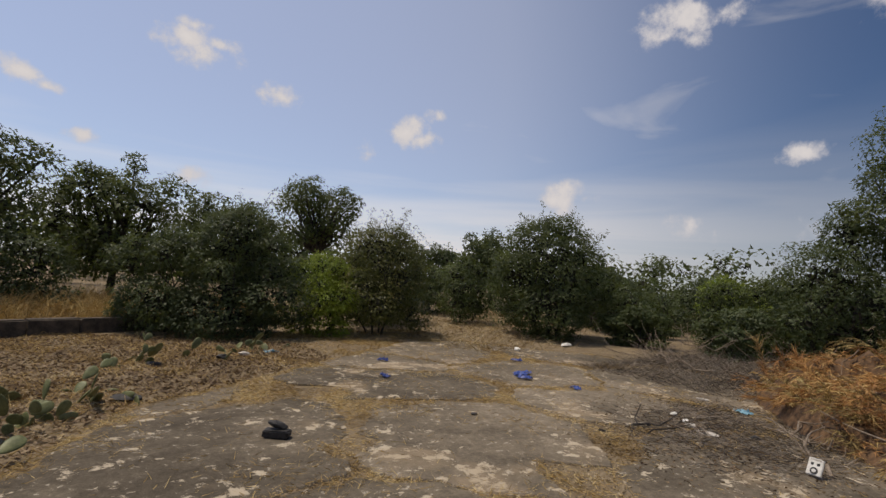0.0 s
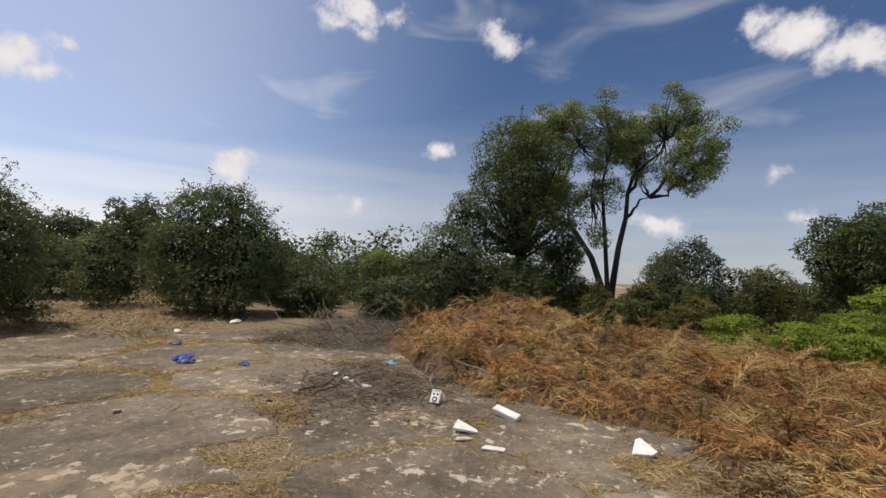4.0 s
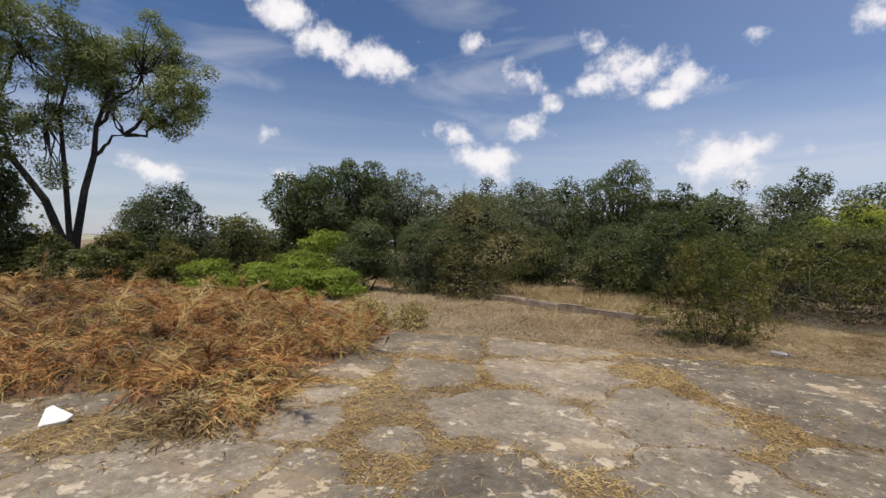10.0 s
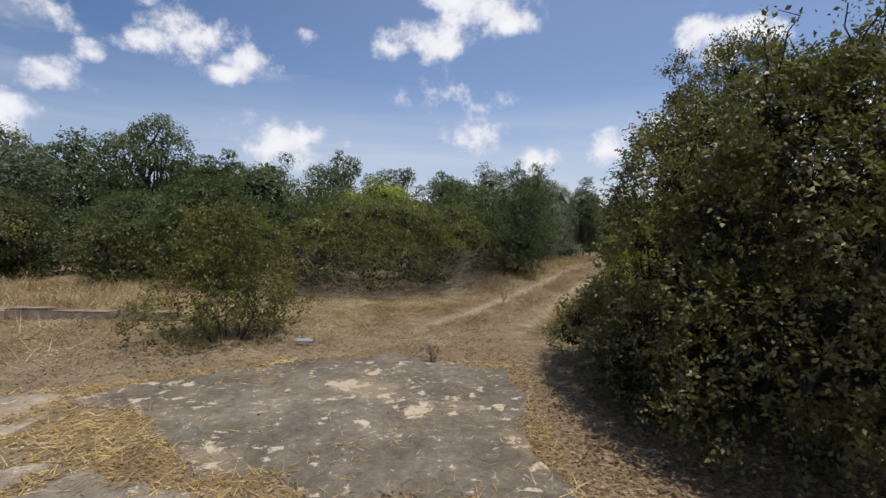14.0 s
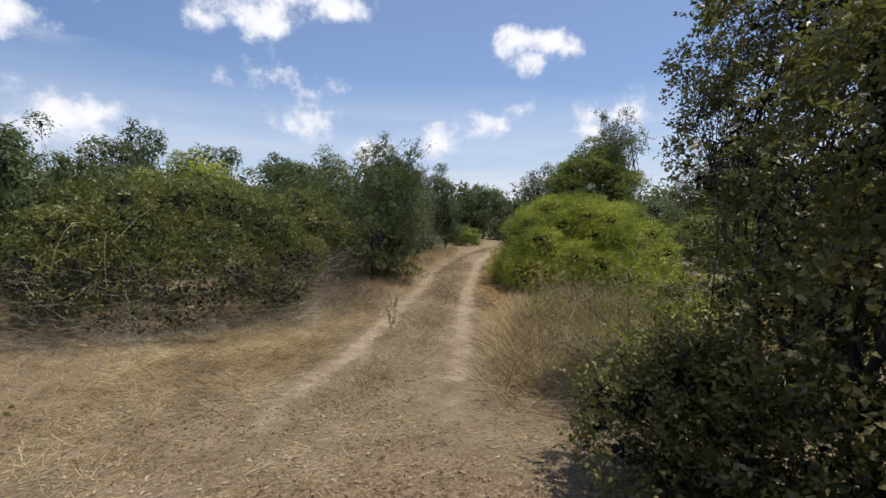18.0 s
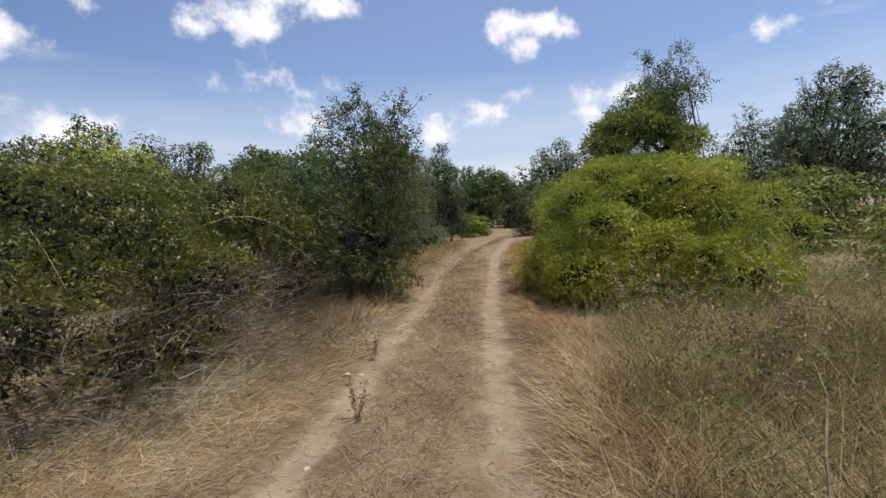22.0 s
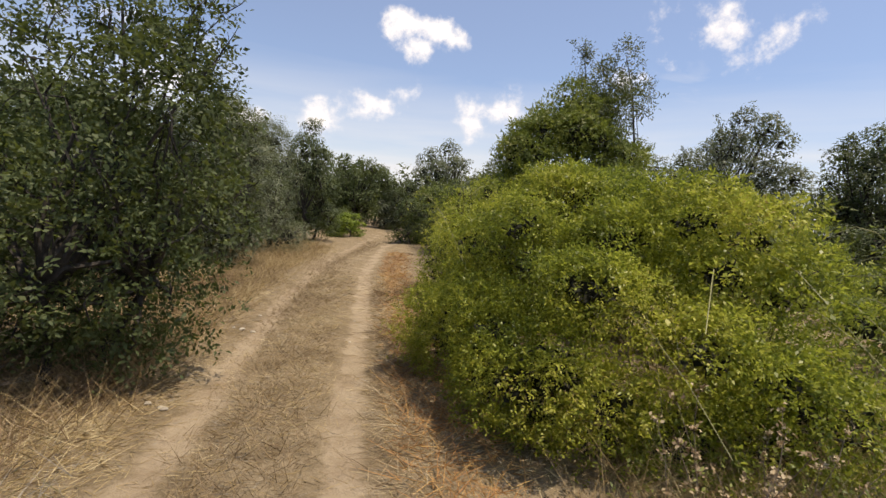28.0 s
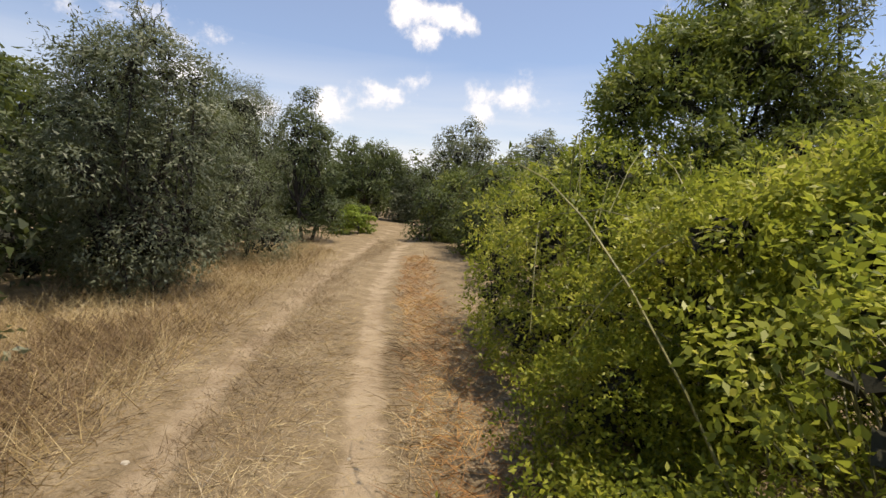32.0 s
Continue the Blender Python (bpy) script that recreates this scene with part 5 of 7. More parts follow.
undergrowth([(15.6, 12.0), (17.6, 17.0), (18.2, 23.0), (18.6, 28.5)], 1.7, 2.0, 3.2, (OLIVE, DARKGREEN), 37)

# big oak with a forked trunk and an open crown
def forked_oak(x, y):
    r = np.random.default_rng(200)
    root = thing("oak_tree", x, y, gz(x, y), "tall oak with a forked dark trunk and an open spreading crown", TREE)
    across = lambda u, z, x=0.0: (0.33 * u + x, 0.95 * u, z)
    limbs = [([across(0, -0.2), across(-0.05, 1.2), across(-0.55, 2.6), across(-1.4, 3.9), across(-2.2, 4.3), across(-3.2, 4.55)], 0.17),
             ([across(0.1, -0.2, 0.1), across(0.1, 1.4, 0.1), across(0.0, 3.0), across(-0.1, 4.3), across(-0.2, 5.6), across(0.0, 6.6)], 0.12),
             ([across(0.2, -0.2), across(0.3, 1.4), across(0.5, 3.0), across(0.75, 4.2), across(0.8, 5.2), across(1.2, 6.6)], 0.16)]
    for i, (pts, rad) in enumerate(limbs):
        v, f = [], []
        tube_into(v, f, pts, [rad * 0.78 * (1.2 - 0.75 * k / (len(pts) - 1)) for k in range(len(pts))], 9)
        place("trunk", mesh_from("trunk", v, f, M_BARK, True), root)
    boughs = [(across(*p), across(*q)) for p, q in [((-1.4, 3.9), (-1.95, 5.6)), ((-1.95, 5.6), (-2.0, 8.0)), ((-2.2, 4.3), (-2.5, 5.8)), ((-3.2, 4.55), (-3.9, 6.2)), ((-1.95, 5.6), (-1.2, 7.4)),
              ((0.75, 4.2), (1.6, 5.0)), ((1.6, 5.0), (2.6, 5.6)), ((0.8, 5.2), (2.1, 7.2)), ((1.2, 6.6), (1.0, 7.6)), ((2.6, 5.6), (3.2, 5.9)), ((1.6, 5.0), (2.8, 6.8)), ((-0.2, 5.6), (-0.6, 5.2)), ((-1.4, 3.9), (-2.9, 4.9)),
              ((-1.9, 5.2), (-3.3, 7.0)), ((0.0, 6.6), (0.1, 7.8))]]
    for a, b in boughs:
        v, f = [], []
        tube_into(v, f, wander(a, b, 5, 0.09, r), [0.075, 0.066, 0.057, 0.05, 0.042, 0.034], 6)
        place("limb", mesh_from("limb", v, f, M_BARK, True), root)
    cl = []
    for u, z, g, m in [(-1.9, 8.5, 0.75, 11), (-2.7, 7.6, 0.75, 11), (-3.6, 7.6, 0.7, 10), (-1.1, 7.7, 0.45, 6), (0.1, 7.8, 0.65, 10), (0.95, 7.4, 0.75, 12), (2.2, 7.9, 0.75, 12), (2.9, 7.0, 0.65, 10), (3.3, 5.9, 0.35, 4),
                       (1.7, 6.3, 0.55, 7), (-0.1, 6.4, 0.5, 6), (-0.5, 5.5, 0.4, 5), (-1.95, 5.2, 0.6, 8), (-3.0, 5.0, 0.6, 8), (-2.6, 5.9, 0.55, 7), (-3.6, 6.7, 0.65, 8), (-4.0, 5.8, 0.55, 7), (-0.2, 3.5, 0.2, 2), (2.4, 5.6, 0.35, 4)]:
        lumps = [across(u + r.normal() * g * 0.8, z + r.normal() * g * 0.62, r.normal() * 0.9) for _ in range(m)]
        for i in range(int(m * 3.4)):
            k = r.uniform(0.2, 0.42)
            c = lumps[i % len(lumps)]
            cl.append((c[0] + r.normal() * 0.3, c[1] + r.normal() * 0.3, c[2] + r.normal() * 0.22, k * 1.15, k * 1.15, k * 0.8))
    v, f = [], []
    for c in cl:
        j = min(boughs, key=lambda e: (Vector(e[1]) - Vector(c[:3])).length)
        tube_into(v, f, wander(j[1], c[:3], 4, 0.07, r), [0.03, 0.025, 0.02, 0.014, 0.008], 4)
        for _ in range(2):
            e = np.array(c[:3]) + unit(r.normal(size=3)) * np.array(c[3:6])
            tube_into(v, f, [c[:3], e], [0.009, 0.004], 3)
    place("twig_work", mesh_from("twig_work", v, f, M_BARK), root)
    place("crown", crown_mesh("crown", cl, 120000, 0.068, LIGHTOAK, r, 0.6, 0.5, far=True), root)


forked_oak(-20.2, 2.5)


# ---- concrete floor, broken into plates with straw in the joints ----
def plate_seeds():
    """Middle and reach of each plate: north part, then the older south part."""
    north_part = [(-5.0, 5.5, 0.5), (-4.15, 4.4, 0.5), (-4.75, 3.9, 0.35), (-3.9, 6.4, 0.5), (-3.05, 5.6, 0.8), (-2.35, 4.05, 0.95), (-1.55, 5.3, 0.85), (-0.65, 7.2, 1.55), (-4.4, 3.05, 0.4),
                  (-3.55, 2.6, 0.45), (-2.95, 3.0, 0.4), (-1.85, 3.0, 0.7), (-0.85, 4.0, 0.75), (-0.25, 5.0, 0.65), (-5.4, 2.9, 0.4)]
    south_part = [(-3.6, 1.5, 0.8), (-2.7, 2.05, 0.5), (-3.7, -3.7, 1.5), (-6.5, -3.8, 1.1), (-5.1, -1.7, 1.1), (-3.6, -0.7, 1.0), (-5.0, 0.3, 0.8), (-5.5, 1.6, 0.6), (-1.6, -4.7, 1.3), (-4.6, -6.0, 1.1), (-7.4, -6.0, 1.3),
                  (-7.1, -8.2, 1.2), (-2.0, -2.4, 1.0), (-8.9, -4.4, 1.0), (-1.3, -6.3, 0.6), (-1.6, 0.5, 1.2), (0.4, -1.4, 1.2), (-0.5, 2.2, 0.8), (1.1, 0.9, 0.9), (-1.6, 1.9, 0.5), (1.6, -2.2, 0.8), (-5.6, -7.7, 0.9), (-9.7, -7.2, 1.0),
                  (0.2, 3.4, 0.5)]
    return north_part + south_part


PLATE_SEEDS = np.array(plate_seeds())
# places where leaves and straw have filled a broad hollow
HOLLOWS = [(-3.4, 3.4, 0.36), (-1.45, 3.5, 0.26), (-2.65, 2.55, 0.2), (-0.95, 5.75, 0.28), (-2.4, 3.35, 0.14), (-2.35, 5.0, 0.2), (-4.5, 1.1, 0.4), (-2.45, 6.5, 0.4), (-0.1, 8.55, 0.2), (-2.5, -4.1, 0.26), (-3.9, -2.45, 0.36), (-3.1, -6.0, 0.4), (0.3, 5.5, 0.2)]


def joint(x, y):
    """How far a point lies inside its plate (above 0) or in a joint (below 0)."""
    x, y = np.asarray(x, float), np.asarray(y, float)
    wx, wy = x + 0.16 * wave(x, y, 1.6, 5) + 0.10 * wave(x, y, 4.3, 9) + 0.04 * wave(x, y, 11.3, 19), y + 0.16 * wave(x, y, 1.5, 11) + 0.10 * wave(x, y, 4.9, 13) + 0.04 * wave(x, y, 12.1, 23)
    d = np.sqrt((wx[..., None] - PLATE_SEEDS[:, 0]) ** 2 + (wy[..., None] - PLATE_SEEDS[:, 1]) ** 2) - PLATE_SEEDS[:, 2]
    d.sort(axis=-1)
    gap = 0.025 + 0.22 * np.clip(wave(x, y, 0.8, 21) + np.where(y < 0.5, 0.25, -0.05), 0, 1)
    edge = line_dist(x, y, SLAB + SLAB[:1]) + 0.12 * wave(x, y, 2.7, 31)
    edge = np.where(inside_poly(x, y, SLAB), edge, -1)
    inner = np.minimum((d[..., 1] - d[..., 0]) / 2 - gap, edge - 0.1)
    for hx, hy, hr in HOLLOWS:
        inner = np.minimum(inner, np.hypot(wx - hx, wy - hy) - hr)
    return inner


def build_plates():
    root = thing("pavement", 0, 0, 0, "cracked weathered concrete floor with straw in the joints", "pavement", kind="structure")
    steps = np.arange(0.05, 3.6, 0.02)
    for i, (sx, sy, reach) in enumerate(PLATE_SEEDS):
        if not inside_poly(np.array([sx]), np.array([sy]), SLAB)[0] or joint(np.array([sx]), np.array([sy]))[0] < 0.05:
            continue
        m = 120
        rim = []
        for k in range(m):
            a = 2 * math.pi * k / m
            g = joint(sx + math.cos(a) * steps, sy + math.sin(a) * steps)
            bad = np.nonzero(g < 0)[0]
            rim.append(steps[bad[0]] if len(bad) else 3.5)
        rim = np.array(rim)
        rim = np.minimum(rim, 0.5 * (np.roll(rim, 1) + np.roll(rim, -1)) + 0.10)
        r = np.random.default_rng(300 + i)
        lift, tx, ty = r.uniform(0.002, 0.010), r.normal() * 0.002, r.normal() * 0.002
        v, f = [(0, 0, lift)], []
        for s, z in ((0.5, 0), (1.0, 0)):
            for k in range(m):
                a = 2 * math.pi * k / m
                q = rim[k] * s if s < 1 else max(rim[k] - 0.02, 0.03)
                x, y = math.cos(a) * q, math.sin(a) * q
                v.append((x, y, lift + x * tx + y * ty))
        for z, out in ((-0.015, 0.0), (-0.08, 0.012)):
            for k in range(m):
                a = 2 * math.pi * k / m
                q = rim[k] + out
                x, y = math.cos(a) * q, math.sin(a) * q
                v.append((x, y, z + lift + x * tx + y * ty))
        for k in range(m):
            n = (k + 1) % m
            f.append((0, 1 + k, 1 + n))
            for ring in range(3):
                a0 = 1 + ring * m
                f.append((a0 + k, a0 + m + k, a0 + m + n, a0 + n))
        place("concrete_plate", mesh_from("concrete_plate", v, f, M_CONC_PALE if sx < -2.9 and sy > 4 else M_CONC_GREY if sy > 1.2 else M_CONC), root, loc=(sx, sy, 0))


build_plates()


def scatter(n, box, keep, seed):
    """Up to n places in the box for which keep(x, y) gives a chance."""
    r = np.random.default_rng(seed)
    x, y = r.uniform(box[0], box[1], n), r.uniform(box[2], box[3], n)
    k = r.random(n) < keep(x, y)
    return x[k], y[k], r


def strew(name, label, category, x, y, r, lift, length, width, mat, flat=0.25, bow=0.3):
    """Loose blades or flakes lying or standing on the ground, as one object."""
    n = len(x)
    z = ground_z(x, y) + lift
    a = r.uniform(0, 2 * math.pi, n)
    d = unit(np.stack([np.cos(a), np.sin(a), np.abs(r.normal(size=n)) * flat], 1))
    q = blade_quads(np.stack([x, y, z], 1), d, r.uniform(length[0], length[1], n), width, r, bow)
    if width < 0.0065:
        q = slim(q)
    ob = new(name, mesh_poly(name, q, q.shape[1], mat))
    return tagged(ob, label, category, kind="stuff")


PILE = [(-11.6, -3.0), (-9.3, -2.7), (-7.5, -1.6), (-6.6, -0.6), (-5.9, 0.5), (-5.6, 1.7), (-4.3, 1.5), (-3.9, 2.1), (-4.3, 2.8), (-5.0, 3.4), (-5.3, 4.3), (-6.8, 5.7), (-9.0, 5.6), (-11.2, 4.6), (-13.0, 3.0), (-13.6, 0.0)]


def heap_z(x, y):
    """Height of the heap of cut branches over the ground."""
    x, y = np.asarray(x, float), np.asarray(y, float)
    e = np.where(inside_poly(x, y, PILE), line_dist(x, y, PILE + PILE[:1]), 0)
    h = 0.22 * np.clip(e / 0.9, 0, 1) + 0.10 * np.clip(e / 0.15, 0, 1)
    h = h * np.clip(0.5 - (x + 5.5) / 6, 0.5, 1) + 0.14 * np.exp(-(((x + 4.7) / 0.8) ** 2 + ((y - 2.3) / 0.7) ** 2))
    h = h + 0.5 * np.exp(-(((x + 10.9) / 2.0) ** 2 + ((y + 0.35) / 1.5) ** 2)) + 0.28 * np.exp(-(((x + 9.2) / 1.4) ** 2 + ((y + 1.6) / 1.0) ** 2))
    h = h * (1 + 0.55 * wave(x, y, 1.5, 41) + 0.42 * wave(x, y, 3.4, 42)) + 0.08 * wave(x, y, 5.6, 43)
    return np.where(e > 0, np.maximum(h, 0.02), 0)


PALELEAF = strand_mat("pale_dead_leaves", [(0.15, (0.13, 0.085, 0.045)), (0.45, (0.26, 0.18, 0.10)), (0.7, (0.38, 0.29, 0.17)), (0.95, (0.54, 0.45, 0.30))])
GOLD = strand_mat("golden_straw", [(0.15, (0.18, 0.11, 0.038)), (0.45, (0.385, 0.25, 0.085)), (0.7, (0.55, 0.39, 0.15)), (0.95, (0.68, 0.53, 0.26))])
in_seam = lambda x, y: np.where(inside_poly(x, y, SLAB), np.where(joint(x, y) < 0.0, 1.0, np.exp(-np.maximum(joint(x, y), 0) / 0.08) * 0.5 + 0.03 + 0.16 * (wave(x, y, 1.9, 77) > 0.35)), 0.0)
x, y, r = scatter(520000, (-12, 2.8, -10.5, 9.5), lambda x, y: in_seam(x, y) * (0.35 + 0.65 * (wave(x, y, 1.1, 51) > -0.2)), 400)
strew("straw_litter", "golden straw lying in the joints of the concrete", "straw", x, y, r, 0.014, (0.04, 0.13), 0.0036, GOLD, 0.45)
x, y, r = scatter(120000, (-9.0, 2.6, -4.0, 10.8), lambda x, y: np.where(inside_poly(x, y, SLAB), np.where(joint(x, y) < 0.03, 0.75, 0.02), np.where(y > 8.4, 0.1, 0.26)) * (1 - inside_poly(x, y, PILE)), 408)
strew("fallen_leaf_layer", "small brown leaf litter in and round the concrete joints", "leaves", x, y, r, 0.012, (0.015, 0.04), 0.008, PALELEAF, 0.3)
edge_zone = lambda x, y: np.where(inside_poly(x, y, SLAB), 0.0, np.exp(-line_dist(x, y, SLAB + SLAB[:1]) / 1.6))
x, y, r = scatter(120000, (-13, 5, -13, 12), lambda x, y: edge_zone(x, y) * (1 - inside_poly(x, y, PILE)) * 0.75, 401)
strew("straw_litter", "dry straw and leaf litter round the concrete", "straw", x, y, r, 0.005, (0.03, 0.10), 0.004, PALELEAF, 0.3)
x, y, r = scatter(50000, (0.4, 5.5, 1.5, 10.0), lambda x, y: np.clip(1.5 - np.hypot((x - 2.9) / 2.0, (y - 5.3) / 2.4), 0, 1) * 0.8 * (1 - 0.9 * inside_poly(x, y, SLAB)), 402)
strew("fallen_leaf_layer", "fallen brown leaves under the browning shrubs", "leaves", x, y, r, 0.012, (0.025, 0.05), 0.008, DEADLEAF, 0.35)
x, y, r = scatter(13000, (-9.0, 1.0, 7.2, 10.8), lambda x, y: (1 - inside_poly(x, y, SLAB)) * 0.7, 406)
strew("fallen_leaf_layer", "brown leaf litter between the concrete and the kerb", "leaves", x, y, r, 0.008, (0.02, 0.05), 0.007, PALELEAF, 0.35)
x, y, r = scatter(60000, (-4.5, 4.5, -12.3, -3.0), lambda x, y: (1 - inside_poly(x, y, SLAB)) * 0.6, 403)
x2, y2, r2 = scatter(110000, (-9.5, 4.5, -12.5, -3.0), lambda x, y: (1 - inside_poly(x, y, SLAB)) * (0.25 + 0.75 * (wave(x, y, 1.3, 83) > 0)), 407)
strew("straw_litter", "golden dry grass along the south edge of the concrete", "straw", x2, y2, r2, 0.0, (0.05, 0.2), 0.005, GOLD, 0.7)
strew("fallen_leaf_layer", "fallen leaves and rubble on the bare ground", "leaves", x, y, r, 0.01, (0.04, 0.09), 0.013, DEADLEAF, 0.4)


# ---- heap of cut branches ----
def branch_heap():
    root = thing("branch_heap", -9, 1, 0, "heap of cut branches with reddish dry needles on the concrete", "branch pile")
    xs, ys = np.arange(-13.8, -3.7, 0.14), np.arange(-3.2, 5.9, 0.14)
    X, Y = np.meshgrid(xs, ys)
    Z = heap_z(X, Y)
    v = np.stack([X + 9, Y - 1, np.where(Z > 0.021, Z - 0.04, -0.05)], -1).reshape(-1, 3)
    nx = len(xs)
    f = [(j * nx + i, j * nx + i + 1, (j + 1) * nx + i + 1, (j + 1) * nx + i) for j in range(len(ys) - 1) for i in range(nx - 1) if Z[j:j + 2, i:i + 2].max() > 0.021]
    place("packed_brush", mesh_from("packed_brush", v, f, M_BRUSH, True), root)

    def spray(r, n, L):
        """One dried spray: a twig with drooping needles along it."""
        t = r.random(n)
        stem = np.stack([t * L, 0.1 * L * np.sin(t * 3), 0.16 * L * t * (1.3 - t)], 1)
        d = unit(np.stack([r.uniform(0.3, 1.2, n), r.normal(size=n) * 0.7, r.normal(size=n) * 0.35 - 0.05], 1))
        return slim(blade_quads(stem, d, r.uniform(0.07, 0.19, n) * L / 0.45, 0.0062, r, 0.25))

    meshes = []
    for i in range(8):
        r = np.random.default_rng(500 + i)
        meshes.append(mesh_poly("dry_spray", spray(r, 110, r.uniform(0.42, 0.8)), 3, (REDDISH, GOLD, REDDISH, OCHRE)[i % 4]))
    r = np.random.default_rng(520)
    k = 0
    while k < 290:
        x, y = r.uniform(-13, -3.9), r.uniform(-3, 5.6)
        if not inside_poly(np.array([x]), np.array([y]), PILE)[0] or (x < -8.5 and r.random() < 0.5):
            continue
        ob = new("dry_spray", meshes[k % 8])
        ob.parent = root
        ob.location = (x + 9, y - 1, float(heap_z(np.array([x]), np.array([y]))[0]) - 0.02)
        ob.rotation_euler = (r.normal() * 0.4, r.normal() * 0.35 - 0.3, r.uniform(0, 6.3))
        k += 1
    # the rest, too small to pick apart
    q = []
    x, y, r = scatter(1500, (-13.6, -3.9, -3, 5.7), lambda x, y: inside_poly(x, y, PILE) * 1.0, 530)
    z = heap_z(x, y)
    for i in range(len(x)):
        big = r.uniform(0.7, 1.35)
        turn0 = r.uniform(0, 6.3)
        for k in range(7):
            s = spray(r, 24, r.uniform(0.2, 0.42) * big)
            a = turn0 + r.normal() * 1.3
            lift = r.uniform(0.0, 0.55)
            c, w = math.cos(a), math.sin(a)
            sz = s[..., 2] + s[..., 0] * lift - 1.1 * s[..., 0] ** 2
            s = np.stack([s[..., 0] * c - s[..., 1] * w, s[..., 0] * w + s[..., 1] * c, sz], -1)
            q.append(s + np.array([x[i] + 9 + r.normal() * 0.06, y[i] - 1 + r.normal() * 0.06, z[i] + r.uniform(-0.02, 0.10) * big]))
    tufts = len(q)
    order = r.permutation(tufts // 7)
    q = np.concatenate([q[7 * i + k] for i in order for k in range(7)])
    cut, cut2 = int(len(q) * 0.6), int(len(q) * 0.84)
    tagged(place("loose_fronds", mesh_poly("loose_fronds", q[cut:cut2], 3, OCHRE), root), "ochre dry needles", kind="stuff")
    tagged(place("loose_needles", mesh_poly("loose_needles", q[:cut], 3, REDDISH), root), "reddish dry needles", kind="stuff")
    tagged(place("loose_straw", mesh_poly("loose_straw", q[cut2:], 3, GOLD), root), "straw-coloured dry needles", kind="stuff")
    for i in range(150):
        x, y = r.uniform(-13, -4), r.uniform(-3, 5.4)
        if not inside_poly(np.array([x]), np.array([y]), PILE)[0]:
            continue
        a, L = r.uniform(0, 6.3), r.uniform(0.35, 1.7)
        p0 = np.array([x, y, float(heap_z(np.array([x]), np.array([y]))[0]) + 0.05])
        x1, y1 = x + math.cos(a) * L, y + math.sin(a) * L
        if not inside_poly(np.array([x1]), np.array([y1]), PILE)[0]:
            continue
        p1 = np.array([x1, y1, float(heap_z(np.array([x1]), np.array([y1]))[0]) + 0.06 + abs(r.normal()) * 0.1])
        v, f = [], []
        tube_into(v, f, np.array(wander(p0, p1, 5, 0.03, r)) + [9, -1, 0], np.linspace(0.015, 0.006, 6) * r.uniform(0.5, 1.2), 5)
        place("cut_stick", mesh_from("cut_stick", v, f, (M_TWIG, M_PALE, M_STICK)[i % 3]), root)


OCHRE = strand_mat("ochre_dry_needles", [(0.15, (0.12, 0.08, 0.027)), (0.45, (0.29, 0.20, 0.066)), (0.7, (0.43, 0.32, 0.115)), (0.95, (0.55, 0.45, 0.20))])
M_PALE = plain_mat("peeled_stick", (0.26, 0.19, 0.12), (0.46, 0.36, 0.25), 14, 0.85, 0.4)
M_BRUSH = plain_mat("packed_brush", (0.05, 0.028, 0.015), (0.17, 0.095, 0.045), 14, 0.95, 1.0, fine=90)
branch_heap()


def dead_branch(x, y, turn, length, rad, label, seed, forks=3, mat=None, z=0.0, rise=0.12):
    r = np.random.default_rng(seed)
    root = thing("dead_branch", x, y, gz(x, y) + rad * 0.6 + z, label, "branch", turn=turn, group="dead branches")
    main = wander((0, 0, 0), (length, 0, rise * length * 0.3), 7, 0.05 * length, r)
    main[0] = np.array([0.0, 0, 0])
    v, f = [], []
    tube_into(v, f, main, np.linspace(rad, rad * 0.35, 8), 6)
    place("stem", mesh_from("stem", v, f, mat or M_TWIG), root)
    for i in range(forks):
        p = np.array(main[2 + i % 5])
        s = 1 if i % 2 else -1
        e = p + np.array([length * r.uniform(0.2, 0.45), s * length * r.uniform(0.12, 0.35), abs(r.normal()) * rise * length])
        v, f = [], []
        tube_into(v, f, wander(p, e, 4, 0.03, r), np.linspace(rad * 0.5, rad * 0.15, 5), 5)
        place("side_branch", mesh_from("side_branch", v, f, mat or M_TWIG), root)
    return root


dead_branch(-5.22, -3.12, 163, 1.35, 0.026, "dark dead branch lying on the concrete", 600, 4, M_BARK)
dead_branch(-6.0, -1.1, 200, 1.3, 0.024, "bare forked branch beside the white board", 601, 5)
dead_branch(-6.9, -2.0, 150, 1.2, 0.02, "bare dead branch at the foot of the heap", 602, 4)
for i, (x, y, t, L) in enumerate([(-7.2, -2.9, 100, 1.0), (-6.6, -2.5, 20, 0.9), (-7.6, -2.2, 60, 1.1), (-6.2, -1.7, 130, 0.9), (-7.0, -1.4, 170, 1.0), (-8.2, -3.1, 10, 1.2), (-6.4, -3.0, 75, 0.8), (-8.9, -3.4, 140, 1.4)]):
    dead_branch(x, y, t, L, 0.013, "thin dead branch on the littered concrete", 610 + i, 4)
for i in range(26):
    rr = np.random.default_rng(640 + i)
    dead_branch(rr.uniform(-16.0, -9.5), rr.uniform(-5.6, -3.0), rr.uniform(0, 360), rr.uniform(0.9, 2.2), 0.016, "grey cut branch in the tangle behind the concrete", 650 + i, 5, M_TWIG, rr.uniform(0, 0.25), 0.3)
dead_branch(-5.6, 4.9, 160, 2.0, 0.02, "long thin dead branch at the edge of the heap", 690, 2)
dead_branch(2.2, 10.75, -10, 0.95, 0.018, "forked grey dead branch in the tall grass", 691, 5, M_TWIG, 0.1, 0.22)
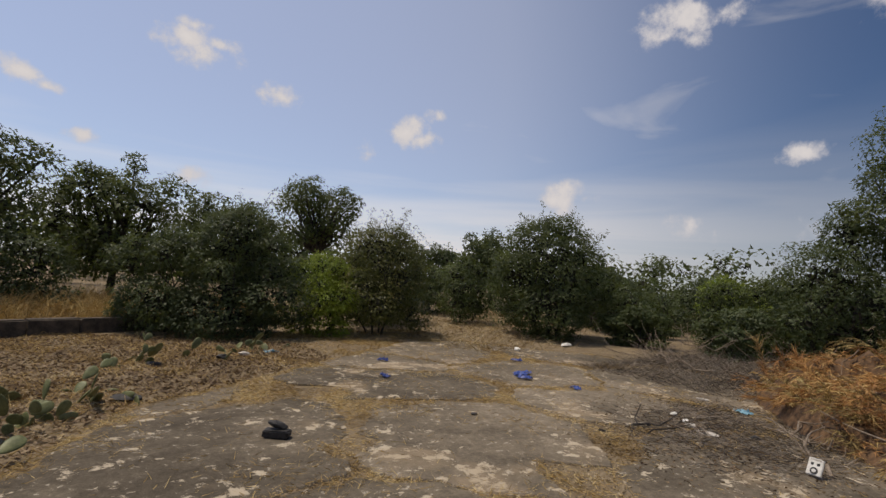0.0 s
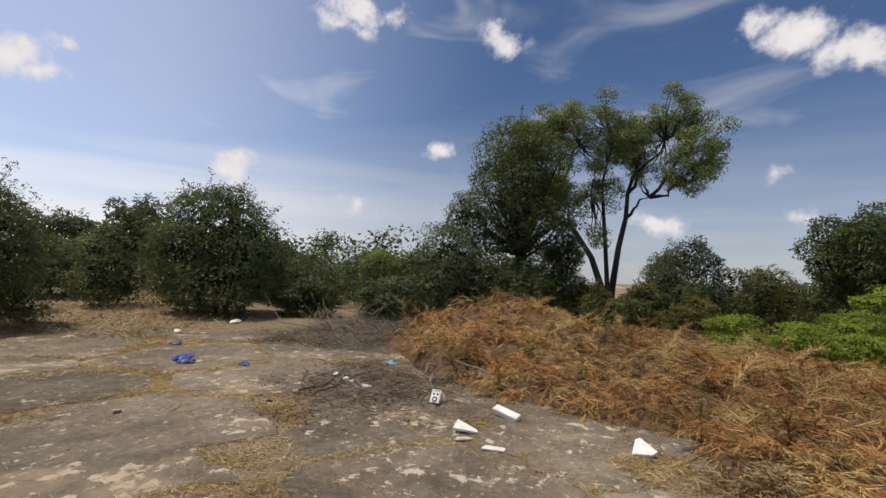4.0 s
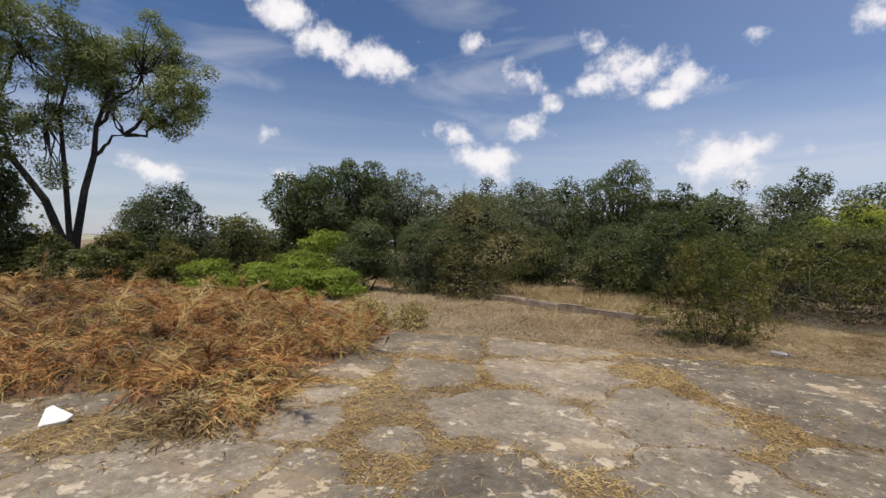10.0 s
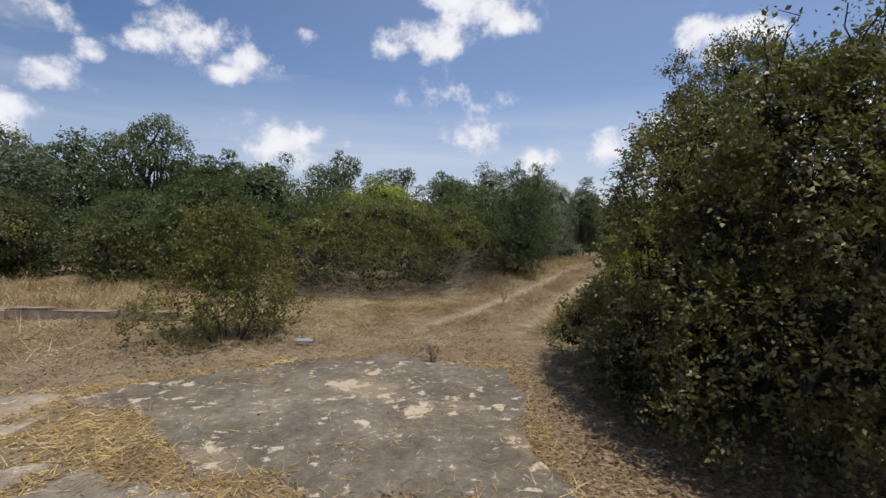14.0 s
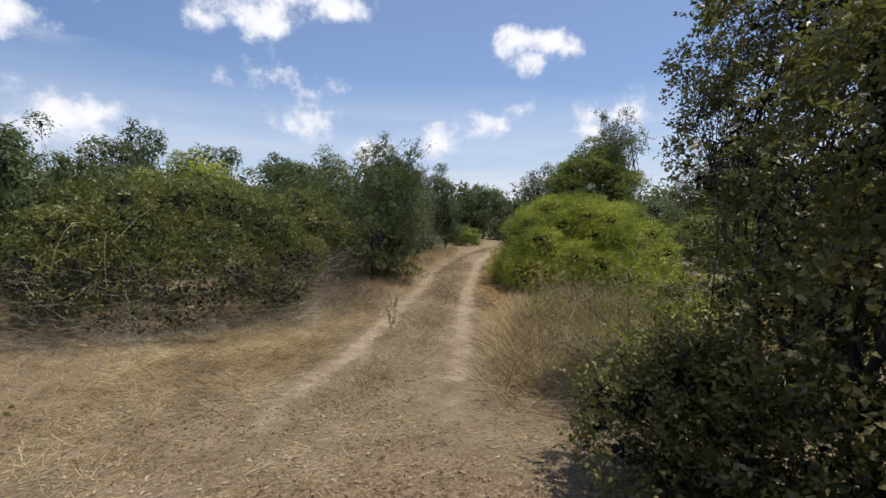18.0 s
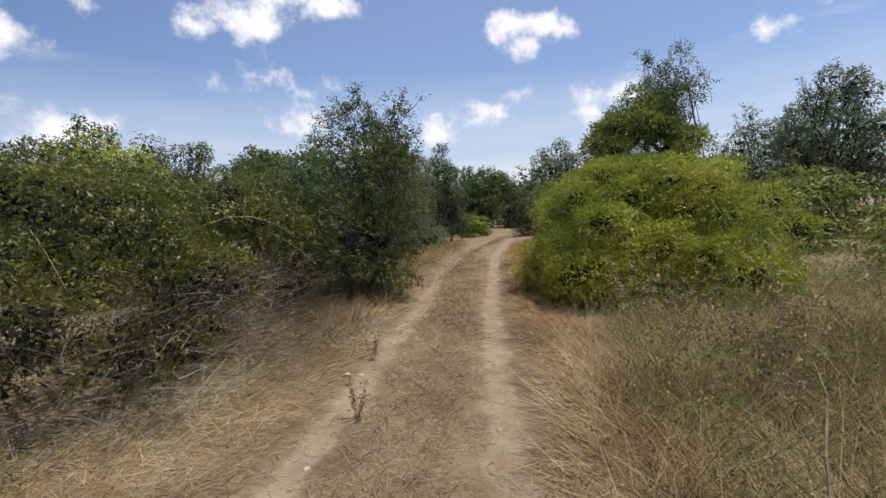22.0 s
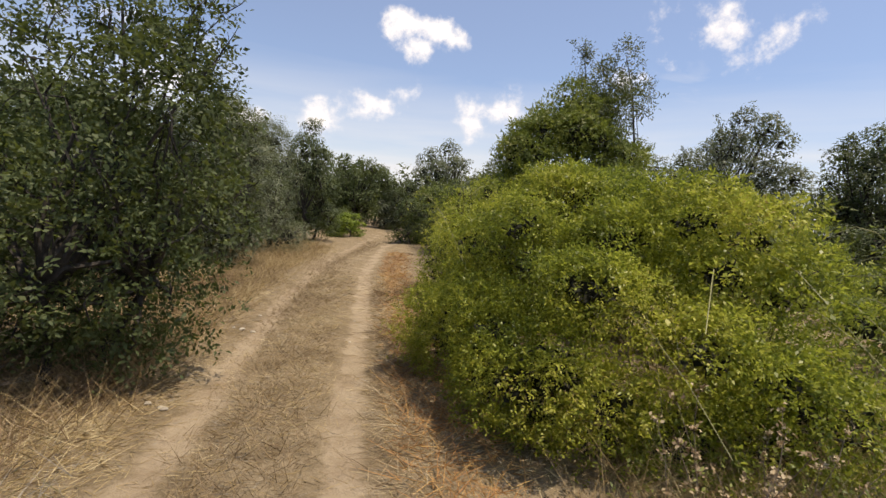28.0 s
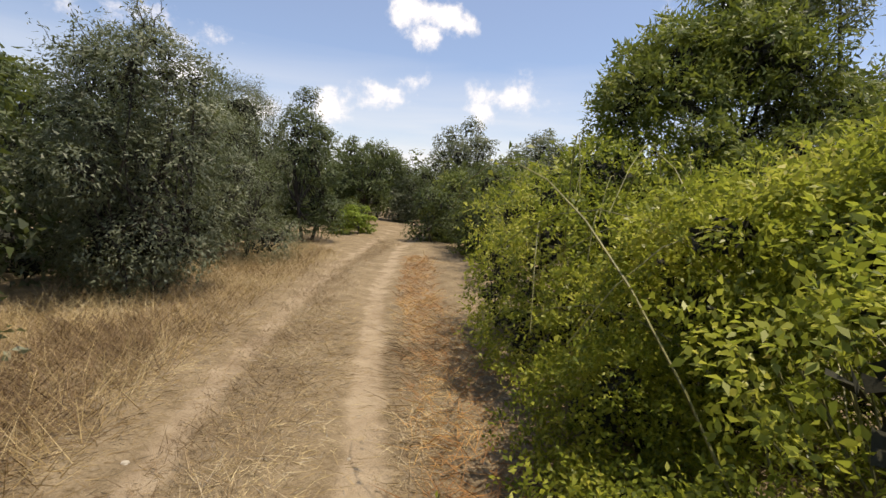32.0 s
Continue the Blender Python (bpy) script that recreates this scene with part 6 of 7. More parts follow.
x, y, r = scatter(16000, (-8.6, -5.0, -3.6, -0.9), lambda x, y: np.clip(1.3 - np.hypot((x + 6.9) / 1.6, (y + 2.2) / 1.2), 0, 1) * 0.8, 404)
strew("twig_litter", "grey broken twigs strewn over the concrete", "twigs", x, y, r, 0.015, (0.06, 0.26), 0.0055, DARKDRY, 0.25)
x, y, r = scatter(16000, (-17, -9, -6, -2.8), lambda x, y: 0.8 + 0 * x, 405)
x3, y3, r3 = scatter(15000, (-9.5, -4.4, -4.2, -0.6), lambda x, y: np.clip(1.35 - np.hypot((x + 7.0) / 2.1, (y + 2.3) / 1.5), 0, 1) * 0.8, 409)
strew("fallen_leaf_layer", "brown dead leaves and chaff among the twigs", "leaves", x3, y3, r3, 0.012, (0.02, 0.06), 0.009, DEADLEAF, 0.3)
strew("twig_litter", "tangle of grey brushwood behind the concrete", "twigs", x, y, r, 0.0, (0.2, 0.7), 0.005, DARKDRY, 0.6)

# ---- litter on the concrete ----
M_WHITE = plain_mat("chalky_white", (0.62, 0.60, 0.54), (0.78, 0.76, 0.70), 12, 0.7, 0.15)
# also paints the dark of the holes in the white fitting
M_BLACK = plain_mat("soot_and_hole_black", (0.018, 0.017, 0.017), (0.05, 0.046, 0.042), 18, 0.75, 0.6)
M_BLUE = plain_mat("blue_plastic", (0.03, 0.055, 0.22), (0.06, 0.11, 0.36), 9, 0.4, 0.5)
M_RUBBLE = plain_mat("pale_rubble", (0.34, 0.30, 0.25), (0.58, 0.54, 0.47), 15, 0.9, 0.6)
M_TEAL = plain_mat("faded_teal_plastic", (0.10, 0.25, 0.34), (0.22, 0.42, 0.50), 14, 0.45, 0.3)


def block(size, bevel=0.008, seed=0, rough=0.0):
    r = np.random.default_rng(seed)
    bm = bmesh.new()
    bmesh.ops.create_cube(bm, size=1)
    bmesh.ops.scale(bm, vec=size, verts=bm.verts)
    bmesh.ops.bevel(bm, geom=bm.edges[:], offset=bevel, segments=2, affect="EDGES")
    for v in bm.verts:
        v.co += Vector((r.normal(), r.normal(), r.normal())) * rough
    return bm


def slab_piece(outline, thick, bevel=0.004):
    bm = bmesh.new()
    top = [bm.verts.new((x, y, thick)) for x, y in outline]
    bot = [bm.verts.new((x, y, 0)) for x, y in outline]
    bm.faces.new(top)
    bm.faces.new(bot[::-1])
    n = len(outline)
    for i in range(n):
        bm.faces.new((top[i], bot[i], bot[(i + 1) % n], top[(i + 1) % n]))
    bmesh.ops.bevel(bm, geom=bm.edges[:], offset=bevel, segments=1, affect="EDGES")
    return bm


def stone_mesh(seed, flat=0.6):
    r = np.random.default_rng(seed)
    bm = bmesh.new()
    bmesh.ops.create_icosphere(bm, subdivisions=2, radius=1)
    ax = unit(r.normal(size=(5, 3)))
    for v in bm.verts:
        for a in ax:
            d = v.co.dot(Vector(a))
            if d > 0.62:
                v.co -= Vector(a) * (d - 0.62) * 0.9
        v.co *= 1 + 0.06 * r.normal()
        v.co.z *= flat
    return bm


def solid(name, bm, mat, x, y, z, label, category, rot=(0, 0, 0), group=""):
    me = bpy.data.meshes.new(name)
    bm.to_mesh(me)
    bm.free()
    me.materials.append(mat)
    ob = new(name, me)
    ob.matrix_world = pose(x, y, z, *rot)
    return tagged(ob, label, category, group)


PZ = 0.008
# white fitting with a round and two square openings, propped on the twigs
fit = thing("white_fitting", -5.87, -1.2, PZ + 0.10, "white plastic wall fitting with a round hole, propped on twigs", "fitting", turn=75)
fit.matrix_world = pose(-5.87, -1.2, PZ + 0.095, 62, 0, 78)
fit.scale = (0.86, 0.86, 0.86)
part("plate", block((0.145, 0.19, 0.035), 0.006), M_WHITE, fit)
# black disc on the plate stands in for the shade in the round hole
bm = bmesh.new()
bmesh.ops.create_cone(bm, cap_ends=True, segments=24, radius1=0.038, radius2=0.038, depth=0.01)
bmesh.ops.translate(bm, vec=(0, -0.045, 0.018), verts=bm.verts)
part("round_socket", bm, M_BLACK, fit, "black disc painted as the dark of a round hole")
bm = bmesh.new()
bmesh.ops.create_cone(bm, cap_ends=True, segments=20, radius1=0.02, radius2=0.02, depth=0.012)
bmesh.ops.translate(bm, vec=(0, -0.045, 0.021), verts=bm.verts)
part("socket_core", bm, M_WHITE, fit)
for dx in (-0.03, 0.03):
    # black squares on the plate stand in for shaded holes
    bm = block((0.028, 0.03, 0.008), 0.003)
    bmesh.ops.translate(bm, vec=(dx, 0.03, 0.018), verts=bm.verts)
    part("square_opening", bm, M_BLACK, fit, "black square painted as the dark of a hole")
bm = block((0.11, 0.018, 0.006), 0.002)
bmesh.ops.translate(bm, vec=(0, 0.078, 0.018), verts=bm.verts)
part("top_rail", bm, M_RUBBLE, fit)
solid("white_board", block((0.34, 0.105, 0.07), 0.006, 1, 0.001), M_WHITE, -5.6, -0.3, PZ + 0.05, "white foam board offcut leaning on a dead branch", "board", (18, 8, 58))
solid("white_shard", slab_piece([(-0.12, -0.06), (0.14, -0.05), (0.13, -0.01), (-0.10, 0.13)], 0.03), M_WHITE, -4.95, -0.68, PZ + 0.03, "triangular white tile shard on the concrete", "shard", (12, 6, 92), "white shards")
solid("white_shard", slab_piece([(-0.11, -0.07), (0.07, -0.08), (0.12, -0.03), (-0.02, 0.16), (-0.07, 0.14)], 0.035), M_WHITE, -4.9, 1.05, PZ + 0.025, "pointed white tile shard on the concrete", "shard", (22, -8, 80), "white shards")
solid("white_shard", slab_piece([(-0.11, -0.04), (0.11, -0.05), (0.12, 0.03), (-0.07, 0.05)], 0.018), M_WHITE, -4.55, -0.35, PZ + 0.004, "flat white tile shard on the concrete", "shard", (0, 2, 95), "white shards")
solid("white_shard", slab_piece([(-0.09, -0.04), (0.11, -0.02), (0.05, 0.05), (-0.06, 0.04)], 0.015), M_RUBBLE, -4.72, -0.66, PZ + 0.004, "flat pale tile shard on the concrete", "shard", (0, 0, 110), "white shards")
# dark brick with a dark lump on it
solid("brick", block((0.25, 0.13, 0.075), 0.012, 5, 0.003), M_BLACK, -1.92, -4.62, PZ + 0.037, "sooty dark brick lying on the concrete", "brick", (0, 0, -42))
bm = stone_mesh(7, 0.55)
bmesh.ops.scale(bm, vec=(0.11, 0.06, 0.07), verts=bm.verts)
lump = solid("charred_lump", bm, M_BLACK, -1.93, -4.63, PZ + 0.11, "charred dark lump resting on the brick", "lump", (0, -14, -40))
# blue plastic
def plastic_scrap(x, y, w, d, seed, label, mat):
    r = np.random.default_rng(seed)
    n = 9
    v, f = [], []
    for j in range(n):
        for i in range(n):
            u, q = i / (n - 1) - 0.5, j / (n - 1) - 0.5
            v.append((u * w + r.normal() * w * 0.03, q * d + r.normal() * d * 0.03, 0.012 + abs(r.normal()) * 0.022 + 0.03 * (1 - 2 * abs(u)) * r.random()))
    for j in range(n - 1):
        for i in range(n - 1):
            a = j * n + i
            if r.random() > 0.12:
                f.append((a, a + 1, a + n + 1, a + n))
    me = mesh_from("plastic_scrap", v, f, mat)
    ob = new("plastic_scrap", me)
    ob.matrix_world = pose(x, y, PZ, 0, 0, r.uniform(0, 180))
    s = ob.modifiers.new("thickness", "SOLIDIFY")
    s.thickness = 0.004
    return tagged(ob, label, "plastic scrap", "plastic scraps")


plastic_scrap(-7.05, -5.85, 0.42, 0.26, 701, "crumpled blue plastic scrap on the concrete", M_BLUE)
plastic_scrap(-6.75, -5.55, 0.26, 0.18, 702, "crumpled blue plastic scrap on the concrete", M_BLUE)
plastic_scrap(-6.95, -4.62, 0.17, 0.12, 703, "small dark blue plastic scrap on the concrete", M_BLUE)
plastic_scrap(-4.47, -6.59, 0.22, 0.10, 704, "flat blue plastic strip on the concrete", M_BLUE)
plastic_scrap(-5.27, -7.87, 0.2, 0.1, 705, "flat blue plastic strip on the concrete", M_BLUE)
plastic_scrap(-8.15, -6.95, 0.24, 0.14, 706, "blue plastic scrap on the concrete", M_BLUE)
plastic_scrap(-3.6, -9.3, 0.25, 0.16, 707, "pale blue plastic scrap in the litter", M_TEAL)
plastic_scrap(-8.06, -2.51, 0.22, 0.15, 708, "faded teal plastic scrap among the twigs", M_TEAL)
for i, (x, y, sx, sy, m) in enumerate([(-6.92, -3.0, 0.08, 0.05, M_WHITE), (-6.52, -2.61, 0.1, 0.06, M_RUBBLE), (-6.34, -2.34, 0.13, 0.06, M_RUBBLE), (-6.75, -1.96, 0.06, 0.06, M_BLACK), (-6.7, -2.75, 0.08, 0.05, M_WHITE), (-9.6, -8.2, 0.2, 0.09, M_WHITE),
                                       (-8.4, -3.2, 0.1, 0.05, M_RUBBLE), (-4.3, -4.3, 0.05, 0.04, M_BLACK), (-11.9, -8.3, 0.3, 0.12, M_WHITE), (-2.6, -9.0, 0.14, 0.1, M_BLACK), (-1.5, -8.6, 0.15, 0.1, M_BLACK), (-0.9, -6.6, 0.18, 0.1, M_BLACK), (-3.05, -9.2, 0.12, 0.09, M_RUBBLE)]):
    bm = stone_mesh(720 + i, 0.5)
    bmesh.ops.scale(bm, vec=(sx, sy, min(sx, sy)), verts=bm.verts)
    solid("rubble", bm, m, x, y, PZ + min(sx, sy) * 0.3, "lump of broken rubble on the littered ground", "rubble", (0, 0, i * 47), "rubble lumps")
# drinks bottle by the young bush
bot = thing("plastic_bottle", -1.5, 9.12, 0.05, "crushed clear plastic bottle lying in the straw", "bottle", turn=-8)
v, f = [], []
tube_into(v, f, [(x, 0.004 * math.sin(x * 60), 0) for x in (-0.13, -0.125, -0.08, -0.03, 0.02, 0.06, 0.085, 0.1)], [0.016, 0.028, 0.031, 0.025, 0.032, 0.029, 0.016, 0.012], 14)
m, n, l, p = new_mat("milky_plastic")
p.inputs["Base Color"].default_value = (0.72, 0.74, 0.76, 1)
p.inputs["Roughness"].default_value = 0.18
p.inputs["Transmission Weight"].default_value = 0.7
place("body", mesh_from("body", v, f, m, True), bot)
v, f = [], []
tube_into(v, f, [(0.1, 0, 0), (0.122, 0, 0)], [0.016, 0.016], 14)
place("cap", mesh_from("cap", v, f, M_BLUE), bot, "blue screw cap")
# cut stump in front of the heap
st = thing("tree_stump", -4.15, 1.85, 0.0, "cut tree stump wrapped in dry needles", "stump")
v, f = [], []
tube_into(v, f, [(0, 0, -0.05), (0.01, 0, 0.06), (0.0, 0.02, 0.14), (0.01, 0.02, 0.2)], [0.075, 0.06, 0.055, 0.052], 10)
place("trunk", mesh_from("trunk", v, f, M_BARK, True), st)
r = np.random.default_rng(760)
n = 3200
a = r.uniform(0, 6.3, n)
q = np.abs(r.normal(size=n)) * 0.28
base = np.stack([np.cos(a) * q, np.sin(a) * q, np.clip(0.24 - q * 0.5, 0.01, 1) * r.random(n)], 1)
d = unit(np.stack([np.cos(a) * 0.6, np.sin(a) * 0.6, r.uniform(-0.3, 0.5, n)], 1) + r.normal(size=(n, 3)) * 0.7)
tagged(place("dry_needles", mesh_poly("dry_needles", blade_quads(base, d, r.uniform(0.06, 0.18, n), 0.006, r), 4, STRAW), st), "golden dry needles", kind="stuff")

# ---- prickly pears ----
M_CACTUS = plain_mat("cactus_pad", (0.08, 0.095, 0.03), (0.19, 0.20, 0.08), 10, 0.55, 0.3)


def pad_mesh():
    bm = bmesh.new()
    bmesh.ops.create_uvsphere(bm, u_segments=14, v_segments=8, radius=1)
    for v in bm.verts:
        t = (v.co.z + 1) / 2
        v.co = Vector((v.co.x * 0.09 * (0.55 + 0.6 * t), v.co.y * 0.016, t * 0.26))
    me = bpy.data.meshes.new("pad")
    bm.to_mesh(me)
    bm.free()
    me.materials.append(M_CACTUS)
    me.polygons.foreach_set("use_smooth", [True] * len(me.polygons))
    return me


PAD = pad_mesh()
for i, (x, y, n) in enumerate([(0.1, -5.75, 7), (-0.05, -6.35, 8), (-0.45, -7.3, 8), (-0.75, -6.75, 6), (-1.25, -8.75, 6), (-1.95, -9.15, 5), (-3.0, -9.5, 5), (-3.7, -9.8, 4), (0.75, -5.2, 6)]):
    r = np.random.default_rng(780 + i)
    c = thing("prickly_pear", x, y, gz(x, y) - 0.01, "low prickly pear with green oval pads in leaf litter", "cactus", "prickly pears", turn=r.uniform(0, 360))
    last = []
    for k in range(n + 4):
        if k < 4 or not last:
            loc, rot = (r.normal() * 0.2, r.normal() * 0.2, -0.02), (r.normal() * 0.7, r.normal() * 0.9, r.uniform(0, 3))
        else:
            b = last[r.integers(0, len(last))]
            m = pose(*b[0], *[math.degrees(q) for q in b[1]])
            loc = m @ Vector((r.uniform(-0.04, 0.04), 0, 0.22))
            rot = (b[1][0] + r.normal() * 0.4, b[1][1] + r.normal() * 0.6, b[1][2] + r.normal() * 0.5)
        ob = new("pad", PAD)
        ob.parent = c
        ob.location, ob.rotation_euler = loc, rot
        ob.scale = [r.uniform(0.55, 0.95)] * 3
        last.append((tuple(loc), rot))

# ---- dry grass ----
not_rut = lambda x, y: np.clip(np.minimum(line_dist(x, y, LEFT_RUT), line_dist(x, y, RIGHT_RUT)) / 0.27 - 0.4, 0.2, 1)
mid_strip = lambda x, y: np.exp(-((x - track_centre(y)) / 0.42) ** 4)
north = lambda x, y: np.clip((y - 9.0) / 1.5, 0, 1) * (1 - inside_poly(x, y, SLAB))
right_of = lambda x, y: x - np.interp(y, [p[1] for p in RIGHT_RUT], [p[0] for p in RIGHT_RUT])
left_of = lambda x, y: np.interp(y, [p[1] for p in LEFT_RUT], [p[0] for p in LEFT_RUT]) - x
near = lambda x, y: np.clip(1.25 - (y - 8) / 26, 0.12, 1)
x, y, r = scatter(240000, (-6, 14, 9, 32), lambda x, y: north(x, y) * not_rut(x, y) * near(x, y) * (np.abs(x - track_centre(y)) < 3.0) * 0.5, 410)
strew("dry_grass", "trodden straw-coloured grass along the track", "dry grass", x, y, r, -0.005, (0.05, 0.18), 0.0026, STRAW, 0.45)
x, y, r = scatter(300000, (-1, 12, 10, 30), lambda x, y: north(x, y) * mid_strip(x, y) * near(x, y) * 0.8, 411)
strew("dry_grass", "greyish dry grass between the wheel ruts", "dry grass", x, y, r, -0.005, (0.08, 0.24), 0.0026, PALELEAF, 1.6)
x, y, r = scatter(110000, (-8, 1, 8.6, 17), lambda x, y: (1 - inside_poly(x, y, SLAB)) * np.clip(left_of(x, y), 0, 1) * np.clip((y - 9.2) / 1.4, 0.12, 0.8) * (0.5 + 0.5 * (wave(x, y, 0.9, 61) > -0.3)), 412)
strew("dry_grass", "dry straw-coloured grass beside the concrete", "dry grass", x, y, r, -0.005, (0.06, 0.2), 0.0028, STRAW, 0.8)
tall = lambda x, y: np.clip((right_of(x, y) - 0.25) / 0.5, 0, 1) * np.clip((13.6 - y + (x - 3) * 0.4) / 1.5, 0, 1) * np.clip((y - 9.3) / 0.8, 0, 1) * (right_of(x, y) < 6)
x, y, r = scatter(90000, (1.5, 8, 9.2, 15), lambda x, y: tall(x, y) * (0.4 + 0.5 * (wave(x, y, 2.3, 63) > -0.1)), 413)
strew("tall_grass", "tall dry grass leaning beside the track", "dry grass", x, y, r, -0.01, (0.25, 0.75), 0.003, STRAW, 1.5, 0.5)
x, y, r = scatter(90000, (2.0, 9, 9.4, 15), lambda x, y: tall(x - 0.4, y) * 0.28, 414)
strew("tall_grass", "tall olive-brown seeding weeds beside the track", "dry grass", x, y, r, -0.01, (0.3, 0.85), 0.0020, WEED, 2.2, 0.35)
x, y, r = scatter(34000, (2.0, 9, 9.6, 15), lambda x, y: tall(x - 0.5, y) * (0.25 + 0.75 * (wave(x, y, 1.7, 91) > 0)), 425)
z = ground_z(x, y) + r.uniform(0.05, 0.62, len(x))
q = leaf_sprays(np.stack([x, y, z], 1)[::3], unit(r.normal(size=(len(x[::3]), 3)) + [0, 0, 0.6]), 0.026, 0.55, r, 3)
tagged(new("weed_foliage", mesh_poly("weed_foliage", q, 4, FERNY)), "dull green weed leaves among the tall dry grass", "weeds", kind="stuff")
edge_right = lambda x, y: np.clip((right_of(x, y) - 0.3) / 0.2, 0, 1) * np.clip((1.3 - right_of(x, y)) / 0.4, 0, 1) * np.clip((y - 12) / 1, 0, 1)
x, y, r = scatter(110000, (2, 12, 12, 26), lambda x, y: edge_right(x, y) * near(x, y), 415)
strew("dead_stem_litter", "reddish-brown dead stems at the foot of the brambles", "dead stems", x, y, r, 0.0, (0.08, 0.32), 0.0034, REDDISH, 0.7)
verge = lambda x, y: np.clip((left_of(x, y) - 0.3) / 0.4, 0, 1) * (left_of(x, y) < 3.4) * np.clip((y - 15.5) / 1.5, 0, 1)
x, y, r = scatter(120000, (0, 9, 15, 29), lambda x, y: verge(x, y) * near(x, y) * 0.8, 416)
strew("verge_grass", "standing golden-brown grass on the verge", "dry grass", x, y, r, -0.01, (0.2, 0.55), 0.0034, STRAW, 1.7)
x, y, r = scatter(40000, (0.5, 5, 15, 22), lambda x, y: np.clip((left_of(x, y) - 0.5) / 0.4, 0, 1) * (left_of(x, y) < 2.2) * 0.8, 417)
strew("verge_grass", "brown dead weeds under the young oak", "dry grass", x, y, r, -0.01, (0.15, 0.5), 0.0034, DEADLEAF, 1.4)
x, y, r = scatter(44000, (-6, 7, -19, -10.5), lambda x, y: np.clip((-12.75 + (x - 0.46) * 0.332 - y) / 0.4, 0, 1) * 0.9, 418)
strew("tall_grass", "tall golden dry grass behind the low wall", "dry grass", x, y, r, -0.01, (0.45, 1.15), 0.007, GOLD, 2.4)
x, y, r = scatter(50000, (-16, -4, 6.5, 15), lambda x, y: (1 - inside_poly(x, y, PILE)) * (1 - inside_poly(x, y, SLAB)) * (0.12 + 0.7 * (y > 10.6)), 419)
strew("tall_grass", "pale dry grass round the low kerb", "dry grass", x, y, r, -0.01, (0.12, 0.5), 0.006, STRAW, 1.5)
x, y, r = scatter(26000, (-24, -8, -22, -8), lambda x, y: np.exp(-(np.abs((x + 11) * 0.75 - (y + 11)) / 3) ** 2) * 0.8, 420)
strew("dry_grass", "golden dry grass on the path between the bushes", "dry grass", x, y, r, -0.01, (0.12, 0.4), 0.009, STRAW, 0.9)

trod = lambda x, y: np.clip(1.4 - line_dist(x, y, [(-0.2, 8.8), (0.6, 10.5), (2.2, 13.2), (4.4, 17), (6.2, 20.5)]) / 2.0, 0, 1)
x, y, r = scatter(330000, (-2.5, 8.5, 8.8, 22), lambda x, y: trod(x, y) * not_rut(x, y) * (1 - inside_poly(x, y, SLAB)) * 0.95, 421)
strew("trodden_straw", "flattened straw and broken stems on the track", "dry grass", x, y, r, -0.004, (0.06, 0.2), 0.0027, STRAW, 0.2)
x, y, r = scatter(120000, (-2.5, 8.5, 8.8, 22), lambda x, y: trod(x, y) * not_rut(x, y) * (1 - inside_poly(x, y, SLAB)) * 0.8, 422)
strew("trodden_straw", "greyish broken stems on the track", "dry grass", x, y, r, -0.004, (0.05, 0.16), 0.0026, GREYDRY, 0.25)

matted = lambda x, y: np.clip((left_of(x, y) - 0.12) / 0.3, 0, 1) * np.clip((2.6 - left_of(x, y)) / 0.8, 0, 1) * np.clip((y - 10.6) / 1.2, 0, 1) * np.clip((17.5 - y) / 1.5, 0, 1)
x, y, r = scatter(90000, (-2.5, 3.2, 10.5, 17.5), lambda x, y: matted(x, y) * (0.45 + 0.55 * (wave(x, y, 1.6, 95) > -0.2)) * 0.9, 428)
strew("verge_grass", "matted pale straw between the thicket and the rut", "dry grass", x, y, r, -0.004, (0.1, 0.3), 0.0028, STRAW, 0.5, 0.5)
x, y, r = scatter(50000, (2.0, 7.0, 11.5, 20.5), lambda x, y: np.clip((right_of(x, y) - 0.14) / 0.15, 0, 1) * np.clip((0.8 - right_of(x, y)) / 0.3, 0, 1) * (0.4 + 0.6 * (wave(x, y, 1.9, 96) > -0.1)), 429)
strew("dead_stem_litter", "broken pale stems at the edge of the rut", "dead stems", x, y, r, 0.0, (0.08, 0.3), 0.0036, PALELEAF, 0.45)

foot = [(-3.0, 13.4), (-0.9, 12.95), (0.2, 13.6), (2.1, 15.3)]
x, y, r = scatter(12000, (-3.4, 2.8, 12.3, 16.2), lambda x, y: np.clip(1.2 - line_dist(x, y, foot) / 0.55, 0, 1), 426)
strew("dead_stem_litter", "grey dead bramble stems at the foot of the thicket", "dead stems", x, y, r, -0.005, (0.1, 0.42), 0.0034, GREYDRY, 0.9, 0.5)
x, y, r = scatter(9000, (-3.4, 2.8, 12.3, 16.2), lambda x, y: np.clip(1.0 - line_dist(x, y, foot) / 0.6, 0, 1), 427)
strew("verge_grass", "olive weeds at the foot of the thicket", "weeds", x, y, r, -0.005, (0.08, 0.3), 0.004, WEED, 1.3, 0.5)

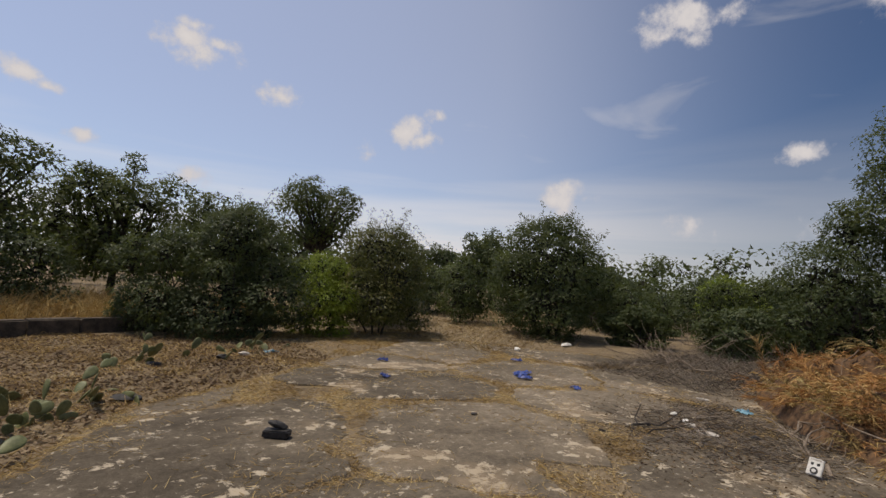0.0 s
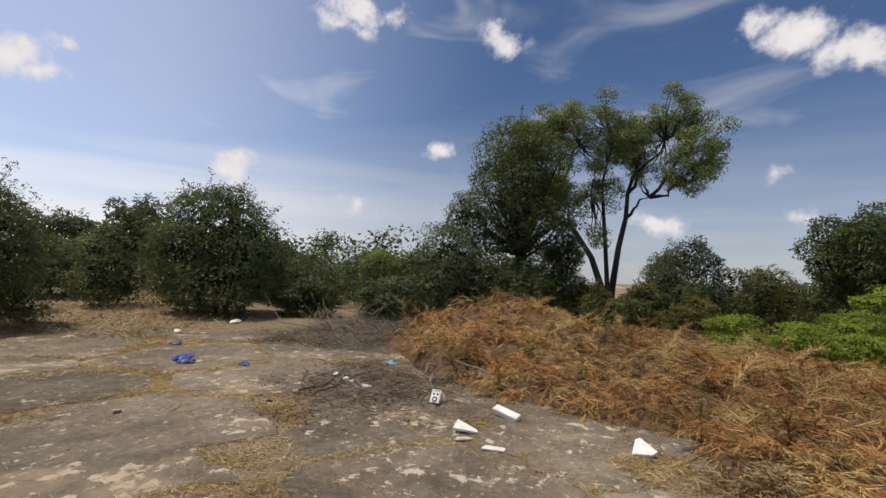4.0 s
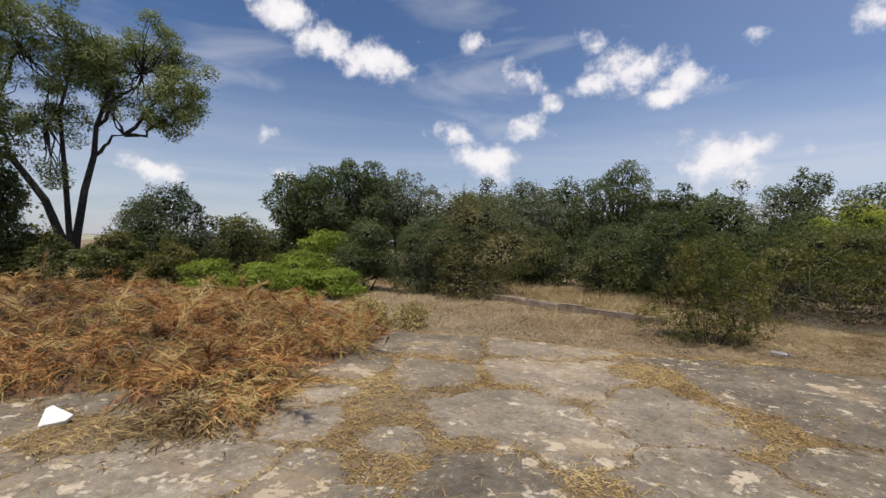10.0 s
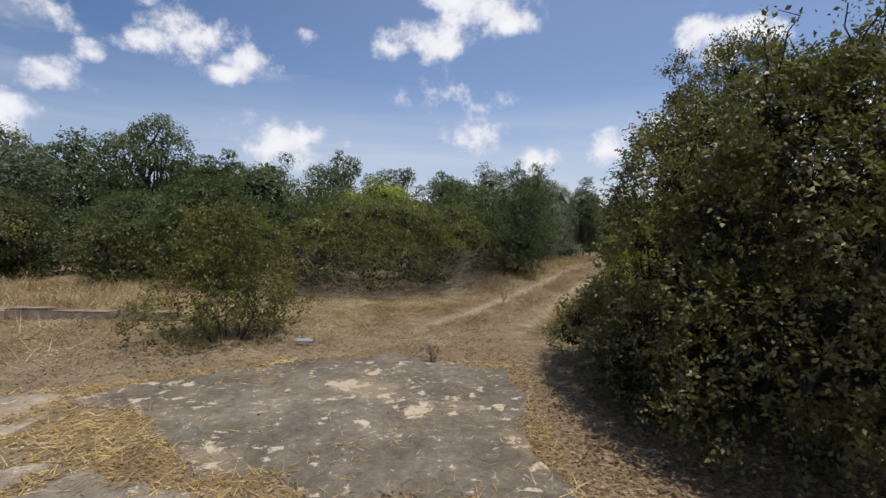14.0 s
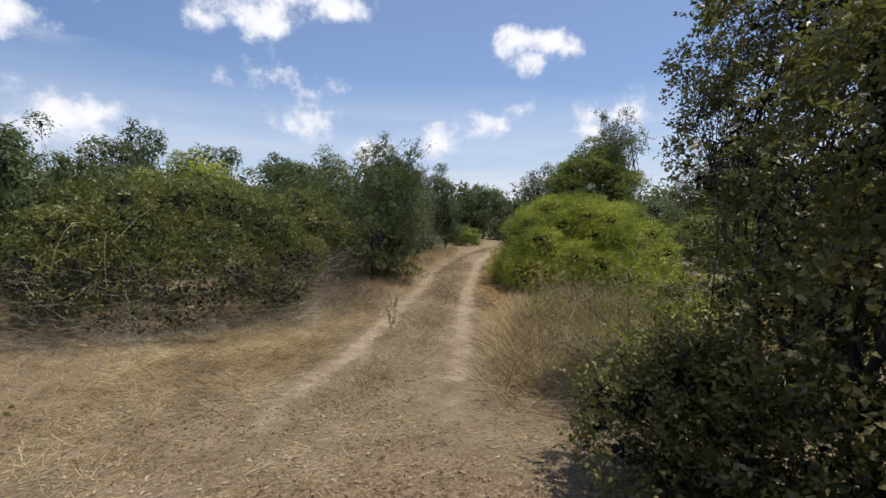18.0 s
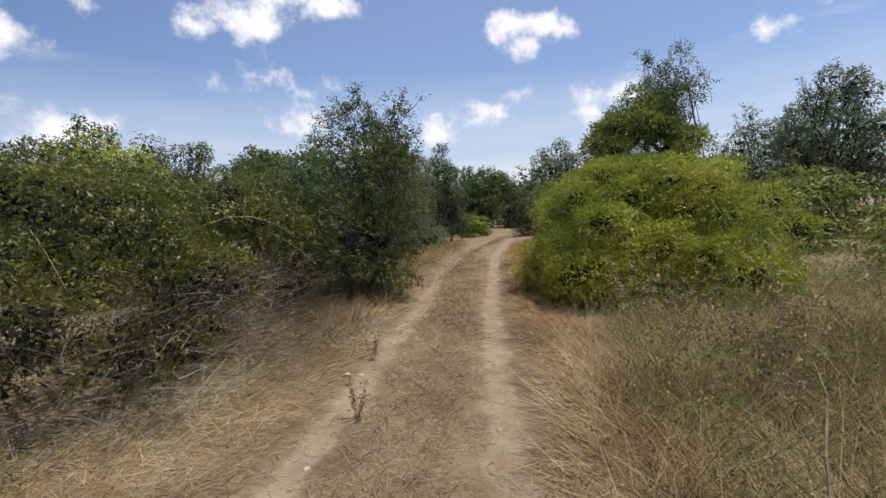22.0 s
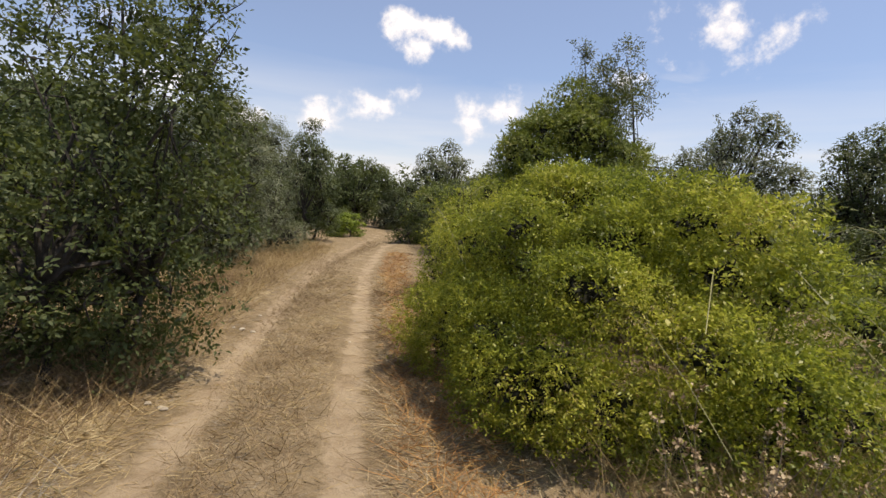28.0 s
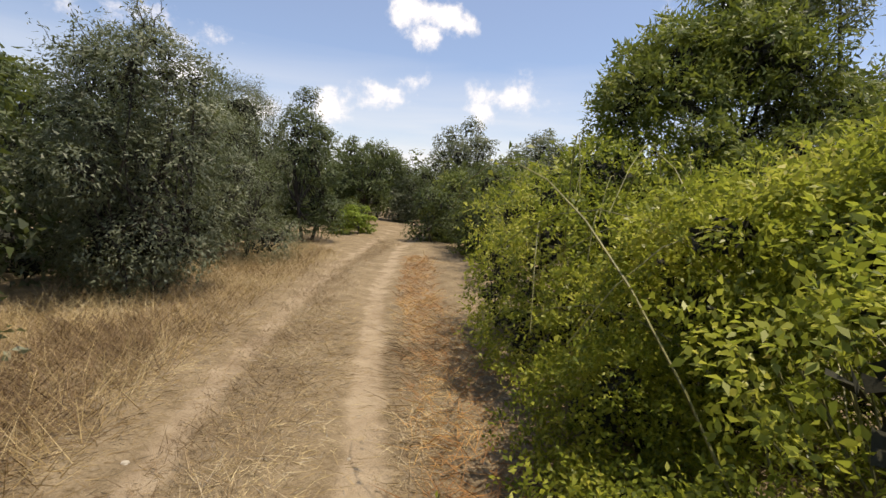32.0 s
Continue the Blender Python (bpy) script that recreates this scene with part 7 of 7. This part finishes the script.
# stones in the ruts
M_STONE = plain_mat("limestone", (0.30, 0.26, 0.20), (0.50, 0.45, 0.37), 9, 0.9, 0.5)
for i, (x, y, s) in enumerate([(1.7, 13.85, 0.045), (1.82, 13.8, 0.035), (3.03, 16.4, 0.05), (2.95, 16.5, 0.035), (4.02, 18.27, 0.05), (4.12, 18.2, 0.04), (3.95, 18.35, 0.035), (2.35, 14.6, 0.03), (4.4, 18.9, 0.03), (1.2, 12.4, 0.025), (3.3, 14.3, 0.02), (5.0, 17.5, 0.025), (5.5, 18.4, 0.02), (2.4, 12.3, 0.022), (2.9, 13.4, 0.02)]):
    bm = stone_mesh(800 + i, 0.55)
    s *= 0.65
    bmesh.ops.scale(bm, vec=(s * 1.3, s, s), verts=bm.verts)
    solid("stone", bm, M_STONE, x, y, gz(x, y) + s * 0.25, "pale limestone lying in the wheel rut", "stone", (0, 0, i * 63), "stones in the ruts")


# dry weed stalks
def weed(x, y, h, seed, label, mat, n=5):
    r = np.random.default_rng(seed)
    root = thing("dry_weed", x, y, gz(x, y) - 0.01, label, "weed", "dry weeds")
    for i in range(n):
        a = r.uniform(0, 6.3)
        e = np.array([math.cos(a) * h * r.uniform(0.05, 0.4), math.sin(a) * h * r.uniform(0.05, 0.4), h * r.uniform(0.6, 1.0)])
        v, f = [], []
        p = wander((0, 0, 0), e, 5, 0.02 * h, r)
        p[0] = np.zeros(3)
        tube_into(v, f, p, np.linspace(0.003, 0.0015, 6), 4)
        place("stalk", mesh_from("stalk", v, f, M_TWIG), root)
        k = 64
        pts = np.array(p)[r.integers(2, 6, k)] + r.normal(size=(k, 3)) * 0.012
        tagged(place("seed_head", mesh_poly("seed_head", leaf_quads(pts, r.normal(size=(k, 3)) + [0, 0, 0.6], 0.021, 0.6), 4, mat), root), kind="stuff")
    return root


weed(1.6, 12.92, 0.36, 820, "dried dock stalk with brown seeds in the rut", DEADLEAF, 4)
weed(2.02, 14.2, 0.35, 821, "dried dock stalk with brown seeds in the rut", DEADLEAF, 3)
weed(0.05, 8.35, 0.22, 822, "bare branching weed at the concrete edge", GREYDRY, 4)
for i in range(16):
    r = np.random.default_rng(830 + i)
    yy = r.uniform(10.2, 13.4)
    xx = float(np.interp(yy, [p[1] for p in RIGHT_RUT], [p[0] for p in RIGHT_RUT])) + r.uniform(1.5, 3.8)
    weed(xx, yy, r.uniform(0.6, 0.95), 850 + i, "tall dry umbel weed with pale seed heads", PALELEAF, 5)


# ---- woods and fields in the distance ----
def far_woods():
    r = np.random.default_rng(900)
    cl = []
    for a0, a1, d0, d1, n in [(-75, 48, 46, 75, 230), (48, 72, 34, 60, 60), (98, 150, 44, 70, 70), (150, 200, 42, 60, 80), (-130, -75, 36, 60, 70), (200, 232, 36, 50, 40)]:
        for _ in range(n):
            a, d = math.radians(r.uniform(a0, a1)), r.uniform(d0, d1)
            x, y = -math.sin(a) * d, math.cos(a) * d + 8
            h = r.uniform(2.4, 5.6) * (0.6 + d / 95)
            z = gz(x, y)
            for _ in range(4):
                k = r.uniform(0.2, 0.4)
                cl.append((x + r.normal() * h * 0.25, y + r.normal() * h * 0.25, z + h * r.uniform(0.2, 0.95 - k * 0.5), h * k, h * k, h * k * 0.8))
    # far_wood_shade: near-black blades painting the dark between distant crowns
    for name, me in (("far_woods", crown_mesh("far_woods", cl, 80000, 0.42, OAK, r, 0.7, 0.35, far=True)), ("far_wood_shade", core_mesh("far_wood_shade", cl, CROWN_SHADE, r, 0.42, 14))):
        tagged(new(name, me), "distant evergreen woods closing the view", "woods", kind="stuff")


far_woods()


def far_hills():
    """Low pale ridge of fields far beyond the clearing."""
    v, f = [], []
    n = 90
    for i in range(n + 1):
        a = math.radians(60 + 70 * i / n)
        for d, z in ((500, -30), (700, -9 + 5 * math.sin(i * 0.21) + 2 * math.sin(i * 0.83)), (900, -6 + 5 * math.sin(i * 0.21 + 0.4) + 2 * math.sin(i * 0.7)), (1300, -40)):
            v.append((-math.sin(a) * d, math.cos(a) * d, z))
    for i in range(n):
        for k in range(3):
            f.append((i * 4 + k, i * 4 + k + 1, i * 4 + 5 + k, i * 4 + 4 + k))
    tagged(new("backdrop", mesh_from("backdrop", v, f, M_FIELD, True)), "pale distant ridge of dry fields", "hill", kind="structure")


M_ROOF = plain_mat("terracotta", (0.25, 0.11, 0.06), (0.40, 0.20, 0.11), 0.3, 0.9, 0.1)
M_FIELD = plain_mat("far_fields", (0.16, 0.17, 0.11), (0.42, 0.38, 0.28), 0.02, 0.95, 0.1, fine=0.2)
far_hills()
for i in range(14):
    r = np.random.default_rng(950 + i)
    a = math.radians(r.uniform(80, 104))
    d = r.uniform(560, 680)
    b = thing("far_house", -math.sin(a) * d, math.cos(a) * d, -14, "tiny white house on the distant ridge", "house", "far houses", turn=r.uniform(0, 90))
    w, h = r.uniform(8, 16), r.uniform(5, 9)
    part("wall", block((w, w * 0.6, h + 10), 0.1), M_WHITE, b).location = (0, 0, h / 2 - 5)
    bm = bmesh.new()
    vs = [bm.verts.new(c) for c in ((-w / 2 - 0.4, -w * 0.33, h), (w / 2 + 0.4, -w * 0.33, h), (w / 2 + 0.4, w * 0.33, h), (-w / 2 - 0.4, w * 0.33, h), (-w / 2 - 0.4, 0, h + 2.2), (w / 2 + 0.4, 0, h + 2.2))]
    for q in ((0, 1, 5, 4), (3, 4, 5, 2), (0, 4, 3), (1, 2, 5), (0, 3, 2, 1)):
        bm.faces.new([vs[k] for k in q])
    part("roof", bm, M_ROOF, b, "terracotta roof")
